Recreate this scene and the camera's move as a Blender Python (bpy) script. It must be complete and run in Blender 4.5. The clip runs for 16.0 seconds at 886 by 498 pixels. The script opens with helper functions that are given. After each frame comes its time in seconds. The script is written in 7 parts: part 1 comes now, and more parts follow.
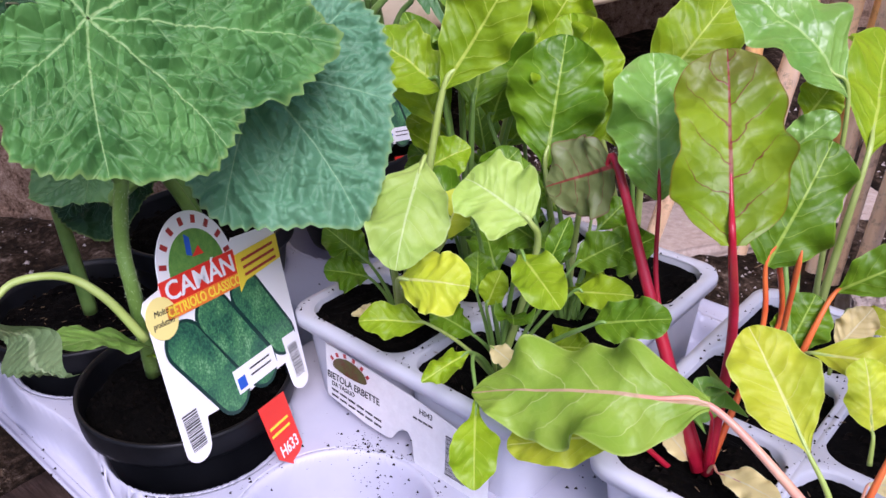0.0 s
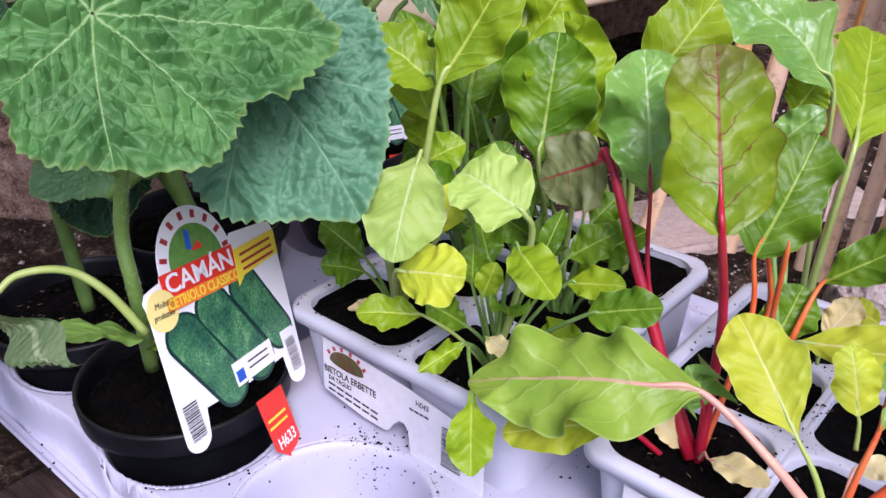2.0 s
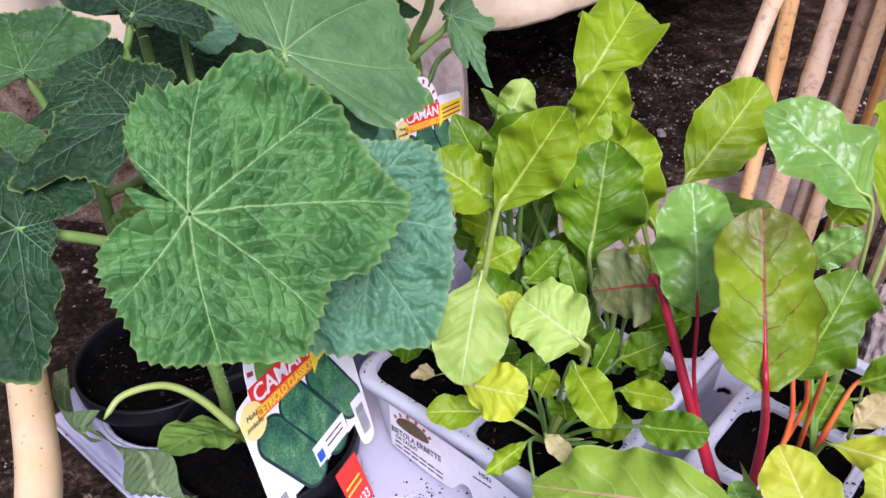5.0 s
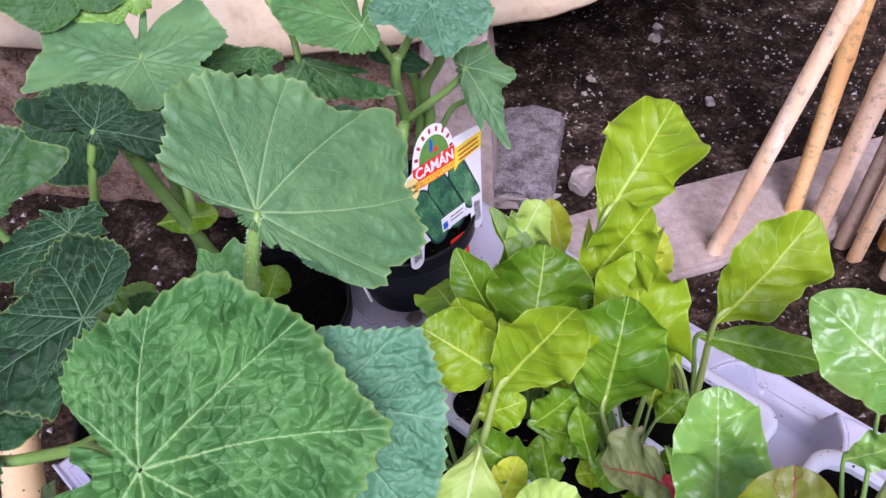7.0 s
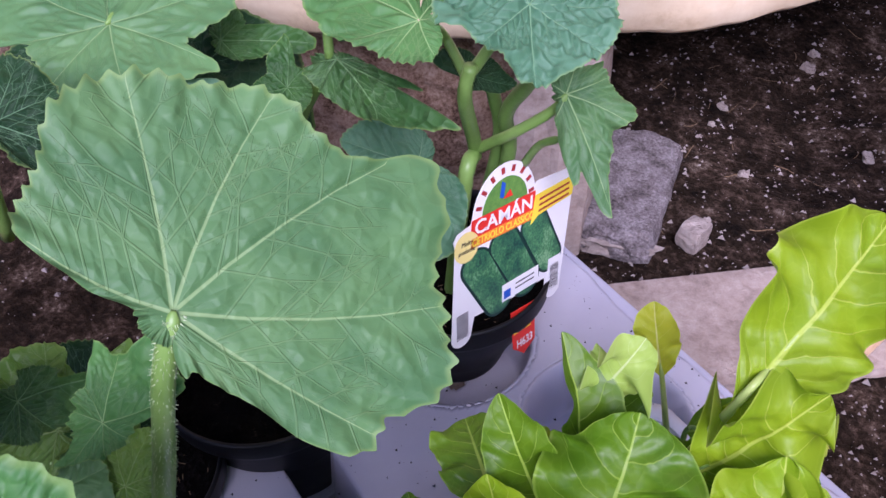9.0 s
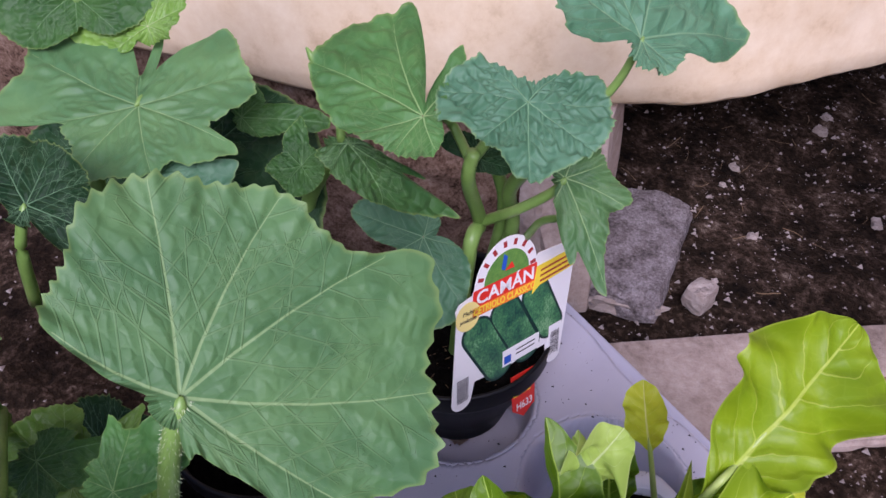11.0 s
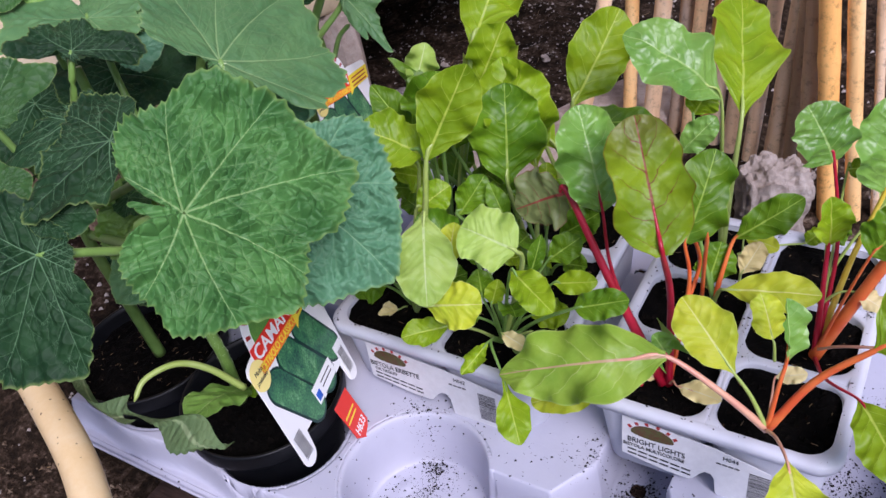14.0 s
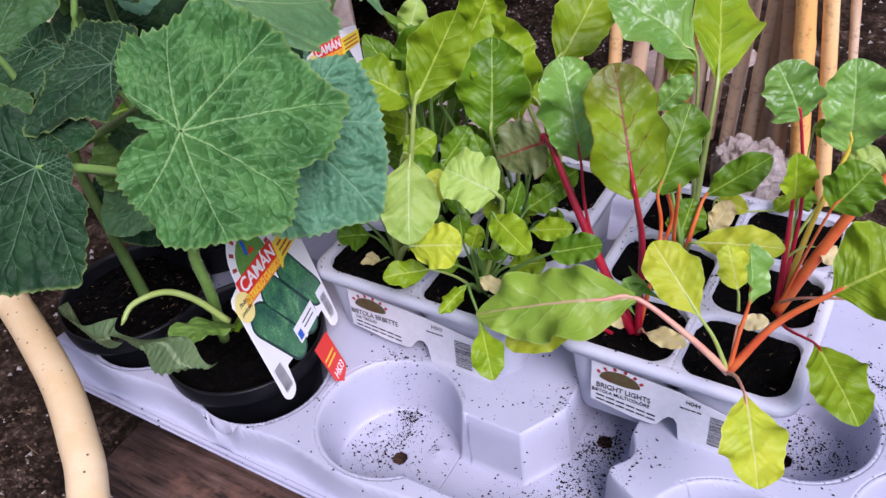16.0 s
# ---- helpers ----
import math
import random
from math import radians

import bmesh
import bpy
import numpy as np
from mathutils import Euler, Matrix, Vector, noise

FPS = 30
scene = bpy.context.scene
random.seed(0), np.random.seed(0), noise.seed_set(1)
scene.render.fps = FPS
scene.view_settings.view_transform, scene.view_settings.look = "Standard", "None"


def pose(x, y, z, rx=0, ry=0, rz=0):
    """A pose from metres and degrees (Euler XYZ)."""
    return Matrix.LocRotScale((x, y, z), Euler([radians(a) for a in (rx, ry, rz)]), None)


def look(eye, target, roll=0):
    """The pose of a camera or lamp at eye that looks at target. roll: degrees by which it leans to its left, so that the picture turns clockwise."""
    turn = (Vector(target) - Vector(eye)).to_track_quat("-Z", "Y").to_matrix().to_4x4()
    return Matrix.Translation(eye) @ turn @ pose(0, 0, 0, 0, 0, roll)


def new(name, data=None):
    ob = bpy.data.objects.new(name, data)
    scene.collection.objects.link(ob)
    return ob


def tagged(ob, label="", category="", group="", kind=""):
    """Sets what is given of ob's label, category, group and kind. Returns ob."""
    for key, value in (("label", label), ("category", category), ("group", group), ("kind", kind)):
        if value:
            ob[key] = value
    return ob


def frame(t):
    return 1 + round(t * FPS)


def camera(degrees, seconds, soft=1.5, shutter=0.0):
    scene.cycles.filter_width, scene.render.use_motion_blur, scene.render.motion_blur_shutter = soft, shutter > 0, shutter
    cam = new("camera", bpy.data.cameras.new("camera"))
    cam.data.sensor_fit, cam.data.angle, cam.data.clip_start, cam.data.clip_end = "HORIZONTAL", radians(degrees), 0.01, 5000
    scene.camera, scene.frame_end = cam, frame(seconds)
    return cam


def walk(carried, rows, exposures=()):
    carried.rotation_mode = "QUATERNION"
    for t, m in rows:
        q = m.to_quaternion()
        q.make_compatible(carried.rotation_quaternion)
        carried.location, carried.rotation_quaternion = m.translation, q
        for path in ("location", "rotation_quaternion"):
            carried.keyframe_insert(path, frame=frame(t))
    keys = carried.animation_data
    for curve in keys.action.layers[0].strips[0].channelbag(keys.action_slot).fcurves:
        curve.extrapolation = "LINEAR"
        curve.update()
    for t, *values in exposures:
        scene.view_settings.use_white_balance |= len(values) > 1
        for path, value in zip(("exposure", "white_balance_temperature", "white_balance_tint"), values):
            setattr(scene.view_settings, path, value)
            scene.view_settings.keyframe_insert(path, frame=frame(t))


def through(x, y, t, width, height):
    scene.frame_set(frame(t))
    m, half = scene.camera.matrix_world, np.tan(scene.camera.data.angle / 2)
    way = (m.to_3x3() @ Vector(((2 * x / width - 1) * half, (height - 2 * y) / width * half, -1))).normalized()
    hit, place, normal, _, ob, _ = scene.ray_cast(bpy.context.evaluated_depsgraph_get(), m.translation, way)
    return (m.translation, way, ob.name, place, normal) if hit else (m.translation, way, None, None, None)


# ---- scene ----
cam = camera(55.82, 16.0)
walk(cam, [
    (0.0, pose(0.2215, -0.1691, 0.3317, 61.61, 0.91, 41.64)),
    (0.5, pose(0.2240, -0.1704, 0.3310, 61.76, 0.94, 41.58)),
    (1.0, pose(0.2250, -0.1731, 0.3298, 61.99, 0.85, 41.35)),
    (1.5, pose(0.2252, -0.1753, 0.3300, 61.98, 0.80, 41.13)),
    (2.0, pose(0.2252, -0.1768, 0.3307, 61.89, 0.73, 41.01)),
    (2.5, pose(0.2241, -0.1772, 0.3341, 61.48, 0.82, 40.97)),
    (3.0, pose(0.2228, -0.1772, 0.3374, 61.76, 0.98, 41.23)),
    (3.5, pose(0.2198, -0.1748, 0.3459, 61.88, 1.43, 41.70)),
    (4.0, pose(0.2165, -0.1716, 0.3662, 60.65, 2.14, 42.12)),
    (4.2, pose(0.2095, -0.1722, 0.3787, 59.36, 2.14, 41.47)),
    (6.3, pose(0.1848, -0.1157, 0.4997, 47.49, 4.78, 42.71)),
    (6.5, pose(0.1729, -0.1023, 0.5049, 46.50, 4.92, 42.80)),
    (7.0, pose(0.1348, -0.0603, 0.5055, 44.69, 4.40, 44.38)),
    (7.5, pose(0.1005, -0.0152, 0.4813, 44.25, 4.40, 47.57)),
    (8.0, pose(0.0925, 0.0212, 0.4572, 44.01, 5.93, 52.07)),
    (8.5, pose(0.0700, 0.0257, 0.4445, 43.51, 3.02, 54.06)),
    (9.0, pose(0.0455, 0.0323, 0.4413, 43.63, 1.85, 55.00)),
    (9.5, pose(0.0343, 0.0385, 0.4410, 44.61, 0.97, 55.75)),
    (10.0, pose(0.0422, 0.0455, 0.4456, 45.44, 1.53, 57.43)),
    (10.2, pose(0.0439, 0.0457, 0.4475, 45.62, 1.74, 57.62)),
    (12.3, pose(0.1275, -0.0503, 0.5189, 48.63, 0.34, 53.59)),
    (12.5, pose(0.1523, -0.0794, 0.5247, 49.62, 0.84, 50.11)),
    (13.0, pose(0.1782, -0.1485, 0.5213, 50.31, 2.53, 40.21)),
    (13.5, pose(0.2051, -0.1884, 0.4940, 50.48, 6.78, 33.14)),
    (14.0, pose(0.2263, -0.2210, 0.4746, 49.82, 9.12, 29.73)),
    (14.5, pose(0.2385, -0.2454, 0.4596, 49.38, 10.08, 28.70)),
    (15.0, pose(0.2475, -0.2550, 0.4546, 49.25, 9.76, 29.19)),
    (15.5, pose(0.2457, -0.2566, 0.4553, 49.83, 8.13, 29.75)),
    (16.0, pose(0.2429, -0.2552, 0.4581, 50.47, 6.49, 30.27)),
], exposures=[(0, 0.34, 5750, 30), (4.2, 0.34, 5750, 30), (6.3, 0.44, 5650, 32), (7.5, 0.44, 5550, 36), (9.0, 0.4, 5500, 38), (10.2, 0.28, 5600, 36), (12.3, -0.28, 5850, 30), (13.5, -0.1, 5800, 22), (14.5, 0.06, 5800, 27), (16, 0.08, 5750, 28)])


# ---- world and light ----
world = bpy.data.worlds.new("sky")
scene.world = world
world.use_nodes = True
wn, wl = world.node_tree.nodes, world.node_tree.links
sky = wn.new("ShaderNodeTexSky")
sky.sky_type, sky.sun_disc = "NISHITA", False
sky.sun_elevation, sky.sun_rotation = radians(46), radians(124)
sky.air_density, sky.dust_density = 1.0, 2.0
wl.new(sky.outputs[0], wn["Background"].inputs[0])
wn["Background"].inputs[1].default_value = 0.115

sun = new("sun", bpy.data.lights.new("sun", "SUN"))
sun.data.energy, sun.data.angle, sun.data.color = 3.6, radians(30), (1.0, 0.96, 0.94)
sun.matrix_world = look((0.72, -0.49, 0.9), (0, 0, 0))


# ---- materials ----
def material(name, colour, rough=0.6, spec=0.4):
    m = bpy.data.materials.new(name)
    m.use_nodes = True
    b = m.node_tree.nodes["Principled BSDF"]
    b.inputs["Base Color"].default_value = (*colour, 1)
    b.inputs["Roughness"].default_value = rough
    b.inputs["Specular IOR Level"].default_value = spec
    return m, m.node_tree.nodes, m.node_tree.links, b


def noise_node(n, l, scale, detail=4.0, coord="Object", rough=0.6):
    tc = n.new("ShaderNodeTexCoord")
    t = n.new("ShaderNodeTexNoise")
    t.inputs["Scale"].default_value, t.inputs["Detail"].default_value = scale, detail
    t.inputs["Roughness"].default_value = rough
    l.new(tc.outputs[coord], t.inputs["Vector"])
    return t


def ramp(n, l, fac, stops):
    r = n.new("ShaderNodeValToRGB")
    while len(r.color_ramp.elements) < len(stops):
        r.color_ramp.elements.new(0.5)
    for e, (p, c) in zip(r.color_ramp.elements, stops):
        e.position, e.color = p, (*c, 1)
    l.new(fac, r.inputs[0])
    return r


def bump(n, l, height, bsdf, strength=0.5, dist=0.002, after=None):
    b = n.new("ShaderNodeBump")
    b.inputs["Strength"].default_value, b.inputs["Distance"].default_value = strength, dist
    l.new(height, b.inputs["Height"])
    if after:
        l.new(after.outputs[0], b.inputs["Normal"])
    l.new(b.outputs[0], bsdf.inputs["Normal"])
    return b


def mix(n, l, fac, a, b, kind="MIX"):
    x = n.new("ShaderNodeMix")
    x.data_type, x.blend_type = "RGBA", kind
    for sock, v in ((x.inputs[0], fac), (x.inputs[6], a), (x.inputs[7], b)):
        if isinstance(v, (int, float)):
            sock.default_value = v
        elif isinstance(v, tuple):
            sock.default_value = (*v, 1)
        else:
            l.new(v, sock)
    return x.outputs[2]


def speckled(name, stops, scale, rough=0.8, strength=0.6, dist=0.002, spec=0.3, fine=6.0):
    """A rough surface coloured by two scales of noise."""
    m, n, l, b = material(name, stops[0][1], rough, spec)
    big, small = noise_node(n, l, scale, 5), noise_node(n, l, scale * fine, 6, rough=0.7)
    s = n.new("ShaderNodeMath")
    s.operation = "MULTIPLY_ADD"
    s.inputs[1].default_value, s.inputs[2].default_value = 0.5, 0.0
    l.new(small.outputs[0], s.inputs[0])
    a = n.new("ShaderNodeMath")
    a.operation = "MULTIPLY_ADD"
    a.inputs[1].default_value = 0.5
    l.new(big.outputs[0], a.inputs[0])
    l.new(s.outputs[0], a.inputs[2])
    l.new(ramp(n, l, a.outputs[0], stops).outputs[0], b.inputs["Base Color"])
    bump(n, l, small.outputs[0], b, strength, dist)
    return m


def value(n, l, op, a, b=None, c=None, clamp=False):
    """One arithmetic node; each operand is a number or a socket."""
    x = n.new("ShaderNodeMath")
    x.operation, x.use_clamp = op, clamp
    for sock, v in zip(x.inputs, (a, b, c)):
        if isinstance(v, (int, float)):
            sock.default_value = v
        elif v is not None:
            l.new(v, sock)
    return x.outputs[0]


def soft(n, l, v, lo, hi, out0=0.0, out1=1.0):
    """A smooth step of v between lo and hi."""
    x = n.new("ShaderNodeMapRange")
    x.interpolation_type = "SMOOTHSTEP"
    for k, w in enumerate((lo, hi, out0, out1)):
        x.inputs[k + 1].default_value = w
    l.new(v, x.inputs[0])
    return x.outputs[0]


def mesh_value(n, name):
    x = n.new("ShaderNodeAttribute")
    x.attribute_name = name
    return x.outputs["Fac"]


def pinnate_veins(n, l, uv, pairs, bold):
    """Side veins that leave the midrib in pairs and arch towards the tip, and the midrib itself."""
    across, along, rib = mesh_value(n, "across"), mesh_value(n, "along"), mesh_value(n, "rib")
    a = value(n, l, "ABSOLUTE", across)
    wob = n.new("ShaderNodeTexNoise")
    wob.inputs["Scale"].default_value, wob.inputs["Detail"].default_value = 75.0, 3.0
    l.new(uv, wob.inputs["Vector"])
    arch = value(n, l, "MULTIPLY", value(n, l, "POWER", a, 1.25), 0.27)
    ph = value(n, l, "MULTIPLY", value(n, l, "SUBTRACT", along, arch), pairs)
    ph = value(n, l, "ADD", ph, value(n, l, "MULTIPLY", value(n, l, "GREATER_THAN", across, 0.0), 0.43))
    ph = value(n, l, "ADD", ph, value(n, l, "MULTIPLY", wob.outputs[0], 0.95))
    d = value(n, l, "ABSOLUTE", value(n, l, "SUBTRACT", value(n, l, "FRACT", ph), 0.5))
    wide = value(n, l, "MULTIPLY_ADD", a, -0.03 * bold, 0.042 * bold)
    side = soft(n, l, value(n, l, "DIVIDE", d, wide), 0.35, 1.0, 1.0, 0.0)
    side = value(n, l, "MULTIPLY", side, soft(n, l, a, 0.55, 0.98, 1.0, 0.15))
    trough = soft(n, l, d, 0.0, 0.3)
    return side, soft(n, l, rib, 0.55, 1.15, 1.0, 0.0), trough


def leaf_material(name, blade, dark, vein, rough=0.42, relief=0.5, through=0.3, net=0.05, palmate=False, cell=0.0042, rib=None, blush=None, spec=0.45, pairs=6.5, bold=1.0, side_mix=0.5):
    """Leaf blade: thin paler or coloured veins, blisters between them, uneven tone and gloss, and light shining through."""
    m, n, l, b = material(name, blade, rough, spec)
    uv = n.new("ShaderNodeUVMap").outputs[0]
    big = n.new("ShaderNodeTexNoise")
    big.inputs["Scale"].default_value, big.inputs["Detail"].default_value = 40.0, 6.0
    l.new(uv, big.inputs["Vector"])
    tone = ramp(n, l, big.outputs[0], [(0.36, dark), (0.64, blade)]).outputs[0]
    hsv = n.new("ShaderNodeHueSaturation")
    rnd = n.new("ShaderNodeObjectInfo").outputs["Random"]
    mr = n.new("ShaderNodeMapRange")
    mr.inputs[3].default_value, mr.inputs[4].default_value = 0.86, 1.12
    l.new(rnd, mr.inputs[0])
    l.new(mr.outputs[0], hsv.inputs["Value"])
    l.new(tone, hsv.inputs["Color"])
    # blisters: a large and a small net of rounded patches
    warp = n.new("ShaderNodeTexNoise")
    warp.inputs["Scale"].default_value, warp.inputs["Detail"].default_value = 0.3 / cell, 0.0
    l.new(uv, warp.inputs["Vector"])
    add = n.new("ShaderNodeVectorMath")
    add.operation = "MULTIPLY_ADD"
    add.inputs[1].default_value = (cell * 0.7, cell * 0.7, 0.0)
    l.new(warp.outputs["Color"], add.inputs[0])
    l.new(uv, add.inputs[2])
    humps = []
    for k in (1.0, 2.3):
        vor = n.new("ShaderNodeTexVoronoi")
        vor.feature = "SMOOTH_F1"
        vor.inputs["Scale"].default_value, vor.inputs["Smoothness"].default_value = k / cell, 0.12
        l.new(add.outputs[0], vor.inputs["Vector"])
        humps.append(value(n, l, "SUBTRACT", 1.0, value(n, l, "POWER", vor.outputs["Distance"], 2.0)))
    vor = n.new("ShaderNodeTexVoronoi")
    vor.feature = "DISTANCE_TO_EDGE"
    vor.inputs["Scale"].default_value = 1.0 / cell
    l.new(add.outputs[0], vor.inputs["Vector"])
    edge = soft(n, l, vor.outputs[0], 0.01, 0.07, 1.0, 0.0)
    if palmate:
        main = soft(n, l, value(n, l, "ABSOLUTE", mesh_value(n, "main")), 0.5, 1.15, 1.0, 0.0)
        side = soft(n, l, value(n, l, "ABSOLUTE", mesh_value(n, "side")), 0.45, 1.1, 1.0, 0.0)
        trough = None
    else:
        side, main, trough = pinnate_veins(n, l, uv, pairs, bold)
    col = mix(n, l, value(n, l, "MULTIPLY", edge, net), hsv.outputs[0], vein)
    if blush:
        sp = n.new("ShaderNodeTexNoise")
        sp.inputs["Scale"].default_value, sp.inputs["Detail"].default_value = 55.0, 5.0
        l.new(uv, sp.inputs["Vector"])
        tip = soft(n, l, value(n, l, "ADD", mesh_value(n, "along"), value(n, l, "MULTIPLY", sp.outputs[0], 0.7)), 0.95, 1.45, 0.0, 0.75)
        col = mix(n, l, tip, col, blush)
    col = mix(n, l, value(n, l, "MULTIPLY", side, side_mix), col, vein)
    col = mix(n, l, value(n, l, "MULTIPLY", main, 0.75 if palmate else 0.8), col, rib or vein)
    if palmate:
        col = mix(n, l, soft(n, l, mesh_value(n, "rim"), 0.965, 1.0, 0.0, 0.32), col, (0.34, 0.46, 0.12))
    else:
        rim = soft(n, l, value(n, l, "ABSOLUTE", mesh_value(n, "across")), 0.95, 0.985, 0.0, 0.4)
        col = mix(n, l, rim, col, vein)
    l.new(col, b.inputs["Base Color"])
    gl = value(n, l, "MULTIPLY_ADD", big.outputs[0], 0.22, rough - 0.11)
    l.new(gl, b.inputs["Roughness"])
    h = value(n, l, "MULTIPLY_ADD", humps[1], 0.1, humps[0])
    h = value(n, l, "MULTIPLY", h, relief)
    if trough is not None:
        h = value(n, l, "ADD", value(n, l, "MULTIPLY", trough, mesh_value(n, "relief")), h)
    h = value(n, l, "SUBTRACT", h, value(n, l, "MULTIPLY", side, 0.07))
    bump(n, l, h, b, 1.0, 0.0022 if palmate else 0.0009)
    tr = n.new("ShaderNodeBsdfTranslucent")
    bright = mix(n, l, 0.5, col, (0.55, 0.75, 0.06), "MULTIPLY")
    l.new(mix(n, l, 0.6, col, bright), tr.inputs["Color"])
    ms = n.new("ShaderNodeMixShader")
    ms.inputs[0].default_value = through
    l.new(b.outputs[0], ms.inputs[1])
    l.new(tr.outputs[0], ms.inputs[2])
    l.new(ms.outputs[0], n["Material Output"].inputs[0])
    return m


def stem_material(name, a, c, rough=0.4):
    m, n, l, b = material(name, a, rough, 0.5)
    t = noise_node(n, l, 60, 3)
    l.new(ramp(n, l, t.outputs[0], [(0.35, a), (0.7, c)]).outputs[0], b.inputs["Base Color"])
    bump(n, l, noise_node(n, l, 500, 2).outputs[0], b, 0.15, 0.001)
    b.inputs["Subsurface Weight"].default_value = 0.0
    return m


CUC = leaf_material("cucumber_leaf", (0.082, 0.222, 0.05), (0.042, 0.14, 0.03), (0.28, 0.43, 0.16), 0.6, 0.2, 0.15, 0.05, True, 0.004, spec=0.42, side_mix=0.2)
CUC_PALE = leaf_material("cucumber_leaf_pale", (0.112, 0.245, 0.08), (0.07, 0.18, 0.06), (0.28, 0.42, 0.17), 0.55, 0.2, 0.2, 0.03, True, 0.005, spec=0.45, side_mix=0.14)
CUC_YOUNG = leaf_material("cucumber_leaf_young", (0.179, 0.34, 0.05), (0.12, 0.26, 0.035), (0.36, 0.5, 0.2), 0.45, 0.6, 0.22, 0.06, True, 0.004, side_mix=0.3)
CUC_BLUE = leaf_material("cucumber_leaf_bluish", (0.105, 0.255, 0.135), (0.07, 0.195, 0.095), (0.22, 0.38, 0.2), 0.58, 0.2, 0.15, 0.05, True, 0.004, spec=0.45, side_mix=0.25)
CUC_MID = leaf_material("cucumber_leaf_mid", (0.05, 0.14, 0.028), (0.027, 0.09, 0.02), (0.17, 0.3, 0.12), 0.56, 0.6, 0.15, 0.06, True, 0.0045, spec=0.35, side_mix=0.35)
# dark green leaves; part of this darkness is shade put into the colour
CUC_DARK_SHADED = leaf_material("cucumber_leaf_dark_shaded", (0.018, 0.06, 0.018), (0.009, 0.035, 0.011), (0.14, 0.26, 0.13), 0.6, 0.6, 0.12, 0.06, True, 0.0045, spec=0.2, side_mix=0.45)
CHARD = leaf_material("chard_leaf", (0.285, 0.425, 0.003), (0.19, 0.33, 0.002), (0.5, 0.62, 0.09), 0.45, 0.3, 0.32, spec=0.36)
CHARD_MID = leaf_material("chard_leaf_green", (0.135, 0.265, 0.004), (0.07, 0.172, 0.003), (0.34, 0.5, 0.07), 0.44, 0.35, 0.26, spec=0.36)
CHARD_PALE = leaf_material("chard_leaf_pale", (0.42, 0.57, 0.12), (0.33, 0.5, 0.08), (0.56, 0.68, 0.3), 0.5, 0.25, 0.3, spec=0.36, side_mix=0.25)
CHARD_YELLOW = leaf_material("chard_leaf_yellow", (0.55, 0.6, 0.025), (0.42, 0.53, 0.02), (0.68, 0.7, 0.24), 0.5, 0.25, 0.32, spec=0.36, side_mix=0.25)
CHARD_BLUE = leaf_material("chard_leaf_bluish", (0.2, 0.38, 0.06), (0.12, 0.28, 0.035), (0.36, 0.54, 0.16), 0.36, 0.6, 0.22, spec=0.6)
CHARD_RED = leaf_material("chard_leaf_red_veined", (0.26, 0.38, 0.004), (0.155, 0.27, 0.003), (0.17, 0.012, 0.02), 0.44, 0.5, 0.26, 0.0, rib=(0.24, 0.006, 0.02), blush=(0.15, 0.12, 0.025), pairs=5.0, bold=0.9, spec=0.4, side_mix=0.75)
CHARD_UNDER = leaf_material("chard_leaf_underside", (0.24, 0.29, 0.1), (0.15, 0.2, 0.06), (0.22, 0.01, 0.03), 0.5, 0.4, 0.25, 0.05, rib=(0.3, 0.006, 0.03), pairs=5.0, side_mix=0.7)
CHARD_PINK = leaf_material("chard_leaf_pink_ribbed", (0.33, 0.49, 0.05), (0.23, 0.4, 0.03), (0.5, 0.6, 0.2), 0.44, 0.3, 0.3, rib=(0.62, 0.36, 0.25), spec=0.4)
CREAM_LEAF = leaf_material("seed_leaf_cream", (0.86, 0.74, 0.36), (0.78, 0.64, 0.28), (0.86, 0.78, 0.5), 0.5, 0.1, 0.3, side_mix=0.1)
WILT = leaf_material("wilted_leaf", (0.15, 0.23, 0.09), (0.1, 0.165, 0.06), (0.3, 0.38, 0.19), 0.6, 0.5, 0.2, 0.1, True, 0.0035)
STEM_G = stem_material("green_stem", (0.14, 0.26, 0.05), (0.2, 0.34, 0.08))
STEM_DARK = stem_material("dark_green_stem", (0.1, 0.2, 0.04), (0.16, 0.28, 0.07))
STEM_Y = stem_material("yellow_green_stem", (0.3, 0.4, 0.08), (0.38, 0.48, 0.14))
STEM_YELLOW = stem_material("yellow_stem", (0.7, 0.5, 0.02), (0.75, 0.6, 0.08))
STEM_RED = stem_material("red_stem", (0.34, 0.005, 0.018), (0.46, 0.014, 0.045))
STEM_ORANGE = stem_material("orange_stem", (0.6, 0.09, 0.02), (0.68, 0.18, 0.04))
STEM_PINK = stem_material("pink_stem", (0.62, 0.28, 0.2), (0.66, 0.4, 0.24))
SOIL = speckled("potting_soil", [(0.4, (0.0008, 0.0007, 0.0006)), (0.54, (0.003, 0.0025, 0.002)), (0.62, (0.008, 0.006, 0.0045)), (0.68, (0.05, 0.036, 0.022))], 90, 0.95, 1.0, 0.004, 0.08)
EARTH = speckled("garden_earth", [(0.38, (0.007, 0.005, 0.004)), (0.5, (0.029, 0.019, 0.012)), (0.58, (0.09, 0.06, 0.042)), (0.66, (0.28, 0.225, 0.175))], 30, 0.95, 1.0, 0.006, 0.08)


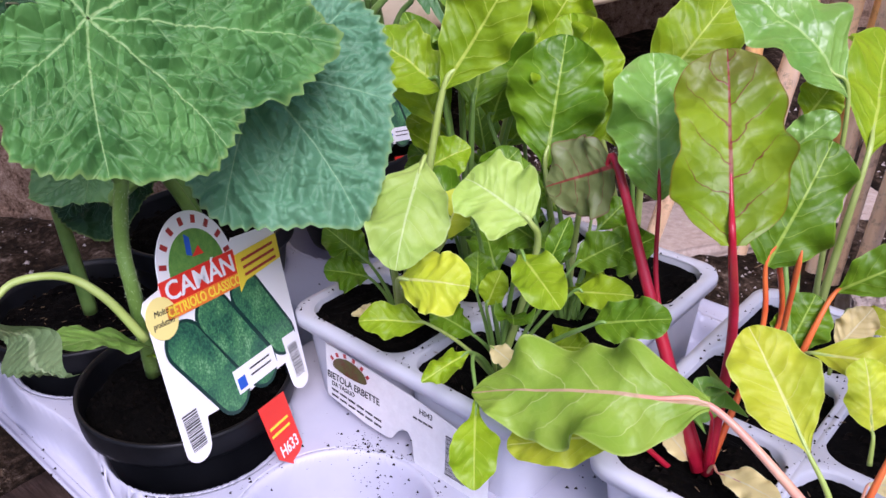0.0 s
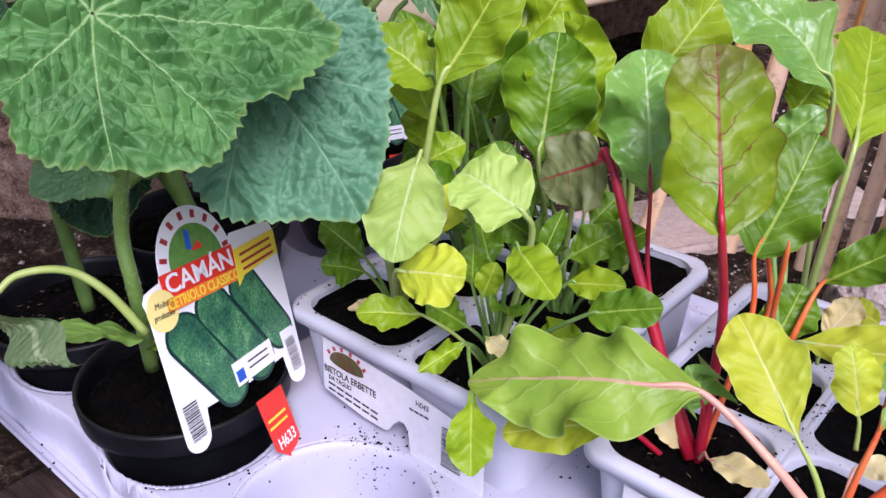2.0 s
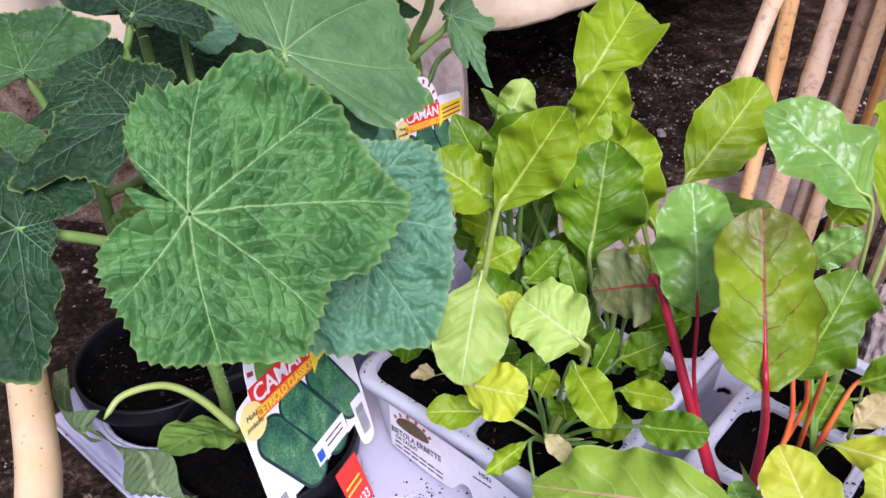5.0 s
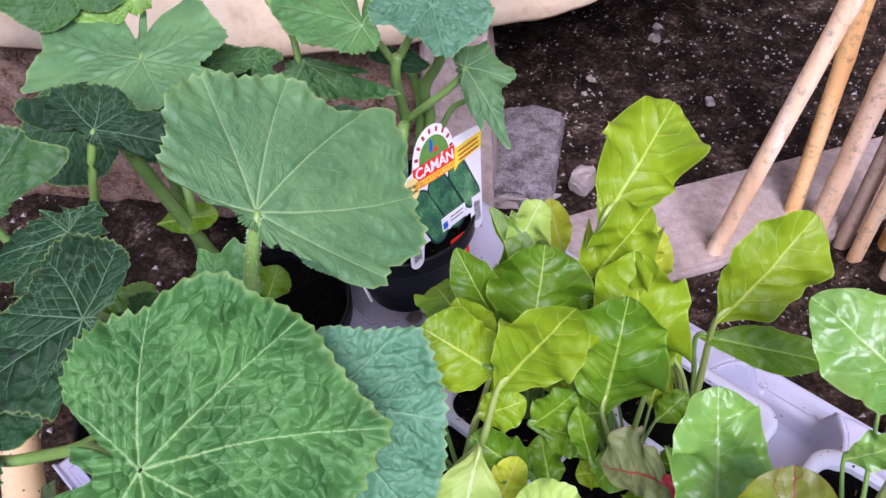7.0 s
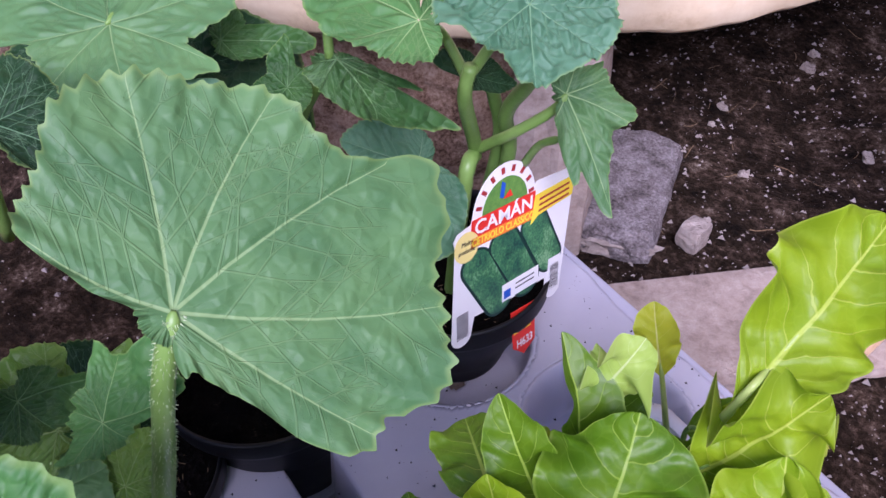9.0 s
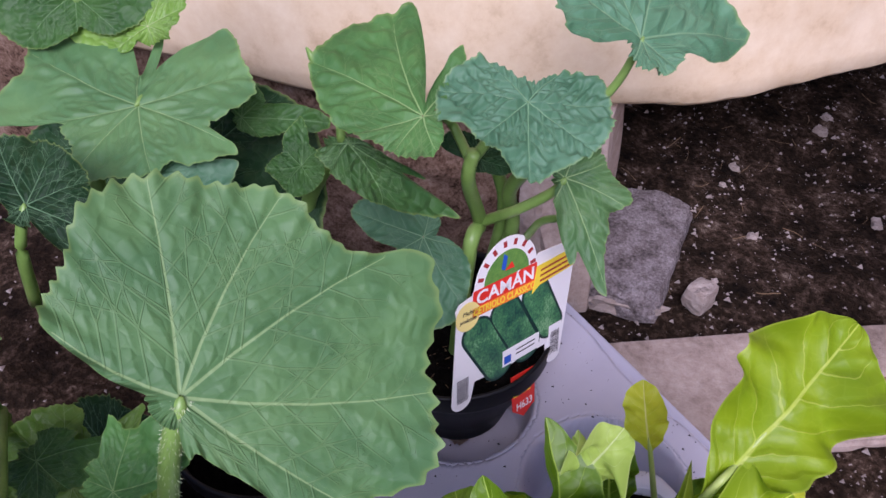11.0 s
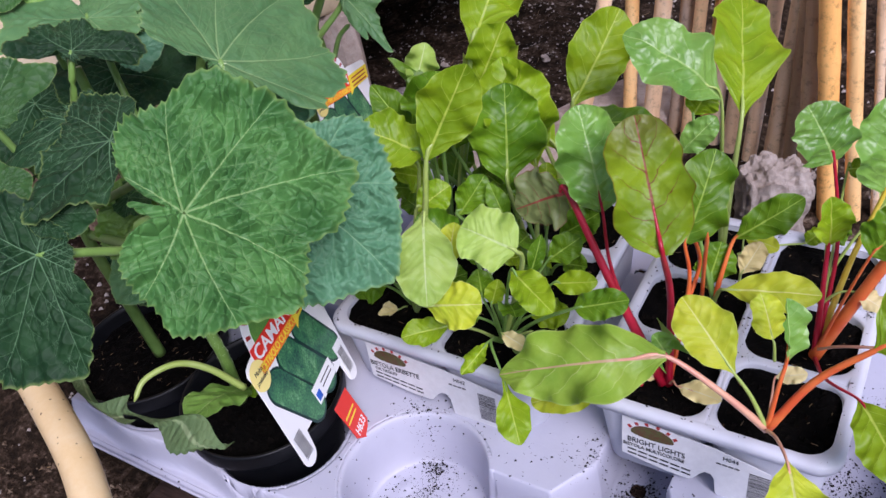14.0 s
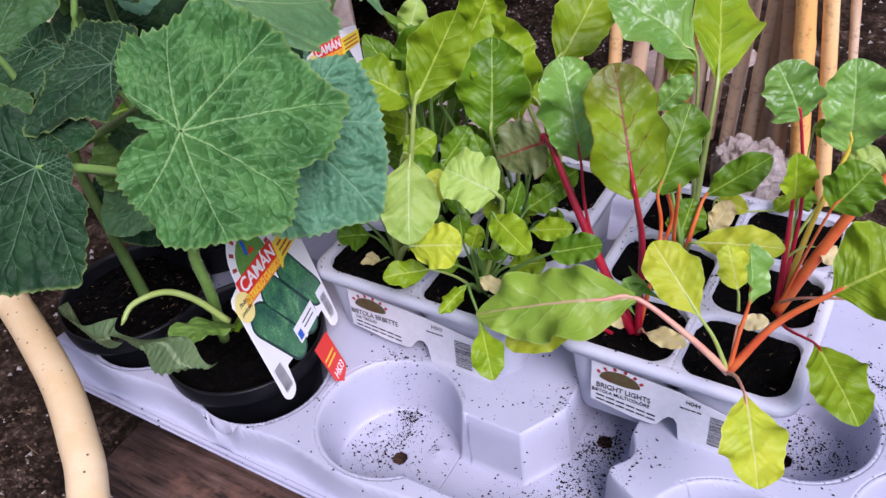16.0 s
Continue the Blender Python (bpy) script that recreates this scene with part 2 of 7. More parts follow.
def plastic(name, a, c, rough, spec, scale=14.0):
    m, n, l, b = material(name, a, rough, spec)
    t, g = noise_node(n, l, scale, 5), noise_node(n, l, 320, 3)
    l.new(ramp(n, l, t.outputs[0], [(0.35, a), (0.65, c)]).outputs[0], b.inputs["Base Color"])
    r = n.new("ShaderNodeMapRange")
    r.inputs[3].default_value, r.inputs[4].default_value = rough - 0.08, rough + 0.12
    l.new(t.outputs[0], r.inputs[0])
    l.new(r.outputs[0], b.inputs["Roughness"])
    bump(n, l, g.outputs[0], b, 0.08, 0.001)
    return m


TRAY = plastic("grey_moulded_plastic", (0.44, 0.44, 0.53), (0.5, 0.5, 0.585), 0.42, 0.4)
PACK = plastic("grey_pack_plastic", (0.52, 0.53, 0.6), (0.6, 0.61, 0.68), 0.4, 0.4)
POT = plastic("black_pot_plastic", (0.003, 0.0034, 0.0045), (0.007, 0.0075, 0.0095), 0.42, 0.25, 40)
WHITE = material("printed_white_card", (0.82, 0.82, 0.83), 0.35)[0]
PAPER = speckled("label_paper", [(0.35, (0.6, 0.6, 0.62)), (0.65, (0.72, 0.72, 0.74))], 40, 0.5, 0.25, 0.001)
RED = material("printed_red", (0.72, 0.035, 0.02), 0.35)[0]
ORANGE = material("printed_orange", (0.85, 0.22, 0.03), 0.35)[0]
YELLOW = material("printed_yellow", (0.85, 0.66, 0.04), 0.35)[0]
PALE_YELLOW = material("printed_pale_yellow", (0.85, 0.72, 0.25), 0.35)[0]
BLACK = material("printed_black", (0.02, 0.02, 0.022), 0.4)[0]
BLUE = material("printed_blue", (0.02, 0.1, 0.5), 0.4)[0]
MAROON = material("printed_maroon", (0.35, 0.03, 0.03), 0.4)[0]
FIELD = speckled("printed_field_green", [(0.35, (0.06, 0.2, 0.04)), (0.6, (0.15, 0.32, 0.06))], 300, 0.4, 0.0)
FRUIT_EDGE = material("printed_deep_green", (0.006, 0.035, 0.03), 0.35)[0]
FRUIT = speckled("printed_cucumber_green", [(0.38, (0.008, 0.055, 0.042)), (0.47, (0.028, 0.125, 0.065)), (0.55, (0.06, 0.22, 0.085)), (0.63, (0.2, 0.4, 0.2))], 70, 0.3, 0.0, 0.0005, 0.4, 12)
PACKINK = speckled("printed_dark_patch", [(0.35, (0.12, 0.02, 0.02)), (0.6, (0.08, 0.1, 0.03))], 200, 0.4, 0.0)


def part(name, bm, mat, parent, label="", smooth=True):
    """Link a bmesh as one mesh object under a thing or a part."""
    me = bpy.data.meshes.new(name)
    bm.to_mesh(me)
    bm.free()
    me.materials.append(mat)
    if smooth:
        me.shade_smooth()
    ob = new(name, me)
    if parent:
        ob.parent = parent
        ob.matrix_parent_inverse = parent.matrix_basis.inverted()
    if label:
        ob["label"] = label
    return ob


def sheet(name, verts, faces, mat, parent, label="", smooth=True, uv=None, values=None):
    """The same from plain arrays, with leaf coordinates and named values at the points where given."""
    me = bpy.data.meshes.new(name)
    if isinstance(faces, np.ndarray):
        v = np.asarray(verts, np.float32)
        me.vertices.add(len(v))
        me.vertices.foreach_set("co", v.ravel())
        me.loops.add(faces.size)
        me.loops.foreach_set("vertex_index", faces.astype(np.int32).ravel())
        me.polygons.add(len(faces))
        me.polygons.foreach_set("loop_start", np.arange(len(faces), dtype=np.int32) * faces.shape[1])
        me.update(calc_edges=True)
    else:
        me.from_pydata([tuple(v) for v in verts], [], faces)
    me.materials.append(mat)
    if smooth:
        me.shade_smooth()
    if uv is not None:
        lay = me.uv_layers.new(name="leaf")
        idx = np.zeros(len(me.loops), np.int32)
        me.loops.foreach_get("vertex_index", idx)
        lay.data.foreach_set("uv", np.asarray(uv, np.float32)[idx].ravel())
    for key, v in (values or {}).items():
        at = me.attributes.new(key, "FLOAT", "POINT")
        at.data.foreach_set("value", np.asarray(v, np.float32))
    ob = new(name, me)
    if parent:
        ob.parent = parent
        ob.matrix_parent_inverse = parent.matrix_basis.inverted()
    if label:
        ob["label"] = label
    return ob


def quads(nu, nv, closed=False):
    """Faces of a grid as one array."""
    i, j = np.meshgrid(np.arange(nu - 1), np.arange(nv if closed else nv - 1), indexing="ij")
    k = (j + 1) % nv
    return np.stack([i * nv + j, i * nv + k, (i + 1) * nv + k, (i + 1) * nv + j], -1).reshape(-1, 4)


RAND = np.random.default_rng(5).uniform(-1, 1, (256, 256))


def ripple(x, y):
    """Smooth random heights between -1 and 1 over a plane, for whole arrays."""
    x, y = np.asarray(x, float), np.asarray(y, float)
    i, j = np.floor(x).astype(int), np.floor(y).astype(int)
    u, v = x - i, y - j
    u, v = u * u * u * (u * (6 * u - 15) + 10), v * v * v * (v * (6 * v - 15) + 10)
    g = lambda a, b: RAND[(i + a) % 256, (j + b) % 256]
    return (g(0, 0) * (1 - u) + g(1, 0) * u) * (1 - v) + (g(0, 1) * (1 - u) + g(1, 1) * u) * v


def thing(name, at, label, category, group="", kind=""):
    ob = new(name)
    ob.empty_display_size = 0.02
    ob.matrix_basis = pose(*at)
    return tagged(ob, label, category, group, kind)


def grid_faces(nu, nv, closed=False):
    out = []
    for i in range(nu - 1):
        for j in range(nv if closed else nv - 1):
            k = (j + 1) % nv
            out.append((i * nv + j, i * nv + k, (i + 1) * nv + k, (i + 1) * nv + j))
    return out


def curve_points(pts, n):
    """A smooth line of n points through the given ones."""
    p = [np.array(q, float) for q in pts]
    if len(p) == 2:
        return np.array([p[0] + (p[1] - p[0]) * t for t in np.linspace(0, 1, n)])
    p = [2 * p[0] - p[1]] + p + [2 * p[-1] - p[-2]]
    out = []
    for t in np.linspace(0, len(pts) - 1, n):
        i = min(int(t), len(pts) - 2)
        s = t - i
        a, b, c, d = p[i], p[i + 1], p[i + 2], p[i + 3]
        out.append(0.5 * (2 * b + (c - a) * s + (2 * a - 5 * b + 4 * c - d) * s * s + (3 * b - a - 3 * c + d) * s ** 3))
    return np.array(out)


def tube(name, pts, r0, r1, mat, parent, label="", n=16, sides=8, flat=1.0, knots=()):
    """A round stem along a line, tapering from r0 to r1; knots: fractions where it swells."""
    line = curve_points(pts, n)
    tan = np.gradient(line, axis=0)
    tan /= np.linalg.norm(tan, axis=1)[:, None] + 1e-9
    up = np.array((0.3, 0.2, 0.93))
    verts = []
    for i, (p, t) in enumerate(zip(line, tan)):
        s = np.cross(t, up)
        s /= np.linalg.norm(s) + 1e-9
        w = np.cross(s, t)
        f = i / (n - 1)
        r = r0 + (r1 - r0) * f
        if name == "petiole" and f > 0.93:
            r *= 0.25 + 0.75 * (1 - f) / 0.07
        for k in knots:
            r *= 1 + 0.1 * math.exp(-((f - k) / 0.012) ** 2)
        for a in np.linspace(0, 2 * math.pi, sides, endpoint=False):
            verts.append(p + r * (math.cos(a) * s * flat + math.sin(a) * w))
    faces = grid_faces(n, sides, True)
    faces += [tuple(range(sides - 1, -1, -1)), tuple(range((n - 1) * sides, n * sides))]
    return sheet(name, verts, faces, mat, parent, label)


def box(bm, cx, cy, cz, sx, sy, sz, bevel=0.0):
    g = bmesh.ops.create_cube(bm, size=1.0, matrix=Matrix.Translation((cx, cy, cz)) @ Matrix.Diagonal((sx, sy, sz, 1)))
    if bevel:
        es = list({e for v in g["verts"] for e in v.link_edges})
        bmesh.ops.bevel(bm, geom=es, offset=bevel, segments=2, affect="EDGES")
    return g


# ---- ground ----
def spread(lo, hi, step, far):
    """Even steps from lo to hi, then ever wider ones out to far on both sides."""
    mid = list(np.arange(lo, hi, step))
    out, s = [], step
    x = hi
    while x < far:
        out.append(x)
        s *= 1.35
        x += s
    left, s, x = [], step, lo - step
    while x > -far:
        left.append(x)
        s *= 1.35
        x -= s
    return left[::-1] + mid + out


def ground_height(x, y):
    h = 0.011 * noise.noise((x * 9, y * 9, 0)) + 0.006 * noise.noise((x * 31, y * 31, 3)) + 0.004 * noise.noise((x * 85, y * 85, 7))
    if -0.36 < x < 0.42 and -0.12 < y < 0.36:
        h *= 0.3
    return -0.034 + h


gx, gy = spread(-0.9, 0.75, 0.0085, 60), spread(-0.5, 1.0, 0.0085, 60)
gverts = [(x, y, ground_height(x, y)) for x in gx for y in gy]
ground = sheet("ground", gverts, grid_faces(len(gx), len(gy)), EARTH, None)
ground.data.flip_normals()
tagged(ground, "dark brown crumbly garden earth with pale grit", "ground", kind="structure")


STONE = speckled("pale_limestone", [(0.3, (0.22, 0.17, 0.14)), (0.55, (0.42, 0.36, 0.32)), (0.75, (0.62, 0.58, 0.55))], 22, 0.9, 0.9, 0.004)
GRIT = speckled("grit", [(0.3, (0.16, 0.12, 0.1)), (0.7, (0.5, 0.45, 0.42))], 60, 0.9, 0.5)
STRAW = speckled("dry_straw", [(0.3, (0.12, 0.075, 0.04)), (0.7, (0.28, 0.19, 0.1))], 60, 0.8, 0.3)


def scatter(name, mat, places, sizes, seed, label, category):
    """Many small crumbs joined into one mesh."""
    rng = random.Random(seed)
    verts, faces = [], []
    for (x, y, z), s in zip(places, sizes):
        base = len(verts)
        for dx, dy, dz in ((1, 0, 0), (-0.5, 0.87, 0), (-0.5, -0.87, 0), (0, 0, 0.9), (0.1, 0.1, -0.7)):
            k = s * rng.uniform(0.6, 1.3)
            verts.append((x + dx * k, y + dy * k, z + dz * k))
        faces += [(base + a, base + b, base + c) for a, b, c in ((0, 1, 3), (1, 2, 3), (2, 0, 3), (1, 0, 4), (2, 1, 4), (0, 2, 4))]
    return tagged(sheet(name, verts, faces, mat, None, smooth=False), label, category, kind="stuff")


rng = random.Random(4)
pl = []
while len(pl) < 5200:
    x, y = rng.uniform(-0.75, 0.6), rng.uniform(-0.4, 0.95)
    if not (-0.33 < x < 0.4 and -0.07 < y < 0.3):
        pl.append((x, y, ground_height(x, y)))
scatter("gravel", GRIT, pl, [rng.choice((0.0006, 0.0008, 0.001, 0.0014, 0.002, 0.0032)) for _ in pl], 5, "pale grit and small stones strewn on the earth", "gravel")


def rock(at, size, turn, label, seed, mat=STONE, cuts=5, rough=0.16):
    """A broken stone: a block with knocked-off corners and an uneven face."""
    bm = bmesh.new()
    bmesh.ops.create_cube(bm, size=2.0)
    bmesh.ops.subdivide_edges(bm, edges=bm.edges[:], cuts=cuts, use_grid_fill=True)
    off = Vector((seed * 3.7, seed * 1.3, 0))
    for v in bm.verts:
        k = v.co.length
        v.co *= 1 - 0.22 * max(k - 1.2, 0)
        v.co += v.co.normalized() * (rough * noise.noise(v.co * 1.3 + off) + rough * 0.6 * noise.cell(v.co * 2.2 + off) * 0.5 + rough * 0.5 * noise.noise(v.co * 5 + off))
    bmesh.ops.transform(bm, matrix=pose(*at, 0, 0, turn) @ Matrix.Diagonal((*size, 1)), verts=bm.verts[:])
    return tagged(part("stone", bm, mat, None, smooth=False), label, "stone")


GREYSTONE = speckled("grey_weathered_stone", [(0.36, (0.06, 0.05, 0.047)), (0.47, (0.2, 0.17, 0.165)), (0.57, (0.36, 0.32, 0.32)), (0.68, (0.55, 0.5, 0.5))], 70, 0.9, 1.0, 0.004)
KERB = speckled("pinkish_beige_stone", [(0.3, (0.2, 0.15, 0.12)), (0.5, (0.4, 0.32, 0.27)), (0.72, (0.55, 0.47, 0.42))], 24, 0.9, 0.7, 0.003)
rock((-0.29, 0.428, -0.022), (0.064, 0.036, 0.016), 122, "flat grey weathered stone slab on the earth", 11, GREYSTONE, 9, 0.1)
rock((-0.221, 0.435, -0.020), (0.009, 0.011, 0.011), 10, "small whitish pebble on dark earth", 12, STONE, 4)
rock((-0.251, 0.384, -0.025), (0.024, 0.007, 0.007), 40, "crumbled pale mortar lump on the earth", 13, STONE, 6, 0.5)
rock((0.122, 0.385, -0.005), (0.026, 0.022, 0.042), 30, "rough pinkish white stone beside the canes", 14, STONE, 26, 0.26)
rock((-0.115, 0.45, -0.045), (0.3, 0.05, 0.022), 60.7, "pinkish beige kerb stone half sunk in earth", 15, KERB, 14, 0.05)
for i in range(34):
    x, y = (rng.uniform(-0.36, -0.2), rng.uniform(0.36, 0.75)) if i % 2 else (rng.uniform(0.1, 0.4), rng.uniform(0.33, 0.6))
    s = rng.uniform(0.0022, 0.0055)
    rock((x, y, ground_height(x, y) + s * 0.3), (s, s * 0.8, s * 0.7), rng.uniform(0, 360), "small pale pebble on the earth", 20 + i, STONE, 3, 0.5)

# dry twigs and straw on the earth
verts, faces = [], []
for i in range(220):
    x, y = rng.choice(((rng.uniform(-0.5, -0.05), rng.uniform(-0.3, -0.07)), (rng.uniform(0.1, 0.5), rng.uniform(0.33, 0.6)), (rng.uniform(-0.4, 0.0), rng.uniform(0.35, 0.8))))
    a, ln, w = rng.uniform(0, 6.28), rng.uniform(0.006, 0.022), rng.uniform(0.0002, 0.00045)
    bend = rng.uniform(-0.6, 0.6)
    for k in range(5):
        s = (k / 4 - 0.5) * ln
        px, py = x + s * math.cos(a + bend * k / 4), y + s * math.sin(a + bend * k / 4)
        z = ground_height(px, py) + 0.001
        n0 = len(verts)
        verts += [(px - w * math.sin(a), py + w * math.cos(a), z), (px + w * math.sin(a), py - w * math.cos(a), z), (px, py, z + 1.4 * w)]
        if k:
            faces += [(n0 - 3, n0, n0 + 2, n0 - 1), (n0 - 2, n0 - 1, n0 + 2, n0 + 1)]
tagged(sheet("straw", verts, faces, STRAW, None), "dry brown straw and twigs strewn on the earth", "straw", kind="stuff")


rng = random.Random(77)
pl, sz = [], []
while len(pl) < 2600:
    x, y = rng.uniform(-0.5, 0.08), rng.uniform(-0.34, -0.06)
    if noise.noise((x * 22, y * 22, 2)) > rng.uniform(-0.5, 0.5):
        pl.append((x, y, ground_height(x, y) + 0.0008))
        sz.append(rng.choice((0.0008, 0.0011, 0.0015, 0.002, 0.003)))
BARK = speckled("bark_crumbs", [(0.36, (0.018, 0.011, 0.007)), (0.5, (0.075, 0.045, 0.026)), (0.6, (0.2, 0.15, 0.1)), (0.68, (0.45, 0.38, 0.32))], 160, 0.9, 0.4)
grit = []
while len(grit) < 2400:
    x, y = rng.uniform(-0.42, 0.02), rng.uniform(0.34, 0.85)
    if noise.noise((x * 16, y * 16, 6)) > rng.uniform(-0.6, 0.4):
        grit.append((x, y, ground_height(x, y) + 0.0003))
scatter("grit", GRIT, grit, [rng.choice((0.0003, 0.0004, 0.0005, 0.0006, 0.0008, 0.0012, 0.002)) for _ in grit], 33, "fine pale grit strewn over the dark earth", "grit")
scatter("litter", BARK, pl, sz, 31, "brown bark crumbs and pale grit on the earth", "litter")


# ---- masonry behind ----
PLASTER = speckled("old_cream_plaster", [(0.34, (0.5, 0.37, 0.22)), (0.46, (0.68, 0.55, 0.36)), (0.6, (0.76, 0.65, 0.46))], 5, 0.85, 0.35, 0.0015, 0.2, 9)
TUFA = speckled("brown_porous_tufa", [(0.38, (0.06, 0.034, 0.022)), (0.47, (0.24, 0.15, 0.1)), (0.56, (0.38, 0.26, 0.19)), (0.66, (0.5, 0.38, 0.3))], 60, 0.95, 1.0, 0.006, 0.1)

WALL_LINE = ((-1.5, -0.6), (-0.62, 0.06), (-0.38, 0.225), (-0.262, 0.372), (-0.232, 0.43), (-0.21, 0.51), (-0.188, 0.63), (-0.168, 0.8), (-0.15, 1.6))


def wall_strip(name, line, z0, z1, depth, mat, n, m, rough, seed):
    """A thick upright body along a line in plan, with an uneven face and a rounded lower edge."""
    pl = curve_points([(x, y, 0) for x, y in line], n)
    t = np.gradient(pl, axis=0)
    t /= np.linalg.norm(t, axis=1)[:, None]
    back = np.stack([-t[:, 1], t[:, 0], 0 * t[:, 0]], 1)
    prof = [(depth, z0), (0.02, z0), (0.006, z0 + 0.001), (0.001, z0 + 0.006)]
    prof += [(0, z0 + 0.02 + (z1 - z0 - 0.02) * k / m) for k in range(m + 1)] + [(depth, z1)]
    verts = []
    for p, b in zip(pl, back):
        for d, z in prof:
            q = p + b * d
            e = rough * noise.noise((q[0] * 14 + seed, q[1] * 14, z * 14)) + rough * 0.5 * noise.noise((q[0] * 60, q[1] * 60 + seed, z * 60))
            verts.append((q[0] + b[0] * e, q[1] + b[1] * e, z + (e * 0.8 if z < z0 + 0.03 else 0)))
    return sheet(name, verts, grid_faces(n, len(prof), True), mat, None)


wall = wall_strip("wall_basin", WALL_LINE, 0.154, 1.3, 0.12, PLASTER, 260, 90, 0.002, 1)
tagged(wall, "cream plastered masonry body with a curved underside", "wall", kind="structure")
pier = wall_strip("wall_footing", ((-1.4, -0.58), (-0.66, 0.06), (-0.45, 0.2), (-0.335, 0.33), (-0.32, 0.36)), -0.06, 0.152, 0.25, TUFA, 200, 44, 0.012, 9)
tagged(pier, "brown porous tufa footing under the plastered wall", "wall", kind="structure")
rear = wall_strip("wall_rear", ((-0.9, 0.6), (-0.6, 0.9), (-0.4, 1.3), (0.2, 1.5), (1.2, 1.4)), -0.08, 0.9, 0.1, TUFA, 60, 20, 0.02, 4)
tagged(rear, "dark rough masonry at the back of the recess", "wall", kind="structure")


# unseen slab behind the plaster, added to keep light out of the recess
LINE = curve_points([(x, y, 0) for x, y in WALL_LINE], 60)
bm = bmesh.new()
low = [bm.verts.new((p[0] - 0.06, p[1] + 0.03, 0.175)) for p in LINE] + [bm.verts.new((-2.2, 1.7, 0.175)), bm.verts.new((-2.2, -0.7, 0.175))]
face0 = bm.faces.new(low)
top = bmesh.ops.extrude_face_region(bm, geom=[face0])
bmesh.ops.translate(bm, vec=(0, 0, 0.3), verts=[v for v in top["geom"] if isinstance(v, bmesh.types.BMVert)])
tagged(part("recess_light_block", bm, TUFA, None, smooth=False), "unseen slab added behind the plastered face to darken the recess", "wall", kind="structure")
rock((-0.315, 0.375, 0.05), (0.03, 0.045, 0.108), 40, "pale pinkish stone block under the plastered wall", 71, KERB, 9, 0.1)


# ---- canes, hose, board, pipes ----
def cane_material():
    m, n, l, b = material("dry_cane", (0.5, 0.36, 0.18), 0.55, 0.35)
    tc = n.new("ShaderNodeTexCoord")
    mp = n.new("ShaderNodeMapping")
    mp.inputs["Scale"].default_value = (60, 60, 6)
    l.new(tc.outputs["Object"], mp.inputs[0])
    t = n.new("ShaderNodeTexNoise")
    t.inputs["Scale"].default_value, t.inputs["Detail"].default_value = 1.0, 5.0
    l.new(mp.outputs[0], t.inputs[0])
    col = ramp(n, l, t.outputs[0], [(0.3, (0.66, 0.45, 0.26)), (0.5, (0.86, 0.66, 0.42)), (0.7, (0.93, 0.82, 0.66))]).outputs[0]
    dirt = noise_node(n, l, 110, 7, rough=0.8)
    f = ramp(n, l, dirt.outputs[0], [(0.52, (0, 0, 0)), (0.66, (0.6, 0.6, 0.6))]).outputs[0]
    col = mix(n, l, f, col, (0.14, 0.1, 0.075))
    info = n.new("ShaderNodeObjectInfo")
    tint = ramp(n, l, info.outputs["Random"], [(0.0, (0.42, 0.36, 0.34)), (0.3, (1, 0.93, 0.92)), (0.6, (1.0, 0.86, 0.62)), (1.0, (1.0, 0.66, 0.26))]).outputs[0]
    l.new(mix(n, l, 1.0, col, tint, "MULTIPLY"), b.inputs["Base Color"])
    bump(n, l, t.outputs[0], b, 0.3, 0.001)
    return m


CANE = cane_material()
NODE = speckled("cane_node", [(0.35, (0.16, 0.1, 0.06)), (0.55, (0.42, 0.28, 0.16)), (0.7, (0.62, 0.46, 0.3))], 90, 0.7, 0.5, 0.001)


def cane(x, y, lean_x, lean_y, r, first):
    """A dry cane stuck in the earth, with swollen nodes."""
    top = 0.75
    ob = thing("cane", (x, y, -0.05), "dry yellowish garden cane standing in the earth", "cane", "canes of the screen")
    knots = [first + 0.21 * k for k in range(5) if first + 0.21 * k < 0.97]
    tube("stalk", [(x, y, -0.05), (x + lean_x * 0.5, y + lean_y * 0.5, -0.05 + top / 2), (x + lean_x, y + lean_y, -0.05 + top)], r, r * 0.92, CANE, ob, n=120, sides=14, knots=knots)
    for k in knots:
        bm = bmesh.new()
        p = Vector((x + lean_x * k, y + lean_y * k, -0.05 + top * k))
        tilt = Vector((lean_x, lean_y, top)).to_track_quat("Z", "Y").to_matrix().to_4x4()
        bmesh.ops.create_cone(bm, cap_ends=True, segments=14, radius1=r * 1.07, radius2=r * 1.02, depth=0.003, matrix=Matrix.Translation(p) @ tilt)
        bmesh.ops.bevel(bm, geom=bm.edges[:], offset=0.0006, segments=2, affect="EDGES")
        part("node", bm, NODE, ob, "darker ring of the cane")


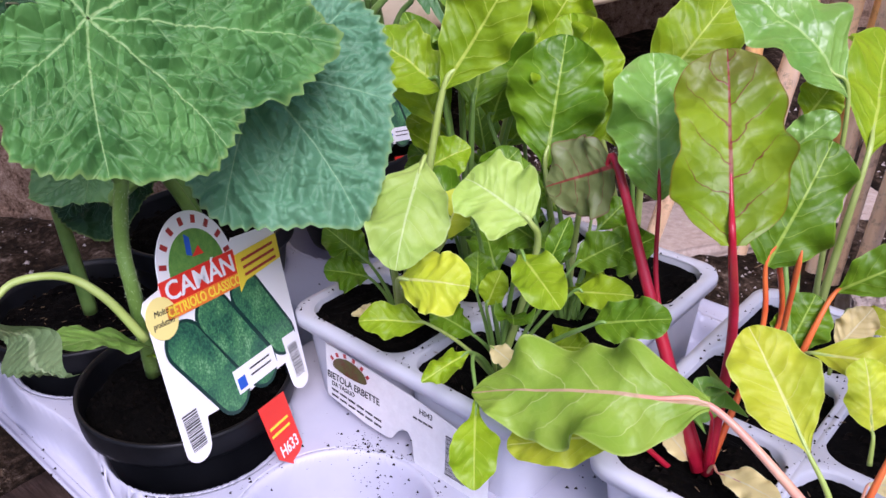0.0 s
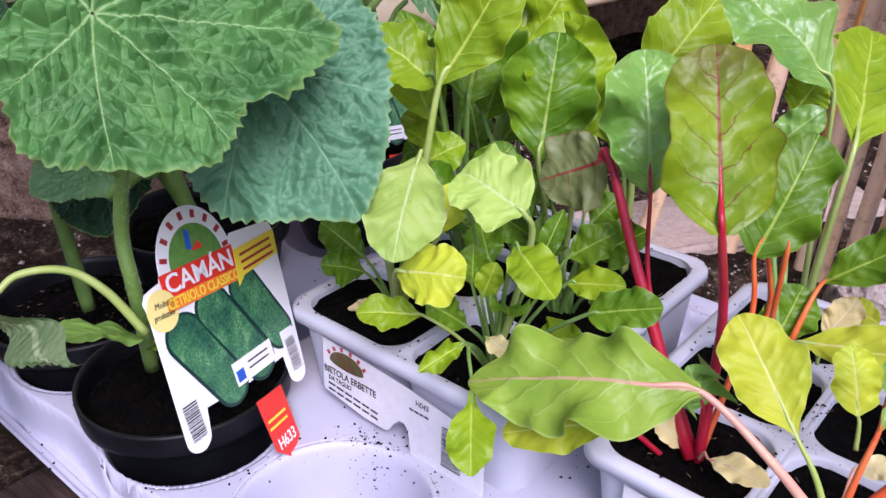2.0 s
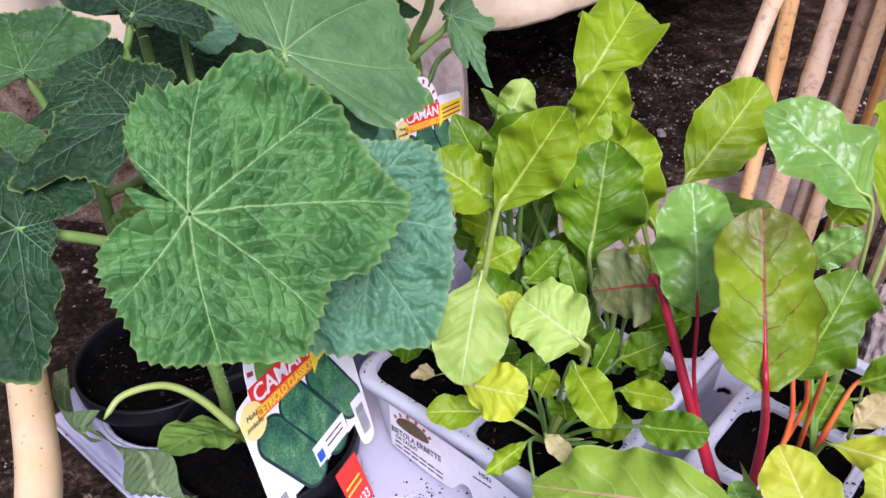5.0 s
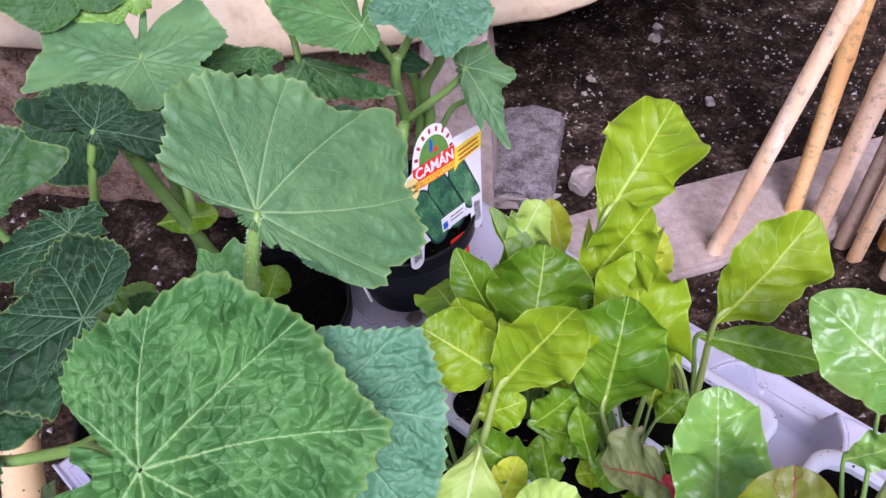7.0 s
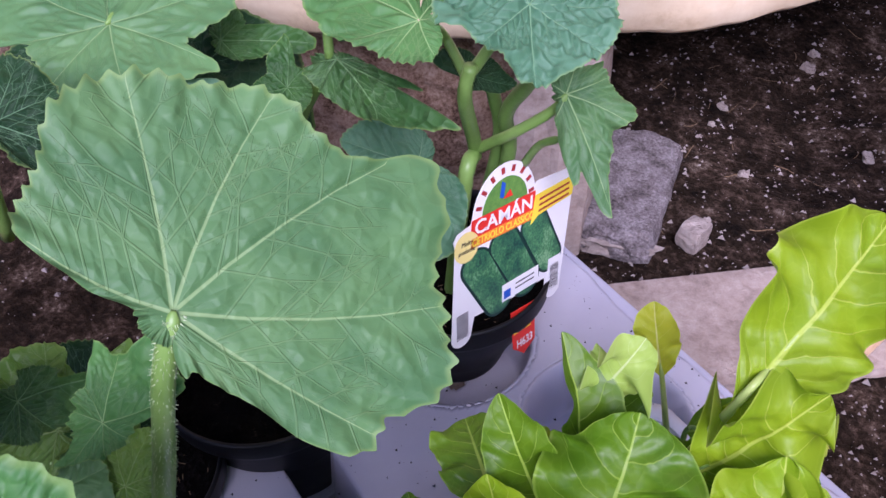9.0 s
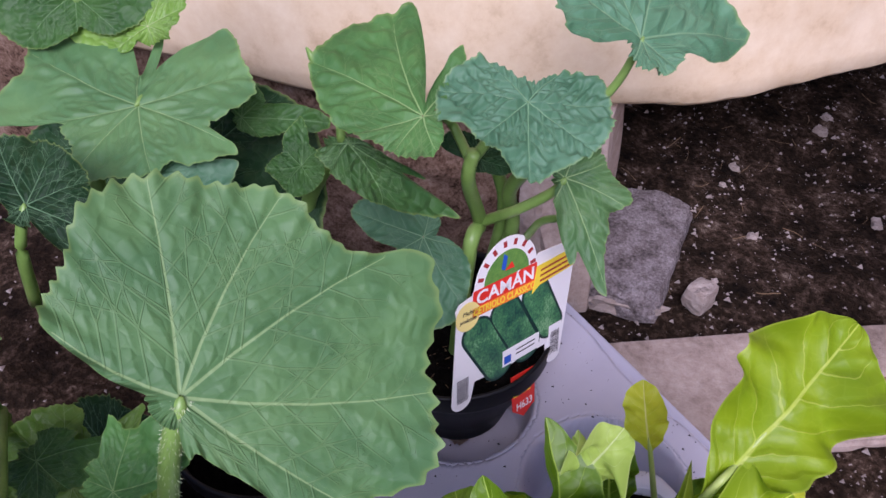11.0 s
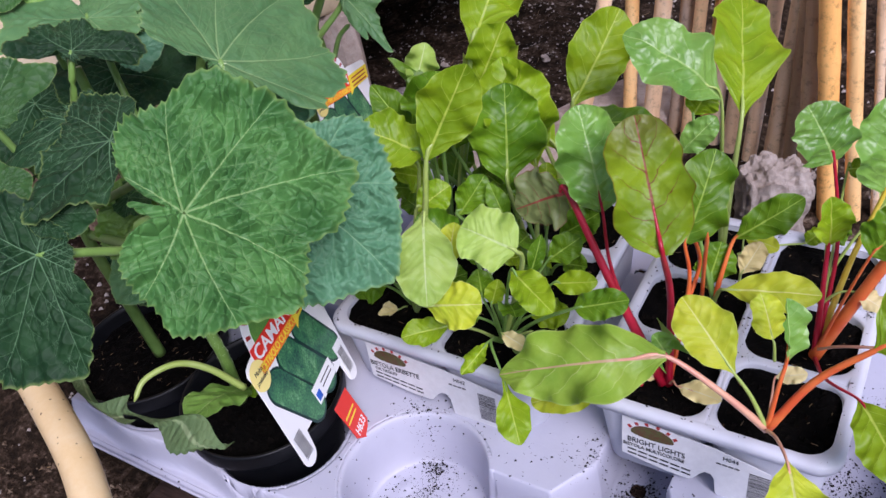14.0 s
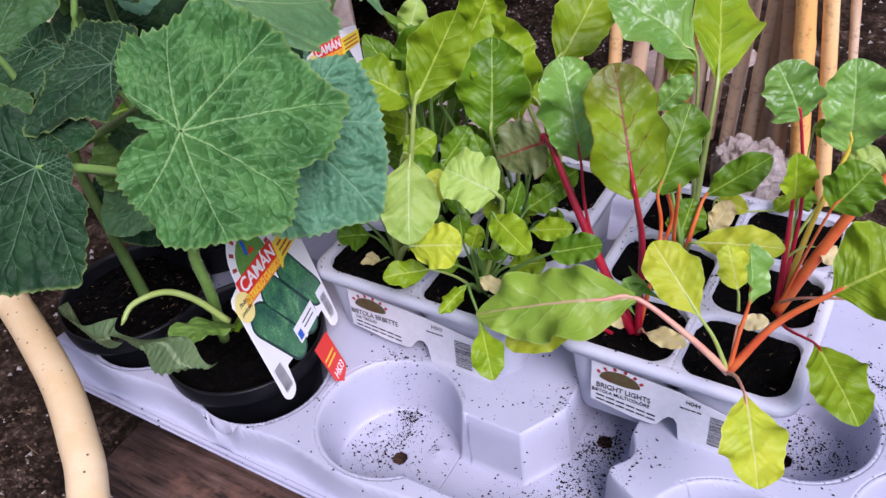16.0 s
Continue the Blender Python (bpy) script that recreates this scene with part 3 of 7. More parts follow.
rng = random.Random(21)
for x, y, lx, ly, r in ((-0.085, 0.432, 0.13, 0.11, 0.0092), (-0.055, 0.52, 0, 0.08, 0.0095), (-0.03, 0.51, 0.045, 0.09, 0.0112), (-0.008, 0.525, 0.035, 0.09, 0.009),
                       (0.008, 0.515, 0.035, 0.08, 0.008), (0.022, 0.54, 0.03, 0.09, 0.0092), (0.038, 0.51, 0.02, 0.08, 0.0085), (0.056, 0.5, 0.03, 0.07, 0.0095), (0.078, 0.49, 0.04, 0.06, 0.009),
                       (0.102, 0.473, 0.042, 0.04, 0.0118), (0.121, 0.462, -0.01, 0.04, 0.0075), (0.14, 0.445, -0.05, 0.04, 0.0085), (0.165, 0.428, -0.09, 0.04, 0.0108), (0.186, 0.432, -0.1, 0.04, 0.0085), (0.203, 0.44, -0.1, 0.04, 0.005)):
    cane(x, y, lx, ly, r * 0.77, rng.uniform(0.1, 0.3))

HOSE = speckled("cream_corrugated_hose", [(0.3, (0.62, 0.44, 0.2)), (0.5, (0.72, 0.53, 0.28)), (0.66, (0.76, 0.6, 0.36))], 12, 0.5, 0.15, 0.001, 0.4)
hose = thing("hose", (-0.3, 0, -0.03), "cream plastic garden hose with fine dirt specks beside the tray", "hose")
tube("pipe", [(-0.75, -0.2, -0.02), (-0.5, -0.1, 0.02), (-0.37, -0.062, 0.085), (-0.281, -0.059, 0.100), (-0.251, -0.067, 0.100), (-0.208, -0.083, 0.100), (-0.163, -0.102, 0.098), (-0.126, -0.123, 0.094), (-0.102, -0.140, 0.088), (-0.065, -0.18, 0.07), (-0.03, -0.26, 0.02), (-0.01, -0.34, -0.02), (0.02, -0.5, -0.02)], 0.0112, 0.0112, HOSE, hose, n=120, sides=24)
hn, hl = HOSE.node_tree.nodes, HOSE.node_tree.links
hv = hn.new("ShaderNodeTexVoronoi")
hv.inputs["Scale"].default_value = 130.0
hc = hn.new("ShaderNodeTexCoord")
hl.new(hc.outputs["Object"], hv.inputs["Vector"])
hf = ramp(hn, hl, hv.outputs["Distance"], [(0.07, (1, 1, 1)), (0.12, (0, 0, 0))]).outputs[0]
hs = hn["Principled BSDF"].inputs["Base Color"]
hl.new(mix(hn, hl, hf, hs.links[0].from_socket, (0.1, 0.045, 0.02)), hs)

def wood_material():
    m, n, l, b = material("dark_weathered_wood", (0.11, 0.055, 0.035), 0.8, 0.25)
    tc = n.new("ShaderNodeTexCoord")
    mp = n.new("ShaderNodeMapping")
    mp.inputs["Scale"].default_value = (34, 240, 160)
    l.new(tc.outputs["Object"], mp.inputs[0])
    grain = n.new("ShaderNodeTexNoise")
    grain.inputs["Scale"].default_value, grain.inputs["Detail"].default_value = 1.0, 6.0
    l.new(mp.outputs[0], grain.inputs[0])
    col = ramp(n, l, grain.outputs[0], [(0.3, (0.02, 0.011, 0.008)), (0.42, (0.075, 0.042, 0.03)), (0.6, (0.115, 0.066, 0.048)), (0.74, (0.18, 0.115, 0.09))]).outputs[0]
    spots = ramp(n, l, noise_node(n, l, 70, 6, rough=0.75).outputs[0], [(0.56, (0, 0, 0)), (0.7, (0.7, 0.7, 0.7))]).outputs[0]
    worn = ramp(n, l, noise_node(n, l, 32, 8, rough=0.7).outputs[0], [(0.54, (0, 0, 0)), (0.64, (0.6, 0.6, 0.6))]).outputs[0]
    col = mix(n, l, worn, col, (0.2, 0.1, 0.065))
    l.new(mix(n, l, spots, col, (0.03, 0.018, 0.012)), b.inputs["Base Color"])
    bump(n, l, grain.outputs[0], b, 0.8, 0.002)
    return m


WOOD = wood_material()
bm = bmesh.new()
box(bm, 0.13, 0.02, -0.024, 0.66, 0.24, 0.03, 0.003)
bmesh.ops.subdivide_edges(bm, edges=bm.edges[:], cuts=6, use_grid_fill=True)
for v in bm.verts:
    v.co += Vector((0.003 * noise.noise(v.co * 25), 0.003 * noise.noise(v.co * 25 + Vector((9, 0, 0))), 0.001 * noise.noise(v.co * 40)))
tagged(part("board", bm, WOOD, None), "dark brown weathered wooden board under the tray", "board")

RUST = speckled("rusty_painted_pipe", [(0.36, (0.1, 0.035, 0.015)), (0.44, (0.24, 0.09, 0.04)), (0.475, (0.42, 0.38, 0.36)), (0.6, (0.56, 0.54, 0.53))], 26, 0.7, 0.6, 0.002)
rp = thing("rusty_pipe", (-0.45, 0, 0.1), "flaking pale painted pipe with orange rust", "pipe")
tube("pipe", [(-0.405, -0.072, 0.207), (-0.422, -0.011, 0.233), (-0.445, 0.029, 0.250), (-0.467, 0.078, 0.273), (-0.514, 0.185, 0.328)], 0.021, 0.021, RUST, rp, n=60, sides=20)
tube("joint", [(-0.422, -0.005, 0.237), (-0.434, 0.011, 0.243)], 0.026, 0.026, RUST, rp, "rusty pipe joint", n=8, sides=20)
BLUEGREY = speckled("blue_grey_plastic", [(0.3, (0.035, 0.055, 0.085)), (0.7, (0.07, 0.1, 0.14))], 15, 0.5, 0.2)
bp = thing("plastic_pipe", (-0.4, -0.05, -0.03), "dull blue grey plastic pipe standing by the wall", "pipe")
tube("pipe", [(-0.425, 0.015, 0.222), (-0.410, -0.011, 0.191), (-0.386, -0.060, 0.076)], 0.016, 0.016, BLUEGREY, bp, n=20, sides=18)


# ---- moulded tray ----
SOCKETS = ((0, 0), (-0.102, -0.004), (-0.21, 0), (0.212, -0.004), (0.222, 0.104), (-0.235, 0.1), (-0.208, 0.202), (-0.11, 0.235), (0.31, 0.05), (0.32, 0.16), (0.05, 0.262), (0.16, 0.27))
DECK = 0.045


def step(a, b, x):
    t = np.clip((x - a) / (b - a), 0, 1)
    return t * t * (3 - 2 * t)


def tray_height(X, Y):
    Z = np.full(X.shape, DECK)
    # low floor between the blocks
    block = np.minimum(np.minimum(0.103 - X, Y - 0.017), ((Y - 0.017) - 1.7 * (X - 0.084)) / 1.97)
    other = X - 0.1375 - 0.55 * np.maximum(0.052 - Y, 0) + 0.02 * np.exp(-((Y - 0.02) / 0.012) ** 2)
    strip = np.minimum(-0.03 - Y + 0.25 * np.maximum(X - 0.085, 0), 0.2 - X)
    Z = DECK * np.maximum.reduce([step(0, 0.0045, d) for d in (block, other, strip, 0.036 - X, Y - 0.115)])
    for sx, sy in SOCKETS:
        r = np.hypot(X - sx, Y - sy)
        Z = np.minimum(Z, DECK * step(0.0405, 0.0465, r))
        for k in range(3):
            a = 2.1 * k + 0.6
            Z += 0.0022 * np.exp(-(((X - sx - 0.026 * math.cos(a)) ** 2 + (Y - sy - 0.026 * math.sin(a)) ** 2) / 0.005 ** 2)) * (r < 0.036)
    # drain channel between the blocks behind
    dip = np.minimum.reduce([X + 0.2, -0.118 - X, Y - 0.079, 0.106 - Y])
    Z = Z * (1 - step(0, 0.0045, dip))
    # wavy front and back flange, straight ends
    wave = 0.0022 * np.cos(X / 0.104 * 2 * math.pi)
    drop = np.maximum(1 - step(-0.0525, -0.0485, Y + wave), step(0.298, 0.304, Y - wave))
    drop = np.maximum(drop, np.maximum(1 - step(-0.278, -0.27, X), step(0.372, 0.38, X)))
    Z = Z * (1 - drop) + 0.018 * drop
    lip = np.maximum(1 - step(-0.0605, -0.0585, Y), step(0.316, 0.319, Y))
    return Z + 0.003 * lip


tx = np.r_[np.arange(-0.288, -0.07, 0.002), np.arange(-0.07, 0.29, 0.001), np.arange(0.29, 0.3981, 0.002)]
ty = np.r_[np.arange(-0.062, 0.12, 0.001), np.arange(0.12, 0.3201, 0.002)]
TX, TY = np.meshgrid(tx, ty, indexing="ij")
for sx, sy in SOCKETS:
    # grid points near a cup's border are drawn onto its circle
    r = np.hypot(TX - sx, TY - sy)
    near = np.abs(r - 0.0487) < 0.0009
    TX, TY = np.where(near, sx + (TX - sx) / r * 0.0487, TX), np.where(near, sy + (TY - sy) / r * 0.0487, TY)
TZ = tray_height(TX, TY)
holes = [(sx, sy, 0.0048) for sx, sy in SOCKETS] + [(0.117, 0.0, 0.004), (0.117, 0.07, 0.0045), (-0.172, 0.0925, 0.0048)]
keep = np.ones(TX.shape, bool)
for hx, hy, hr in holes:
    keep &= np.hypot(TX - hx, TY - hy) > hr
nx, ny = TX.shape
tverts = np.stack([TX.ravel(), TY.ravel(), TZ.ravel()], 1)
kept = keep.ravel()
tfaces = quads(nx, ny)
tfaces = tfaces[kept[tfaces].all(1)]
# the deck, its rim and the cups are separate pieces that meet on flat plastic
centre = tverts[tfaces].mean(1)
kind_of = np.where((centre[:, 1] < -0.0545) | (centre[:, 1] > 0.307) | (centre[:, 0] < -0.28) | (centre[:, 0] > 0.382), 1, 0)
for k, (sx, sy) in enumerate(SOCKETS):
    kind_of = np.where((np.hypot(centre[:, 0] - sx, centre[:, 1] - sy) < 0.0487) & (kind_of == 0) & ~((centre[:, 0] > 0.036) & (centre[:, 0] < 0.2) & (centre[:, 1] < 0.03)), 2 + k, kind_of)
tray = thing("plant_tray", (0.05, 0.12, 0), "pale grey moulded plastic plant tray with round sockets", "tray")
farr = tfaces[:, ::-1]
for k in range(2 + len(SOCKETS)):
    sel = farr[kind_of == k]
    used, inv = np.unique(sel, return_inverse=True)
    ob = sheet(("deck", "rim")[k] if k < 2 else "socket", tverts[used], inv.reshape(sel.shape), TRAY, tray)
    sol = ob.modifiers.new("thickness", "SOLIDIFY")
    sol.thickness, sol.offset = 0.0012, -1


# ---- pots ----
def lathe(profile, n=72):
    verts = []
    for r, z in profile:
        for a in np.linspace(0, 2 * math.pi, n, endpoint=False):
            verts.append((r * math.cos(a), r * math.sin(a), z))
    return verts, [f[::-1] for f in grid_faces(len(profile), n, True)]


def soil_disc(r, z, seed, n=64, m=22, lump=0.004):
    verts, faces = [], []
    for i in range(m + 1):
        for k in range(n):
            a = 2 * math.pi * k / n
            x, y = r * i / m * math.cos(a), r * i / m * math.sin(a)
            h = lump * noise.noise((x * 60 + seed, y * 60, 0)) + lump * 0.7 * noise.noise((x * 190, y * 190 + seed, 0))
            verts.append((x, y, z + h - 0.002 * (i / m) ** 4))
    return verts, grid_faces(m + 1, n, True)


def plant_pot(x, y, rim_z, r, label, seed, height=0.088, foot=0.74):
    pot = thing("plant_pot", (x, y, rim_z - height), label, "pot", "black nursery pots")
    b, z1 = rim_z - height, rim_z
    prof = [(r * (foot - 0.04), b + 0.002), (r * (foot - 0.02), b), (r * foot, b + 0.003), (r * 0.875, z1 - 0.0145), (r * 0.985, z1 - 0.014), (r * 0.99, z1 - 0.012), (r, z1 - 0.002), (r * 0.995, z1), (r * 0.965, z1), (r * 0.955, z1 - 0.004), (r * 0.86, z1 - 0.03), (r * (foot - 0.03), b + 0.004)]
    v, f = lathe(prof)
    part_ob = sheet("shell", [(x + p[0], y + p[1], p[2]) for p in v], f, POT, pot)
    v, f = soil_disc(r * 0.93, rim_z - 0.011, seed)
    sheet("soil", [(x + p[0], y + p[1], p[2]) for p in v], f, SOIL, pot, "black crumbly potting soil")
    return pot


plant_pot(-0.121, 0.005, 0.0655, 0.0562, "black plastic nursery pot with a printed picture tag", 1, 0.072)
plant_pot(-0.231, 0.006, 0.0655, 0.0562, "black plastic nursery pot at the end of the tray", 2, 0.072)
plant_pot(-0.234, 0.098, 0.088, 0.0585, "black plastic nursery pot with dark damp soil", 3)
plant_pot(-0.208, 0.202, 0.116, 0.0545, "black plastic nursery pot near the plastered wall", 4, 0.075, 0.56)


# ---- six-cell packs ----
def rounded(cx, cy, hx, hy, r, z, n=40):
    out = []
    for k in range(n):
        a = 2 * math.pi * (k + 0.5) / n
        q = k * 4 // n
        ccx, ccy = cx + (hx - r) * (1 if q in (0, 3) else -1), cy + (hy - r) * (1 if q in (0, 1) else -1)
        s = (k * 4 % n) / n * 1.0 + 2.0 / n
        ang = (q + min(max((k - q * n / 4 + 0.5) / (n / 4), 0), 1)) * math.pi / 2
        out.append((ccx + r * math.cos(ang), ccy + r * math.sin(ang), z))
    return out


def cell_pack(x0, y0, w, d, rim, base, label, seed):
    """Six open cells in two columns and three rows under one rim plate."""
    pack = thing("cell_pack", (x0 + w / 2, y0 + d / 2, base), label, "seedling pack", "six-cell packs")
    px, py, n = w / 2, d / 3, 40
    verts, faces = [], []

    def ring(loop):
        verts.extend(loop)
        return len(verts) - n

    def bridge(a, b):
        for k in range(n):
            faces.append((a + k, a + (k + 1) % n, b + (k + 1) % n, b + k))

    for i in range(2):
        for j in range(3):
            cx, cy = x0 + px * (i + 0.5), y0 + py * (j + 0.5)
            sq = ring(rounded(cx, cy, px / 2 + 0.0003, py / 2 + 0.0003, 0.002, rim - 0.002))
            h0 = ring(rounded(cx, cy, px / 2 - 0.0018, py / 2 - 0.0018, 0.015, rim))
            h1 = ring(rounded(cx, cy, px / 2 - 0.0028, py / 2 - 0.0028, 0.0145, rim - 0.002))
            h2 = ring(rounded(cx, cy, px / 2 - 0.0036, py / 2 - 0.0036, 0.0135, rim - 0.03))
            bridge(sq, h0), bridge(h0, h1), bridge(h1, h2)
    plate = sheet("rim_plate", verts, faces, PACK, pack, "grey rim with rounded cell openings")
    # the outer lip
    verts, faces = [], []
    cx, cy = x0 + w / 2, y0 + d / 2
    loops = [ring(rounded(cx, cy, w / 2 + e, d / 2 + e, 0.014, z)) for e, z in ((-0.003, rim - 0.0005), (0.0, rim + 0.0006), (0.0035, rim), (0.0042, rim - 0.002), (0.0042, rim - 0.006), (0.0028, rim - 0.0062), (0.0, rim - 0.004))]
    for a, b in zip(loops, loops[1:]):
        bridge(b, a)
    sheet("lip", verts, faces, PACK, pack)
    for i in range(2):
        for j in range(3):
            verts, faces = [], []
            cx, cy = x0 + px * (i + 0.5), y0 + py * (j + 0.5)
            t = 0.004
            prof = ((px / 2 - 0.0008, py / 2 - 0.0008, 0.012, rim - 0.004), (px / 2 - 0.003, py / 2 - 0.003, 0.012, rim - 0.03), (px / 2 - 0.0055, py / 2 - 0.0055, 0.012, base + 0.004), (px / 2 - 0.009, py / 2 - 0.009, 0.011, base), (0.004, 0.004, 0.003, base))
            loops = [ring(rounded(cx, cy, hx, hy, r, z)) for hx, hy, r, z in prof]
            for a, b in zip(loops, loops[1:]):
                bridge(b, a)
            sheet("cell", verts, faces, PACK, pack)
            sv, sf = [], []
            m, q = 14, 40
            for a in range(m + 1):
                for p in rounded(0, 0, (px / 2 - 0.0026) * a / m + 0.0001, (py / 2 - 0.0026) * a / m + 0.0001, 0.0145 * a / m, 0, q):
                    h = 0.003 * noise.noise((p[0] * 70 + seed + i * 9, p[1] * 70 + j * 7, 0)) + 0.0025 * noise.noise((p[0] * 200, p[1] * 200 + seed + j * 3, i))
                    sv.append((cx + p[0], cy + p[1], rim - 0.0055 + h))
            sheet("soil", sv, grid_faces(m + 1, q, True), SOIL, pack, "black potting soil")
    return pack


RIM, BASE = 0.096, 0.03
B0, R0 = (-0.087, 0.055), (0.092, 0.062)
BW, BD, RW, RD = 0.15, 0.18, 0.13, 0.172
cell_pack(*B0, BW, BD, RIM, BASE, "grey six-cell pack of green chard seedlings in the tray", 5)
cell_pack(*R0, RW, RD, RIM, BASE, "grey six-cell pack of red and yellow stemmed chard", 8)


# ---- printed tags ----
def flat(name, outline, mat, parent, place, thick=0.0004, lift=0.0, label="", curl=None):
    """A thin printed piece cut to an outline, laid on a card; place maps (across, up, out) to the world."""
    bm = bmesh.new()
    top = [bm.verts.new((u, v, lift + thick)) for u, v in outline]
    low = [bm.verts.new((u, v, lift)) for u, v in outline]
    bm.faces.new(top)
    bm.faces.new(low[::-1])
    k = len(top)
    for i in range(k):
        bm.faces.new((low[i], low[(i + 1) % k], top[(i + 1) % k], top[i]))
    bmesh.ops.transform(bm, matrix=place, verts=bm.verts[:])
    return part(name, bm, mat, parent, label, smooth=False)


def words(string, size, mat, parent, place, lift=0.001, spacing=1.0, width=1.0, bold=0.0, slant=0.0):
    cu = bpy.data.curves.new("words", "FONT")
    cu.body, cu.size, cu.extrude, cu.offset, cu.shear = string, size, 0.00008, bold, slant
    cu.align_x, cu.align_y, cu.resolution_u, cu.space_character = "CENTER", "CENTER", 3, spacing
    tmp = bpy.data.objects.new("words", cu)
    scene.collection.objects.link(tmp)
    me = bpy.data.meshes.new_from_object(tmp.evaluated_get(bpy.context.evaluated_depsgraph_get()))
    bpy.data.objects.remove(tmp)
    bpy.data.curves.remove(cu)
    me.transform(place @ Matrix.Translation((0, 0, lift)) @ Matrix.Diagonal((width, 1, 1, 1)))
    me.materials.clear()
    me.materials.append(mat)
    ob = new("lettering", me)
    ob.parent = parent
    ob.matrix_parent_inverse = parent.matrix_basis.inverted()
    return ob


def arc(cx, cy, rx, ry, a0, a1, n=16):
    return [(cx + rx * math.cos(radians(a0 + (a1 - a0) * k / n)), cy + ry * math.sin(radians(a0 + (a1 - a0) * k / n))) for k in range(n + 1)]


def rect(cx, cy, w, h, turn=0.0):
    c, s = math.cos(radians(turn)), math.sin(radians(turn))
    return [(cx + c * u - s * v, cy + s * u + c * v) for u, v in ((-w / 2, -h / 2), (w / 2, -h / 2), (w / 2, h / 2), (-w / 2, h / 2))]


def barcode(parent, place, cx, cy, w, h, turn, lift, seed):
    rng = random.Random(seed)
    bm = bmesh.new()
    v = -h / 2
    while v < h / 2 - 0.0004:
        t = rng.choice((0.00025, 0.0004, 0.0007))
        pts = [(-w / 2, v), (w / 2, v), (w / 2, v + t), (-w / 2, v + t)]
        c, s = math.cos(radians(turn)), math.sin(radians(turn))
        bm.faces.new([bm.verts.new((cx + c * a - s * b, cy + s * a + c * b, lift)) for a, b in pts])
        v += t + rng.choice((0.0003, 0.0005))
    bmesh.ops.transform(bm, matrix=place, verts=bm.verts[:])
    return part("barcode", bm, BLACK, parent, "black barcode", smooth=False)


def picture_tag(origin, right, down, size, label):
    """The tall printed card: arch, red band, yellow flag, three cucumbers, two legs with barcodes and a red tongue."""
    r = Vector(right).normalized()
    d = Vector(down)
    d = (d - r * d.dot(r)).normalized()
    out = r.cross(-d)
    place = Matrix.Translation(origin) @ Matrix((r, -d, out)).transposed().to_4x4() @ Matrix.Diagonal((size[0], size[1], 1, 1))
    tag = thing("plant_tag", origin, label, "plant label", "picture tags")
    o = [(-0.0405, 0.012), (-0.0415, 0.0165), (-0.0395, 0.02), (-0.035, 0.0215), (-0.031, 0.0225)] + arc(-0.0085, 0.024, 0.0215, 0.0265, 176, 14, 22)
    o += [(0.014, 0.0325), (0.038, 0.0325), (0.0415, 0.0315), (0.043, 0.028), (0.0395, -0.044)]
    o += arc(0.0335, -0.0445, 0.006, 0.0058, 0, -180, 10) + [(0.0265, -0.034), (0.0, -0.036), (-0.026, -0.035), (-0.0275, -0.0445)]
    o += arc(-0.034, -0.0445, 0.0065, 0.006, 0, -180, 10)
    flat("card", o, WHITE, tag, place, 0.0005)
    flat("logo_field", arc(-0.0085, 0.025, 0.0155, 0.0175, 180, 0, 18), FIELD, tag, place, 0.0002, 0.0005, "small green field emblem")
    for a in range(165, 10, -22):
        flat("logo_mark", rect(-0.0085 + 0.0185 * math.cos(radians(a)), 0.0245 + 0.0222 * math.sin(radians(a)), 0.0022, 0.0036, a - 90), MAROON, tag, place, 0.0002, 0.0005)
    flat("logo_figure", [(-0.013, 0.032), (-0.0105, 0.031), (-0.0095, 0.039), (-0.012, 0.041)], BLUE, tag, place, 0.0002, 0.0008)
    flat("logo_figure", [(-0.0105, 0.0305), (-0.004, 0.0305), (-0.006, 0.0345)], RED, tag, place, 0.0002, 0.0008)
    for i, (x0, y0, x1, y1, w) in enumerate(((-0.0262, -0.003, -0.0095, -0.0318, 0.0106), (-0.0075, 0.003, 0.0108, -0.0285, 0.0108), (0.0142, 0.006, 0.0285, -0.0205, 0.0104))):
        a = math.degrees(math.atan2(y1 - y0, x1 - x0))
        pts = arc(x0, y0, w, w, a + 90, a + 270, 14) + arc(x1, y1, w * 0.95, w * 0.95, a - 90, a + 90, 14)
        flat("fruit_picture", pts, FRUIT_EDGE, tag, place, 0.0002, 0.00055 - 0.00005 * i, "printed dark green cucumber")
        w *= 0.86
        pts = arc(x0, y0, w, w, a + 90, a + 270, 14) + arc(x1, y1, w * 0.93, w * 0.93, a - 90, a + 90, 14)
        flat("fruit_picture", pts, FRUIT, tag, place, 0.0001, 0.00075 - 0.00005 * i)
    flat("red_band", [(-0.031, 0.011), (0.0125, 0.0125), (0.0125, 0.0275), (-0.031, 0.025)], RED, tag, place, 0.0003, 0.00075)
    flat("orange_band", [(-0.0312, 0.009), (0.0128, 0.0105), (0.0128, 0.0165), (-0.0312, 0.0148)], ORANGE, tag, place, 0.0003, 0.0009)
    tilt = Matrix.Rotation(radians(2), 4, "Z")
    words("CAMÁN", 0.0112, WHITE, tag, place @ Matrix.Translation((-0.0092, 0.0206, 0)) @ tilt, 0.0013, 1.0, 1.0, 0.0002)
    words("CETRIOLO CLASSICO", 0.0062, YELLOW, tag, place @ Matrix.Translation((-0.0092, 0.0127, 0)) @ tilt, 0.0013, 1.0, 0.72, 0.0001)
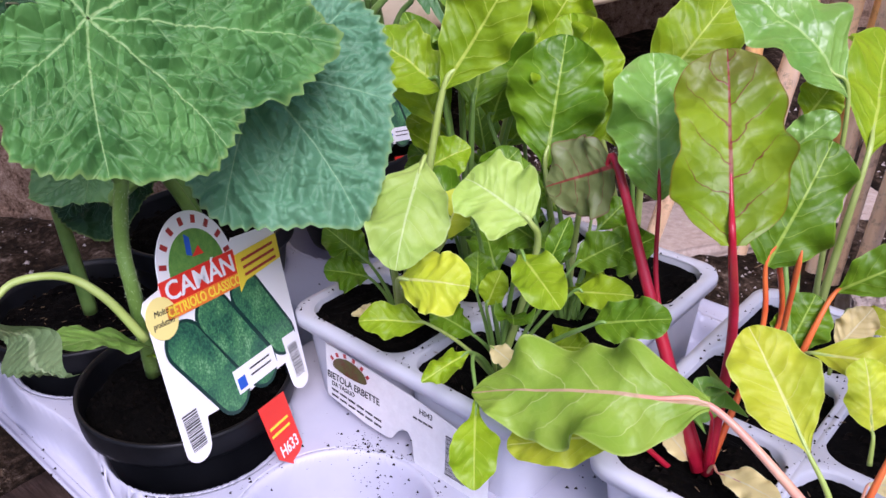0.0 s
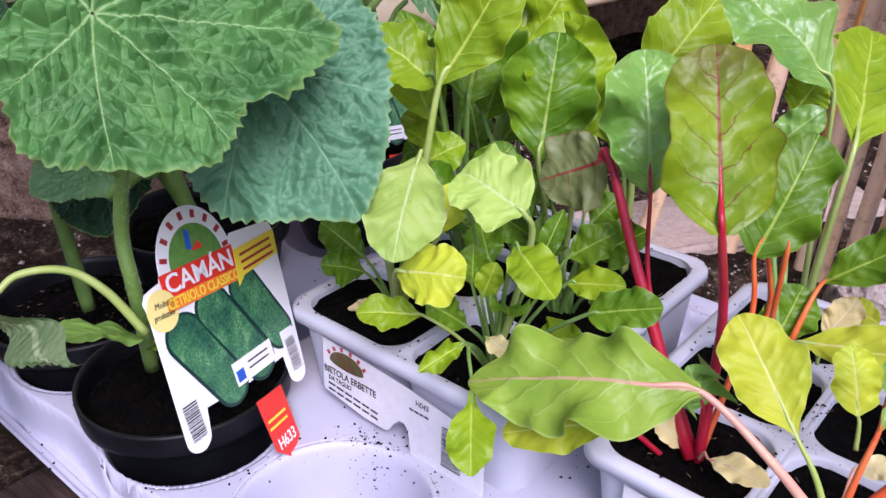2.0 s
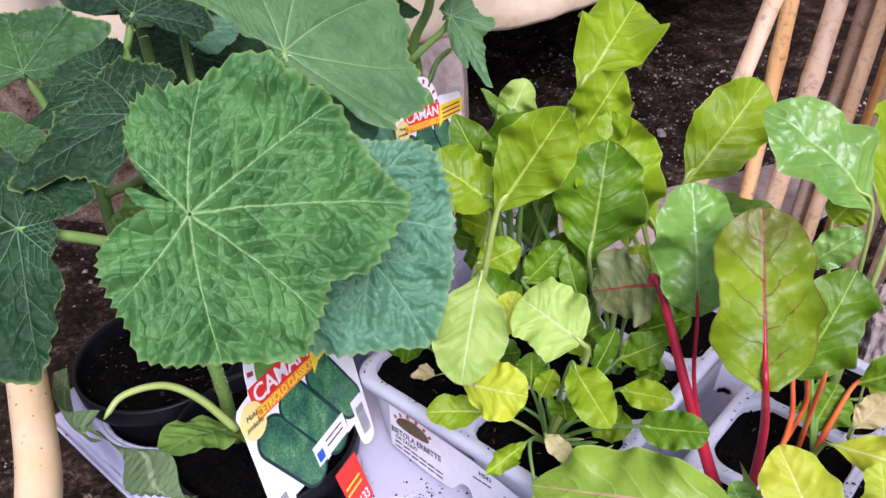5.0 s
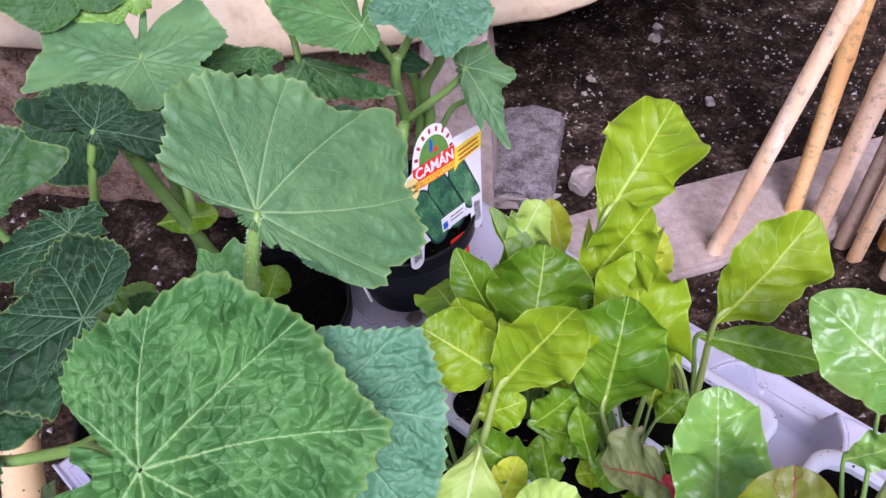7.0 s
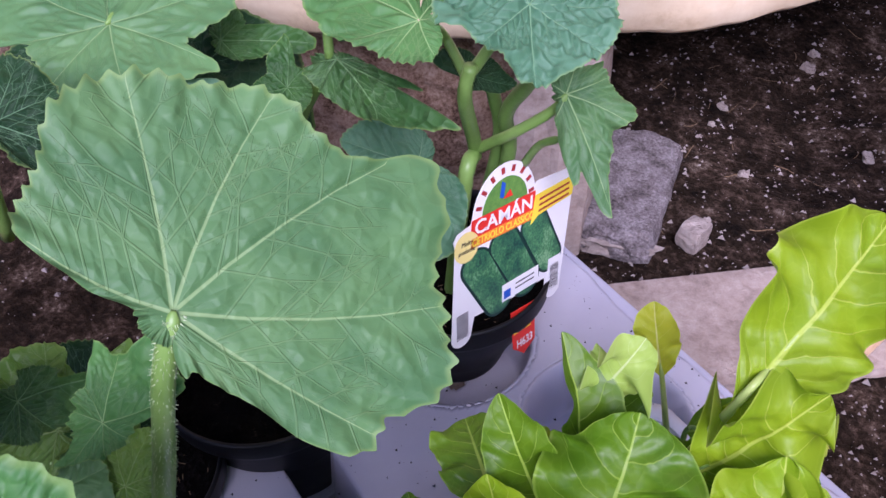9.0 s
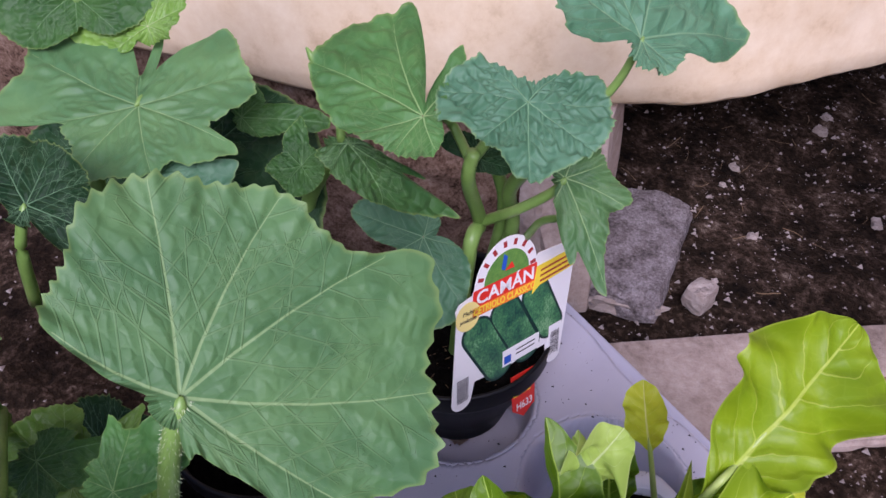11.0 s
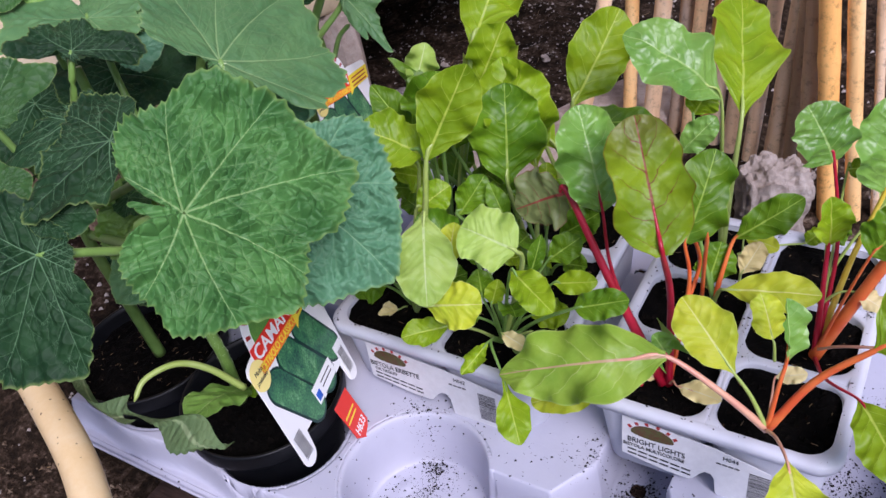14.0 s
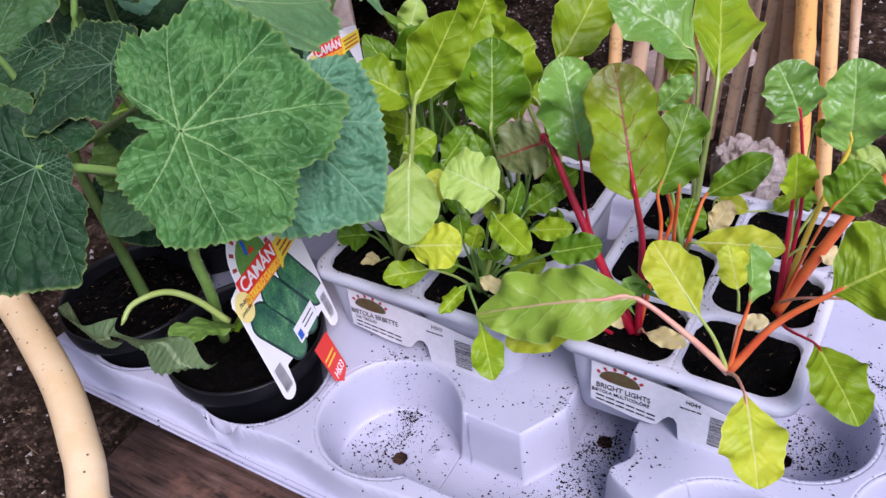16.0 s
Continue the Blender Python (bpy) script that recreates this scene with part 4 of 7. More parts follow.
    flat("yellow_flag", [(0.0105, 0.0075), (0.0155, 0.0115), (0.0415, 0.0155), (0.0425, 0.0275), (0.0125, 0.0245)], YELLOW, tag, place, 0.0003, 0.0011)
    for i in range(3):
        flat("small_print", [(0.0155, 0.0205 - i * 0.0035), (0.0385, 0.0232 - i * 0.0035), (0.0385, 0.0245 - i * 0.0035), (0.0155, 0.0218 - i * 0.0035)], MAROON, tag, place, 0.0001, 0.0014)
    flat("yellow_spot", arc(-0.0338, 0.0112, 0.0078, 0.0088, 0, 345, 23), PALE_YELLOW, tag, place, 0.0003, 0.0009)
    for i, s in enumerate(("Molto", "produttivo")):
        words(s, 0.0036, BLACK, tag, place @ Matrix.Translation((-0.0338, 0.0136 - 0.0044 * i, 0)), 0.0013, 1.0, 0.68 if i else 0.85, 0.0, 0.2)
    flat("white_strip", rect(0.0065, -0.0285, 0.027, 0.011, 4), WHITE, tag, place, 0.0003, 0.0008)
    flat("blue_mark", rect(-0.0035, -0.0305, 0.0048, 0.0052, 4), BLUE, tag, place, 0.0002, 0.0011)
    for i in range(2):
        flat("small_print", rect(0.0095, -0.0262 - 0.003 * i, 0.014, 0.0008, 4), BLACK, tag, place, 0.0001, 0.0011)
    barcode(tag, place, -0.034, -0.037, 0.0078, 0.016, 3, 0.0007, 3)
    flat("white_patch", rect(0.0333, -0.0345, 0.0098, 0.025, 3), WHITE, tag, place, 0.0002, 0.0006)
    barcode(tag, place, 0.0333, -0.035, 0.0068, 0.017, 3, 0.0011, 4)
    flat("red_tongue", [(0.0005, -0.046), (0.0185, -0.0455), (0.0215, -0.0735), (0.0135, -0.0805), (0.0045, -0.073)], RED, tag, place, 0.0005, 0.0008, "red tongue of the tag")
    words("H633", 0.0082, WHITE, tag, place @ Matrix.Translation((0.0128, -0.0705, 0)) @ Matrix.Rotation(radians(6), 4, "Z"), 0.0016, 1.0, 0.7, 0.0001)
    for i in range(2):
        flat("small_print", rect(0.0102, -0.0575 - 0.0038 * i, 0.013, 0.0013, 4), YELLOW, tag, place, 0.0001, 0.0014)
    return tag


picture_tag((-0.0722, 0.0061, 0.1220), (-0.341, 0.908, -0.244), (0.391, -0.099, -0.915), (1.247, 1.029), "white printed picture tag with three cucumbers clipped to a pot rim")
picture_tag((-0.1672, 0.2109, 0.1546), (-0.150, 0.951, -0.269), (0.234, -0.231, -0.945), (1.013, 0.859), "white printed picture tag with cucumbers on the far pot")


def pack_label(x0, y, w, title, line, code, label):
    """A paper label wrapped on the front of a pack, stepped where the two cells part."""
    lab = thing("pack_label", (x0, y, BASE), label, "label", "paper labels of the packs")
    lean = 0.06
    place = Matrix.Translation((x0 + 0.004, y, RIM - 0.0095)) @ Matrix(((0.93, 0, 0), (0, lean * 0.88, -1), (0, 0.88, lean))).to_4x4()
    o = [(0.0, 0.0), (0.0, -0.036), (0.03, -0.041), (0.045, -0.041)]
    o += [(0.0475, -0.0395), (0.052, -0.032), (0.055, -0.029), (0.0585, -0.029), (0.061, -0.033), (0.0625, -0.046), (0.066, -0.05), (w, -0.05), (w, -0.012), (0.06, -0.004)]
    o = [(u * w / 0.1, v) for u, v in o]
    flat("paper", o, PAPER, lab, place, 0.0004, 0.0008)
    flat("emblem", arc(0.019, -0.0125, 0.0135, 0.0085, 180, 0, 14) + arc(0.019, -0.0125, 0.0135, 0.003, 0, -180, 10)[1:-1], PACKINK, lab, place, 0.0002, 0.0012, "dark green and maroon emblem")
    for a in range(155, 20, -26):
        flat("logo_mark", rect(0.019 + 0.0155 * math.cos(radians(a)), -0.0125 + 0.0105 * math.sin(radians(a)), 0.0021, 0.0027, (a - 90) * 0.7), MAROON, lab, place, 0.0002, 0.0012)
    words(title, 0.0066, BLACK, lab, place @ Matrix.Translation((0.0215, -0.0205, 0)), 0.0014, 1.0, 0.78, 0.00005)
    words(line, 0.0044, BLACK, lab, place @ Matrix.Translation((0.0135 if len(line) < 12 else 0.02, -0.0258, 0)), 0.0014, 1.0, 0.8, 0.00004)
    for i in range(2):
        for s in range(6):
            flat("small_print", rect(0.0065 + 0.0068 * s, -0.0302 - 0.004 * i - 0.0005 * s, 0.0056, 0.0014, -3), BLACK, lab, place, 0.0001, 0.0012)
    words(code, 0.0052, BLACK, lab, place @ Matrix.Translation((0.07 * w / 0.1, -0.0105, 0)), 0.0014, 1.0, 0.8)
    for s in range(4):
        flat("small_print", rect(0.063 * w / 0.1 + 0.0035 * s, -0.0165, 0.0029, 0.0013, -3), BLACK, lab, place, 0.0001, 0.0012)
    barcode(lab, place, 0.0885 * w / 0.1, -0.029, 0.013, 0.026, 0, 0.0014, 6)
    return lab


pack_label(-0.066, B0[1] - 0.0005, 0.108, "BIETOLA ERBETTE", "DA TAGLIO", "H043", "white paper label with black print on a chard pack")
pack_label(0.108, R0[1] - 0.0005, 0.094, "BRIGHT LIGHTS", "BIETOLA MULTICOLORE", "H044", "white paper label with black print on a rainbow chard pack")


# ---- crumbs of soil on the plastic ----
rng = random.Random(8)
pl, sz = [], []
spots = [(0.0, 0.0, 0.034), (0.117, 0.03, 0.03), (0.117, 0.07, 0.02), (0.222, 0.104, 0.032), (0.08, -0.008, 0.03), (0.117, -0.01, 0.022), (0.25, 0.13, 0.03), (-0.01, 0.03, 0.02)]
while len(pl) < 8500:
    if rng.random() < 0.72:
        cx, cy, r = rng.choice(spots)
        x, y = cx + rng.gauss(0, r * 0.6), cy + rng.gauss(0, r * 0.6)
    else:
        x, y = rng.uniform(-0.28, 0.38), rng.uniform(-0.065, 0.31)
    if rng.random() < 0.25 + 0.75 * (noise.noise((x * 30, y * 30, 1)) > 0.05):
        pl.append((x, y))
        sz.append(rng.choice((0.00018, 0.00022, 0.0003, 0.0003, 0.0004, 0.0006, 0.001)))
pl = np.array(pl)
pl = [tuple(p) for p in np.c_[pl, tray_height(pl[:, 0], pl[:, 1]) + 0.0003]]
verts, faces = [], []
pots = ((-0.121, 0.005, 0.0555, 0.05), (-0.231, 0.006, 0.0555, 0.05), (-0.234, 0.098, 0.077, 0.052), (-0.208, 0.202, 0.105, 0.049))
for i in range(420):
    if i % 2:
        cx, cy, z, r = pots[i % 4]
        a, q = rng.uniform(0, 6.28), r * math.sqrt(rng.random())
        x, y = cx + q * math.cos(a), cy + q * math.sin(a)
    else:
        (x0, y0), w, d = ((B0, BW, BD), (R0, RW, RD))[i // 2 % 2]
        x, y, z = x0 + rng.uniform(0.006, w - 0.006), y0 + rng.uniform(0.006, d - 0.006), RIM - 0.003
    a, ln, t = rng.uniform(0, 6.28), rng.uniform(0.0005, 0.002), rng.uniform(0.0001, 0.0002)
    c, s, n0 = math.cos(a), math.sin(a), len(verts)
    for e in (-1, 1):
        verts += [(x + e * ln * c - t * s, y + e * ln * s + t * c, z), (x + e * ln * c + t * s, y + e * ln * s - t * c, z), (x + e * ln * c, y + e * ln * s, z + 1.6 * t)]
    faces += [(n0, n0 + 3, n0 + 5, n0 + 2), (n0 + 1, n0 + 2, n0 + 5, n0 + 4)]
tagged(sheet("soil_fibres", verts, faces, STRAW, None), "short pale peat fibres on the potting soil", "soil", kind="stuff")
SOIL_LUMP = speckled("soil_lump", [(0.4, (0.002, 0.0015, 0.001)), (0.55, (0.005, 0.0035, 0.0026)), (0.7, (0.018, 0.012, 0.008))], 120, 0.95, 0.8, 0.002, 0.1)
CRUMB = material("soil_crumb", (0.012, 0.009, 0.007), 0.95, 0.1)[0]
scatter("soil_crumbs", CRUMB, pl, sz, 3, "black soil crumbs strewn over the tray", "soil")
pl, sz = [], []
for (x0, y0), w, d in ((B0, BW, BD), (R0, RW, RD)):
    for _ in range(420):
        i, j = rng.randrange(3), rng.randrange(4)
        if rng.random() < 0.5:
            x, y = x0 + w / 2 * i + rng.gauss(0, 0.002), y0 + rng.uniform(0, d)
        else:
            x, y = x0 + rng.uniform(0, w), y0 + d / 3 * j + rng.gauss(0, 0.002)
        if x0 < x < x0 + w and y0 < y < y0 + d:
            pl.append((x, y, RIM + 0.0003))
            sz.append(rng.choice((0.0003, 0.0004, 0.0006, 0.0009)))
soil_at, soil_size = [], []
for k in range(2600):
    if k % 2:
        cx, cy, z, r = pots[k // 2 % 4]
        a, q = rng.uniform(0, 6.28), r * math.sqrt(rng.random())
        soil_at.append((cx + q * math.cos(a), cy + q * math.sin(a), z))
    else:
        (x0, y0), w, d = ((B0, BW, BD), (R0, RW, RD))[k // 2 % 2]
        i, j = rng.randrange(2), rng.randrange(3)
        soil_at.append((x0 + w / 2 * (i + rng.uniform(0.1, 0.9)), y0 + d / 3 * (j + rng.uniform(0.1, 0.9)), RIM - 0.005))
    soil_size.append(rng.choice((0.0006, 0.0008, 0.0012, 0.0018, 0.0025)))
scatter("soil_lumps", SOIL_LUMP, soil_at, soil_size, 6, "dark brown lumps of potting soil in pots and cells", "soil")
scatter("soil_crumbs", CRUMB, pl, sz, 4, "black soil crumbs on the rims of the packs", "soil")


pin = thing("plant_pin", (-0.119, 0.107, 0.169), "thin white plastic pin stuck in a pot", "pin")
tube("shaft", [(-0.130, 0.106, 0.194), (-0.119, 0.107, 0.169)], 0.0008, 0.0006, WHITE, pin, n=6, sides=8)


# ---- leaves ----
def seg_dist(P2, a, b):
    a, b = np.array(a), np.array(b)
    d = b - a
    t = np.clip(((P2 - a) @ d) / (d @ d + 1e-12), 0, 1)
    return np.linalg.norm(P2 - a - t[:, None] * d, axis=1), t


def blisters(P2, size, rng):
    """Rounded patches about size across with narrow furrows between them, 0 to 1."""
    lo = P2.min(0) - 2 * size
    n = np.ceil((P2.max(0) + 2 * size - lo) / size).astype(int)
    jit = rng.uniform(0.1, 0.9, (n[0], n[1], 2))
    g = (P2 - lo) / size
    k = g.astype(int)
    d1, d2 = np.full(len(P2), 9.0), np.full(len(P2), 9.0)
    for i in (-1, 0, 1):
        for j in (-1, 0, 1):
            a, b = np.clip(k[:, 0] + i, 0, n[0] - 1), np.clip(k[:, 1] + j, 0, n[1] - 1)
            d = np.hypot(a + jit[a, b, 0] - g[:, 0], b + jit[a, b, 1] - g[:, 1])
            d2 = np.where(d < d1, d1, np.minimum(d2, d))
            d1 = np.minimum(d1, d)
    t = np.clip((d2 - d1) / 0.5, 0, 1)
    return (1 - (1 - t) ** 2) * (1 - 0.35 * d1 ** 2)


def leaf_frame(base, tip, nrm):
    y = Vector(tip) - Vector(base)
    L = y.length
    y.normalize()
    z = Vector(nrm)
    z = (z - y * z.dot(y)).normalized()
    x = y.cross(z)
    return L, np.array(x), np.array(y), np.array(z)


PALMATE = (0.14, 0.45, 0.66, 0.74, 0.7, 0.8, 0.86, 0.78, 0.82, 0.93, 0.88, 0.9, 1.0, 0.9, 0.88, 0.93, 0.82, 0.78, 0.86, 0.8, 0.7, 0.74, 0.66, 0.45)


def palmate_leaf(parent, junction, tip, nrm, lobes=PALMATE, mat=None, cup=0.0, ruffle=0.02, droop=0.05, wide=1.0, seed=0, pucker=1.0, fold=0.0, label="", teeth=72, main=(0, 46, -46, 92, -92, 140, -140), saw=0.032, slope=0.0, fine=1, rise=None):
    """A lobed toothed cucumber leaf: junction of the veins, tip of the middle lobe, the way its face looks,
    and its reach every 15 degrees round the junction, from the stalk's side."""
    rng = np.random.default_rng(seed)
    L, ex, ey, ez = leaf_frame(junction, tip, nrm)
    na, nr = ((260, 52), (520, 130), (860, 210))[fine - 1]
    ang = np.linspace(-math.pi, math.pi, na, endpoint=False)
    lob = np.array(lobes, float)
    g = (ang + math.pi) / (2 * math.pi) * len(lob)
    k = g.astype(int)
    s = g - k
    a, b, c, d = (lob[(k + o) % len(lob)] for o in (-1, 0, 1, 2))
    R = 0.5 * (2 * b + (c - a) * s + (2 * a - 5 * b + 4 * c - d) * s * s + (3 * b - a - 3 * c + d) * s ** 3)
    R = np.maximum(R, 0.06)
    ph = rng.uniform(0, 6.28, 6)
    smoothR = R.copy()
    t = (ang / (2 * math.pi) * teeth + 0.25 * np.sin(5 * ang + ph[3])) % 1.0
    R = R + saw * np.minimum(1, smoothR / 0.5) ** 2 * (np.minimum(t / 0.6, (1 - t) / 0.4) ** 1.3 - 0.4) * (0.7 + 0.3 * np.sin(3 * ang + ph[0]))
    rr = np.concatenate([np.linspace(0.012, 0.9, nr - 6), np.linspace(0.925, 1.0, 6)])
    blend = np.clip((rr - 0.75) / 0.25, 0, 1)[:, None]
    RR = (smoothR[None] * (1 - blend) + R[None] * blend) * rr[:, None]
    X, Y = (RR * np.sin(ang)[None] * wide).ravel(), (RR * np.cos(ang)[None]).ravel()
    A, Q = np.tile(ang, nr), np.repeat(rr, na)
    P2 = np.stack([X, Y], 1)
    size = len(X)
    dm, ds = np.full(size, 9.0), np.full(size, 9.0)
    qm, qs = np.full(size, 60.0), np.full(size, 60.0)

    def draw(p0, p1, w0, w1, best, out):
        """Keep, where this stretch of vein is the nearest, the signed distance from it in half widths."""
        e = p1 - p0
        ln2 = e @ e + 1e-12
        lo, hi = np.minimum(p0, p1) - 0.13, np.maximum(p0, p1) + 0.13
        ix = np.nonzero((X > lo[0]) & (X < hi[0]) & (Y > lo[1]) & (Y < hi[1]))[0]
        q = P2[ix] - p0
        t = np.clip(q @ e / ln2, 0, 1)
        d = np.hypot(q[:, 0] - t * e[0], q[:, 1] - t * e[1])
        near = d < best[ix]
        ix, d, t, q = ix[near], d[near], t[near], q[near]
        best[ix] = d
        sign = np.where(q[:, 0] * e[1] - q[:, 1] * e[0] > 0, 1.0, -1.0)
        out[ix] = np.where(d < 0.022, sign * d / (w0 + (w1 - w0) * t), 60.0)

    for a in main:
        ar = radians(a + rng.uniform(-4, 4))
        i = int((ar + math.pi) / (2 * math.pi) * na) % na
        reach = smoothR[i] * 0.97
        w0 = np.array((math.sin(ar) * wide, math.cos(ar)))
        side0 = np.array((w0[1], -w0[0])) * rng.uniform(-0.05, 0.05)
        stops = [w0 * reach * f + side0 * reach * 4 * f * (1 - f) for f in np.linspace(0, 1, 5)]
        for n0 in range(4):
            draw(stops[n0], stops[n0 + 1], 0.0072 - 0.0014 * n0, 0.0058 - 0.0014 * n0, dm, qm)
        for f in (0.2, 0.36, 0.53, 0.7, 0.86):
            for side in (-1, 1):
                f2 = f + rng.uniform(-0.04, 0.04) + 0.04 * side
                o = w0 * reach * f2 + side0 * reach * 4 * f2 * (1 - f2)
                b1 = ar + side * radians(rng.uniform(38, 54))
                ln = (0.34 * (1 - f) + 0.12) * rng.uniform(0.85, 1.1)
                q = o + np.array((math.sin(b1), math.cos(b1))) * ln * 0.55
                b2 = b1 - side * radians(rng.uniform(6, 18))
                e = q + np.array((math.sin(b2), math.cos(b2))) * ln * 0.55
                b3 = b1 + side * radians(rng.uniform(18, 34))
                e2 = q + np.array((math.sin(b3), math.cos(b3))) * ln * 0.4
                draw(o, q, 0.0042, 0.0034, ds, qs)
                draw(q, e, 0.0034, 0.0018, ds, qs)
                draw(q, e2, 0.003, 0.0018, ds, qs)
    dv = np.minimum(dm, ds)
    quilt = 1 - np.exp(-(dv / 0.045) ** 2)
    low = 0.6 * ripple(X * 2.3 + seed, Y * 2.3)
    lump = ripple(X * 9 + seed, Y * 9)
    Z = cup * (X ** 2 + Y ** 2) - slope * np.clip(X - 0.05, 0, None) ** 1.5 - droop * np.clip(Y, 0, None) ** 2 - 0.5 * droop * X ** 2 + fold * np.abs(X) + 0.04 * low
    Z = Z + ruffle * Q ** 4 * (np.sin(6 * A + ph[4]) + 0.6 * np.sin(11 * A + ph[5]) + 0.5 * np.sin(19 * A + ph[2])) + 0.012 * Q ** 6 * np.sin(teeth * 0.5 * A + ph[1])
    Z = Z + pucker * (0.044 * quilt * (1 + 0.3 * lump) + 0.006 * lump) - 0.006 * np.exp(-(dm / 0.016) ** 2)
    if fine > 1:
        ring = 1 - np.clip((Q - 0.93) / 0.07, 0, 1)
        Z = Z + pucker * ring * (0.4 + 0.6 * quilt) * 0.02 * blisters(P2 * (1.0, 1.15) + 0.03 * np.stack([low, lump], 1), 0.066, rng)
    if rise is not None:
        h = np.array(rise, float)
        g = (A + math.pi) / (2 * math.pi) * len(h)
        k = g.astype(int) % len(h)
        Z = Z + (h[k] + (h[(k + 1) % len(h)] - h[k]) * (g - g.astype(int))) * Q ** 1.4
    verts = np.array(junction) + L * (X[:, None] * ex + Y[:, None] * ey + Z[:, None] * ez)
    uv = P2 * L + seed * 0.37
    return sheet("leaf", verts, quads(nr, na, True)[:, ::-1], mat or CUC, parent, label, uv=uv, values={"main": qm, "side": qs, "rim": Q})


# outline of a blade: its width at eleven even steps from the stalk to the tip
OVAL = (0.05, 0.25, 0.56, 0.8, 0.94, 1.0, 1.0, 0.96, 0.88, 0.77, 0.62)
ROUND = (0.1, 0.55, 0.83, 0.96, 1.0, 1.0, 0.99, 0.97, 0.93, 0.87, 0.78)
SPOON = (0.1, 0.14, 0.18, 0.3, 0.58, 0.86, 1.0, 1.0, 0.93, 0.8, 0.62)
LANCE = (0.08, 0.3, 0.52, 0.72, 0.88, 0.98, 1.0, 0.94, 0.82, 0.66, 0.46)
WEDGE = (0.12, 0.42, 0.7, 0.89, 0.98, 1.0, 0.93, 0.8, 0.65, 0.48, 0.28)
HEART = (0.22, 0.68, 0.93, 1.0, 0.99, 0.97, 0.95, 0.94, 0.92, 0.88, 0.8)


def blade(parent, base, tip, nrm, width, mat, shape=OVAL, bend=0.06, fold=0.15, wave=0.05, curl=0.0, seed=0, pucker=1.0, vein_w=1.0, label="", twist=0.0):
    """A smooth-edged chard leaf: base and tip of the midrib, the way its face looks and its full width."""
    rng = np.random.default_rng(seed + 77)
    L, ex, ey, ez = leaf_frame(base, tip, nrm)
    nu, nv = (110, 65) if width > 0.024 else (70, 41) if width > 0.013 else (40, 25)
    u, v = (1 - np.cos(np.linspace(0, math.pi, nu))) / 2, np.linspace(-1, 1, nv)
    g = u * 10
    k = np.minimum(g.astype(int), 9)
    s = g - k
    ext = np.array((shape[0],) + tuple(shape) + (shape[-1] * 2 - shape[-2],))
    a, b, c, d = ext[k], ext[k + 1], ext[k + 2], ext[np.minimum(k + 3, 12)]
    w = 0.5 * (2 * b + (c - a) * s + (2 * a - 5 * b + 4 * c - d) * s * s + (3 * b - a - 3 * c + d) * s ** 3)
    w = 1.06 * np.maximum(w * np.sqrt(np.clip(1 - (np.clip(u - 0.74, 0, 1) / 0.26) ** 2, 0, 1)), 0.002)
    ph = rng.uniform(0, 6.28, 6)
    edge = 1 + 0.05 * np.sin(u[:, None] * 11 + ph[0] + np.sign(v)[None] * 1.3) + 0.03 * np.sin(u[:, None] * 23 + ph[4] + np.sign(v)[None] * 2.1) + 0.016 * np.sin(u[:, None] * 47 + ph[1] - np.sign(v)[None])
    hw = width / 2 / L
    X = v[None] * w[:, None] * hw * edge
    Y = np.repeat(u[:, None], nv, 1)
    av = np.abs(X) / hw
    Z = bend * 4 * u[:, None] * (1 - u[:, None]) + fold * np.abs(X) + curl * (X / hw) ** 2 * hw
    Z = Z + 2.2 * wave * av ** 2 * hw * 2 * (np.sin(u[:, None] * 13 + ph[2] + np.sign(v)[None] * 0.9) + 0.5 * np.sin(u[:, None] * 27 + ph[3] + np.sign(v)[None] * 2))
    x, y = X.ravel(), Y.ravel()
    P2 = np.stack([x, y], 1)
    ds = np.abs(x) + 0.006
    for f in np.linspace(0.06, 0.84, 7):
        for side in (-1, 1):
            o = np.array((0, f + 0.03 * side + rng.uniform(-0.04, 0.04)))
            a = radians(rng.uniform(40, 60))
            mid = o + (side * hw * 0.65 * math.sin(a), hw * 0.65 * math.cos(a))
            ds = np.minimum(ds, seg_dist(P2, o, mid)[0])
            ds = np.minimum(ds, seg_dist(P2, mid, mid + (side * hw * 0.5, hw * 0.45))[0])
    quilt = 1 - np.exp(-(ds / 0.045) ** 2)
    lump = ripple(x * 6 + seed, y * 6)
    fine = ripple(x * 15 + seed, y * 15 + 7)
    z = Z.ravel() + pucker * (0.012 * quilt * (1 + 0.7 * lump) + 0.016 * lump + 0.005 * fine)
    tw = twist * (y - 0.3)
    xx, zz = x * np.cos(tw), z + x * np.sin(tw)
    verts = np.array(base) + L * (xx[:, None] * ex + y[:, None] * ey + zz[:, None] * ez)
    thick = vein_w * (0.00085 * (1 - y) + 0.0002) * (width / 0.035) ** 0.5
    values = {"across": (v[None] * np.ones((nu, 1))).ravel(), "along": y, "rib": np.abs(x) * L / thick, "relief": np.full(nu * nv, 0.32 * min(1.0, (width / 0.04) ** 2))}
    return sheet("leaf", verts, quads(nu, nv)[:, ::-1], mat, parent, label, uv=P2 * L + seed * 0.41, values=values)


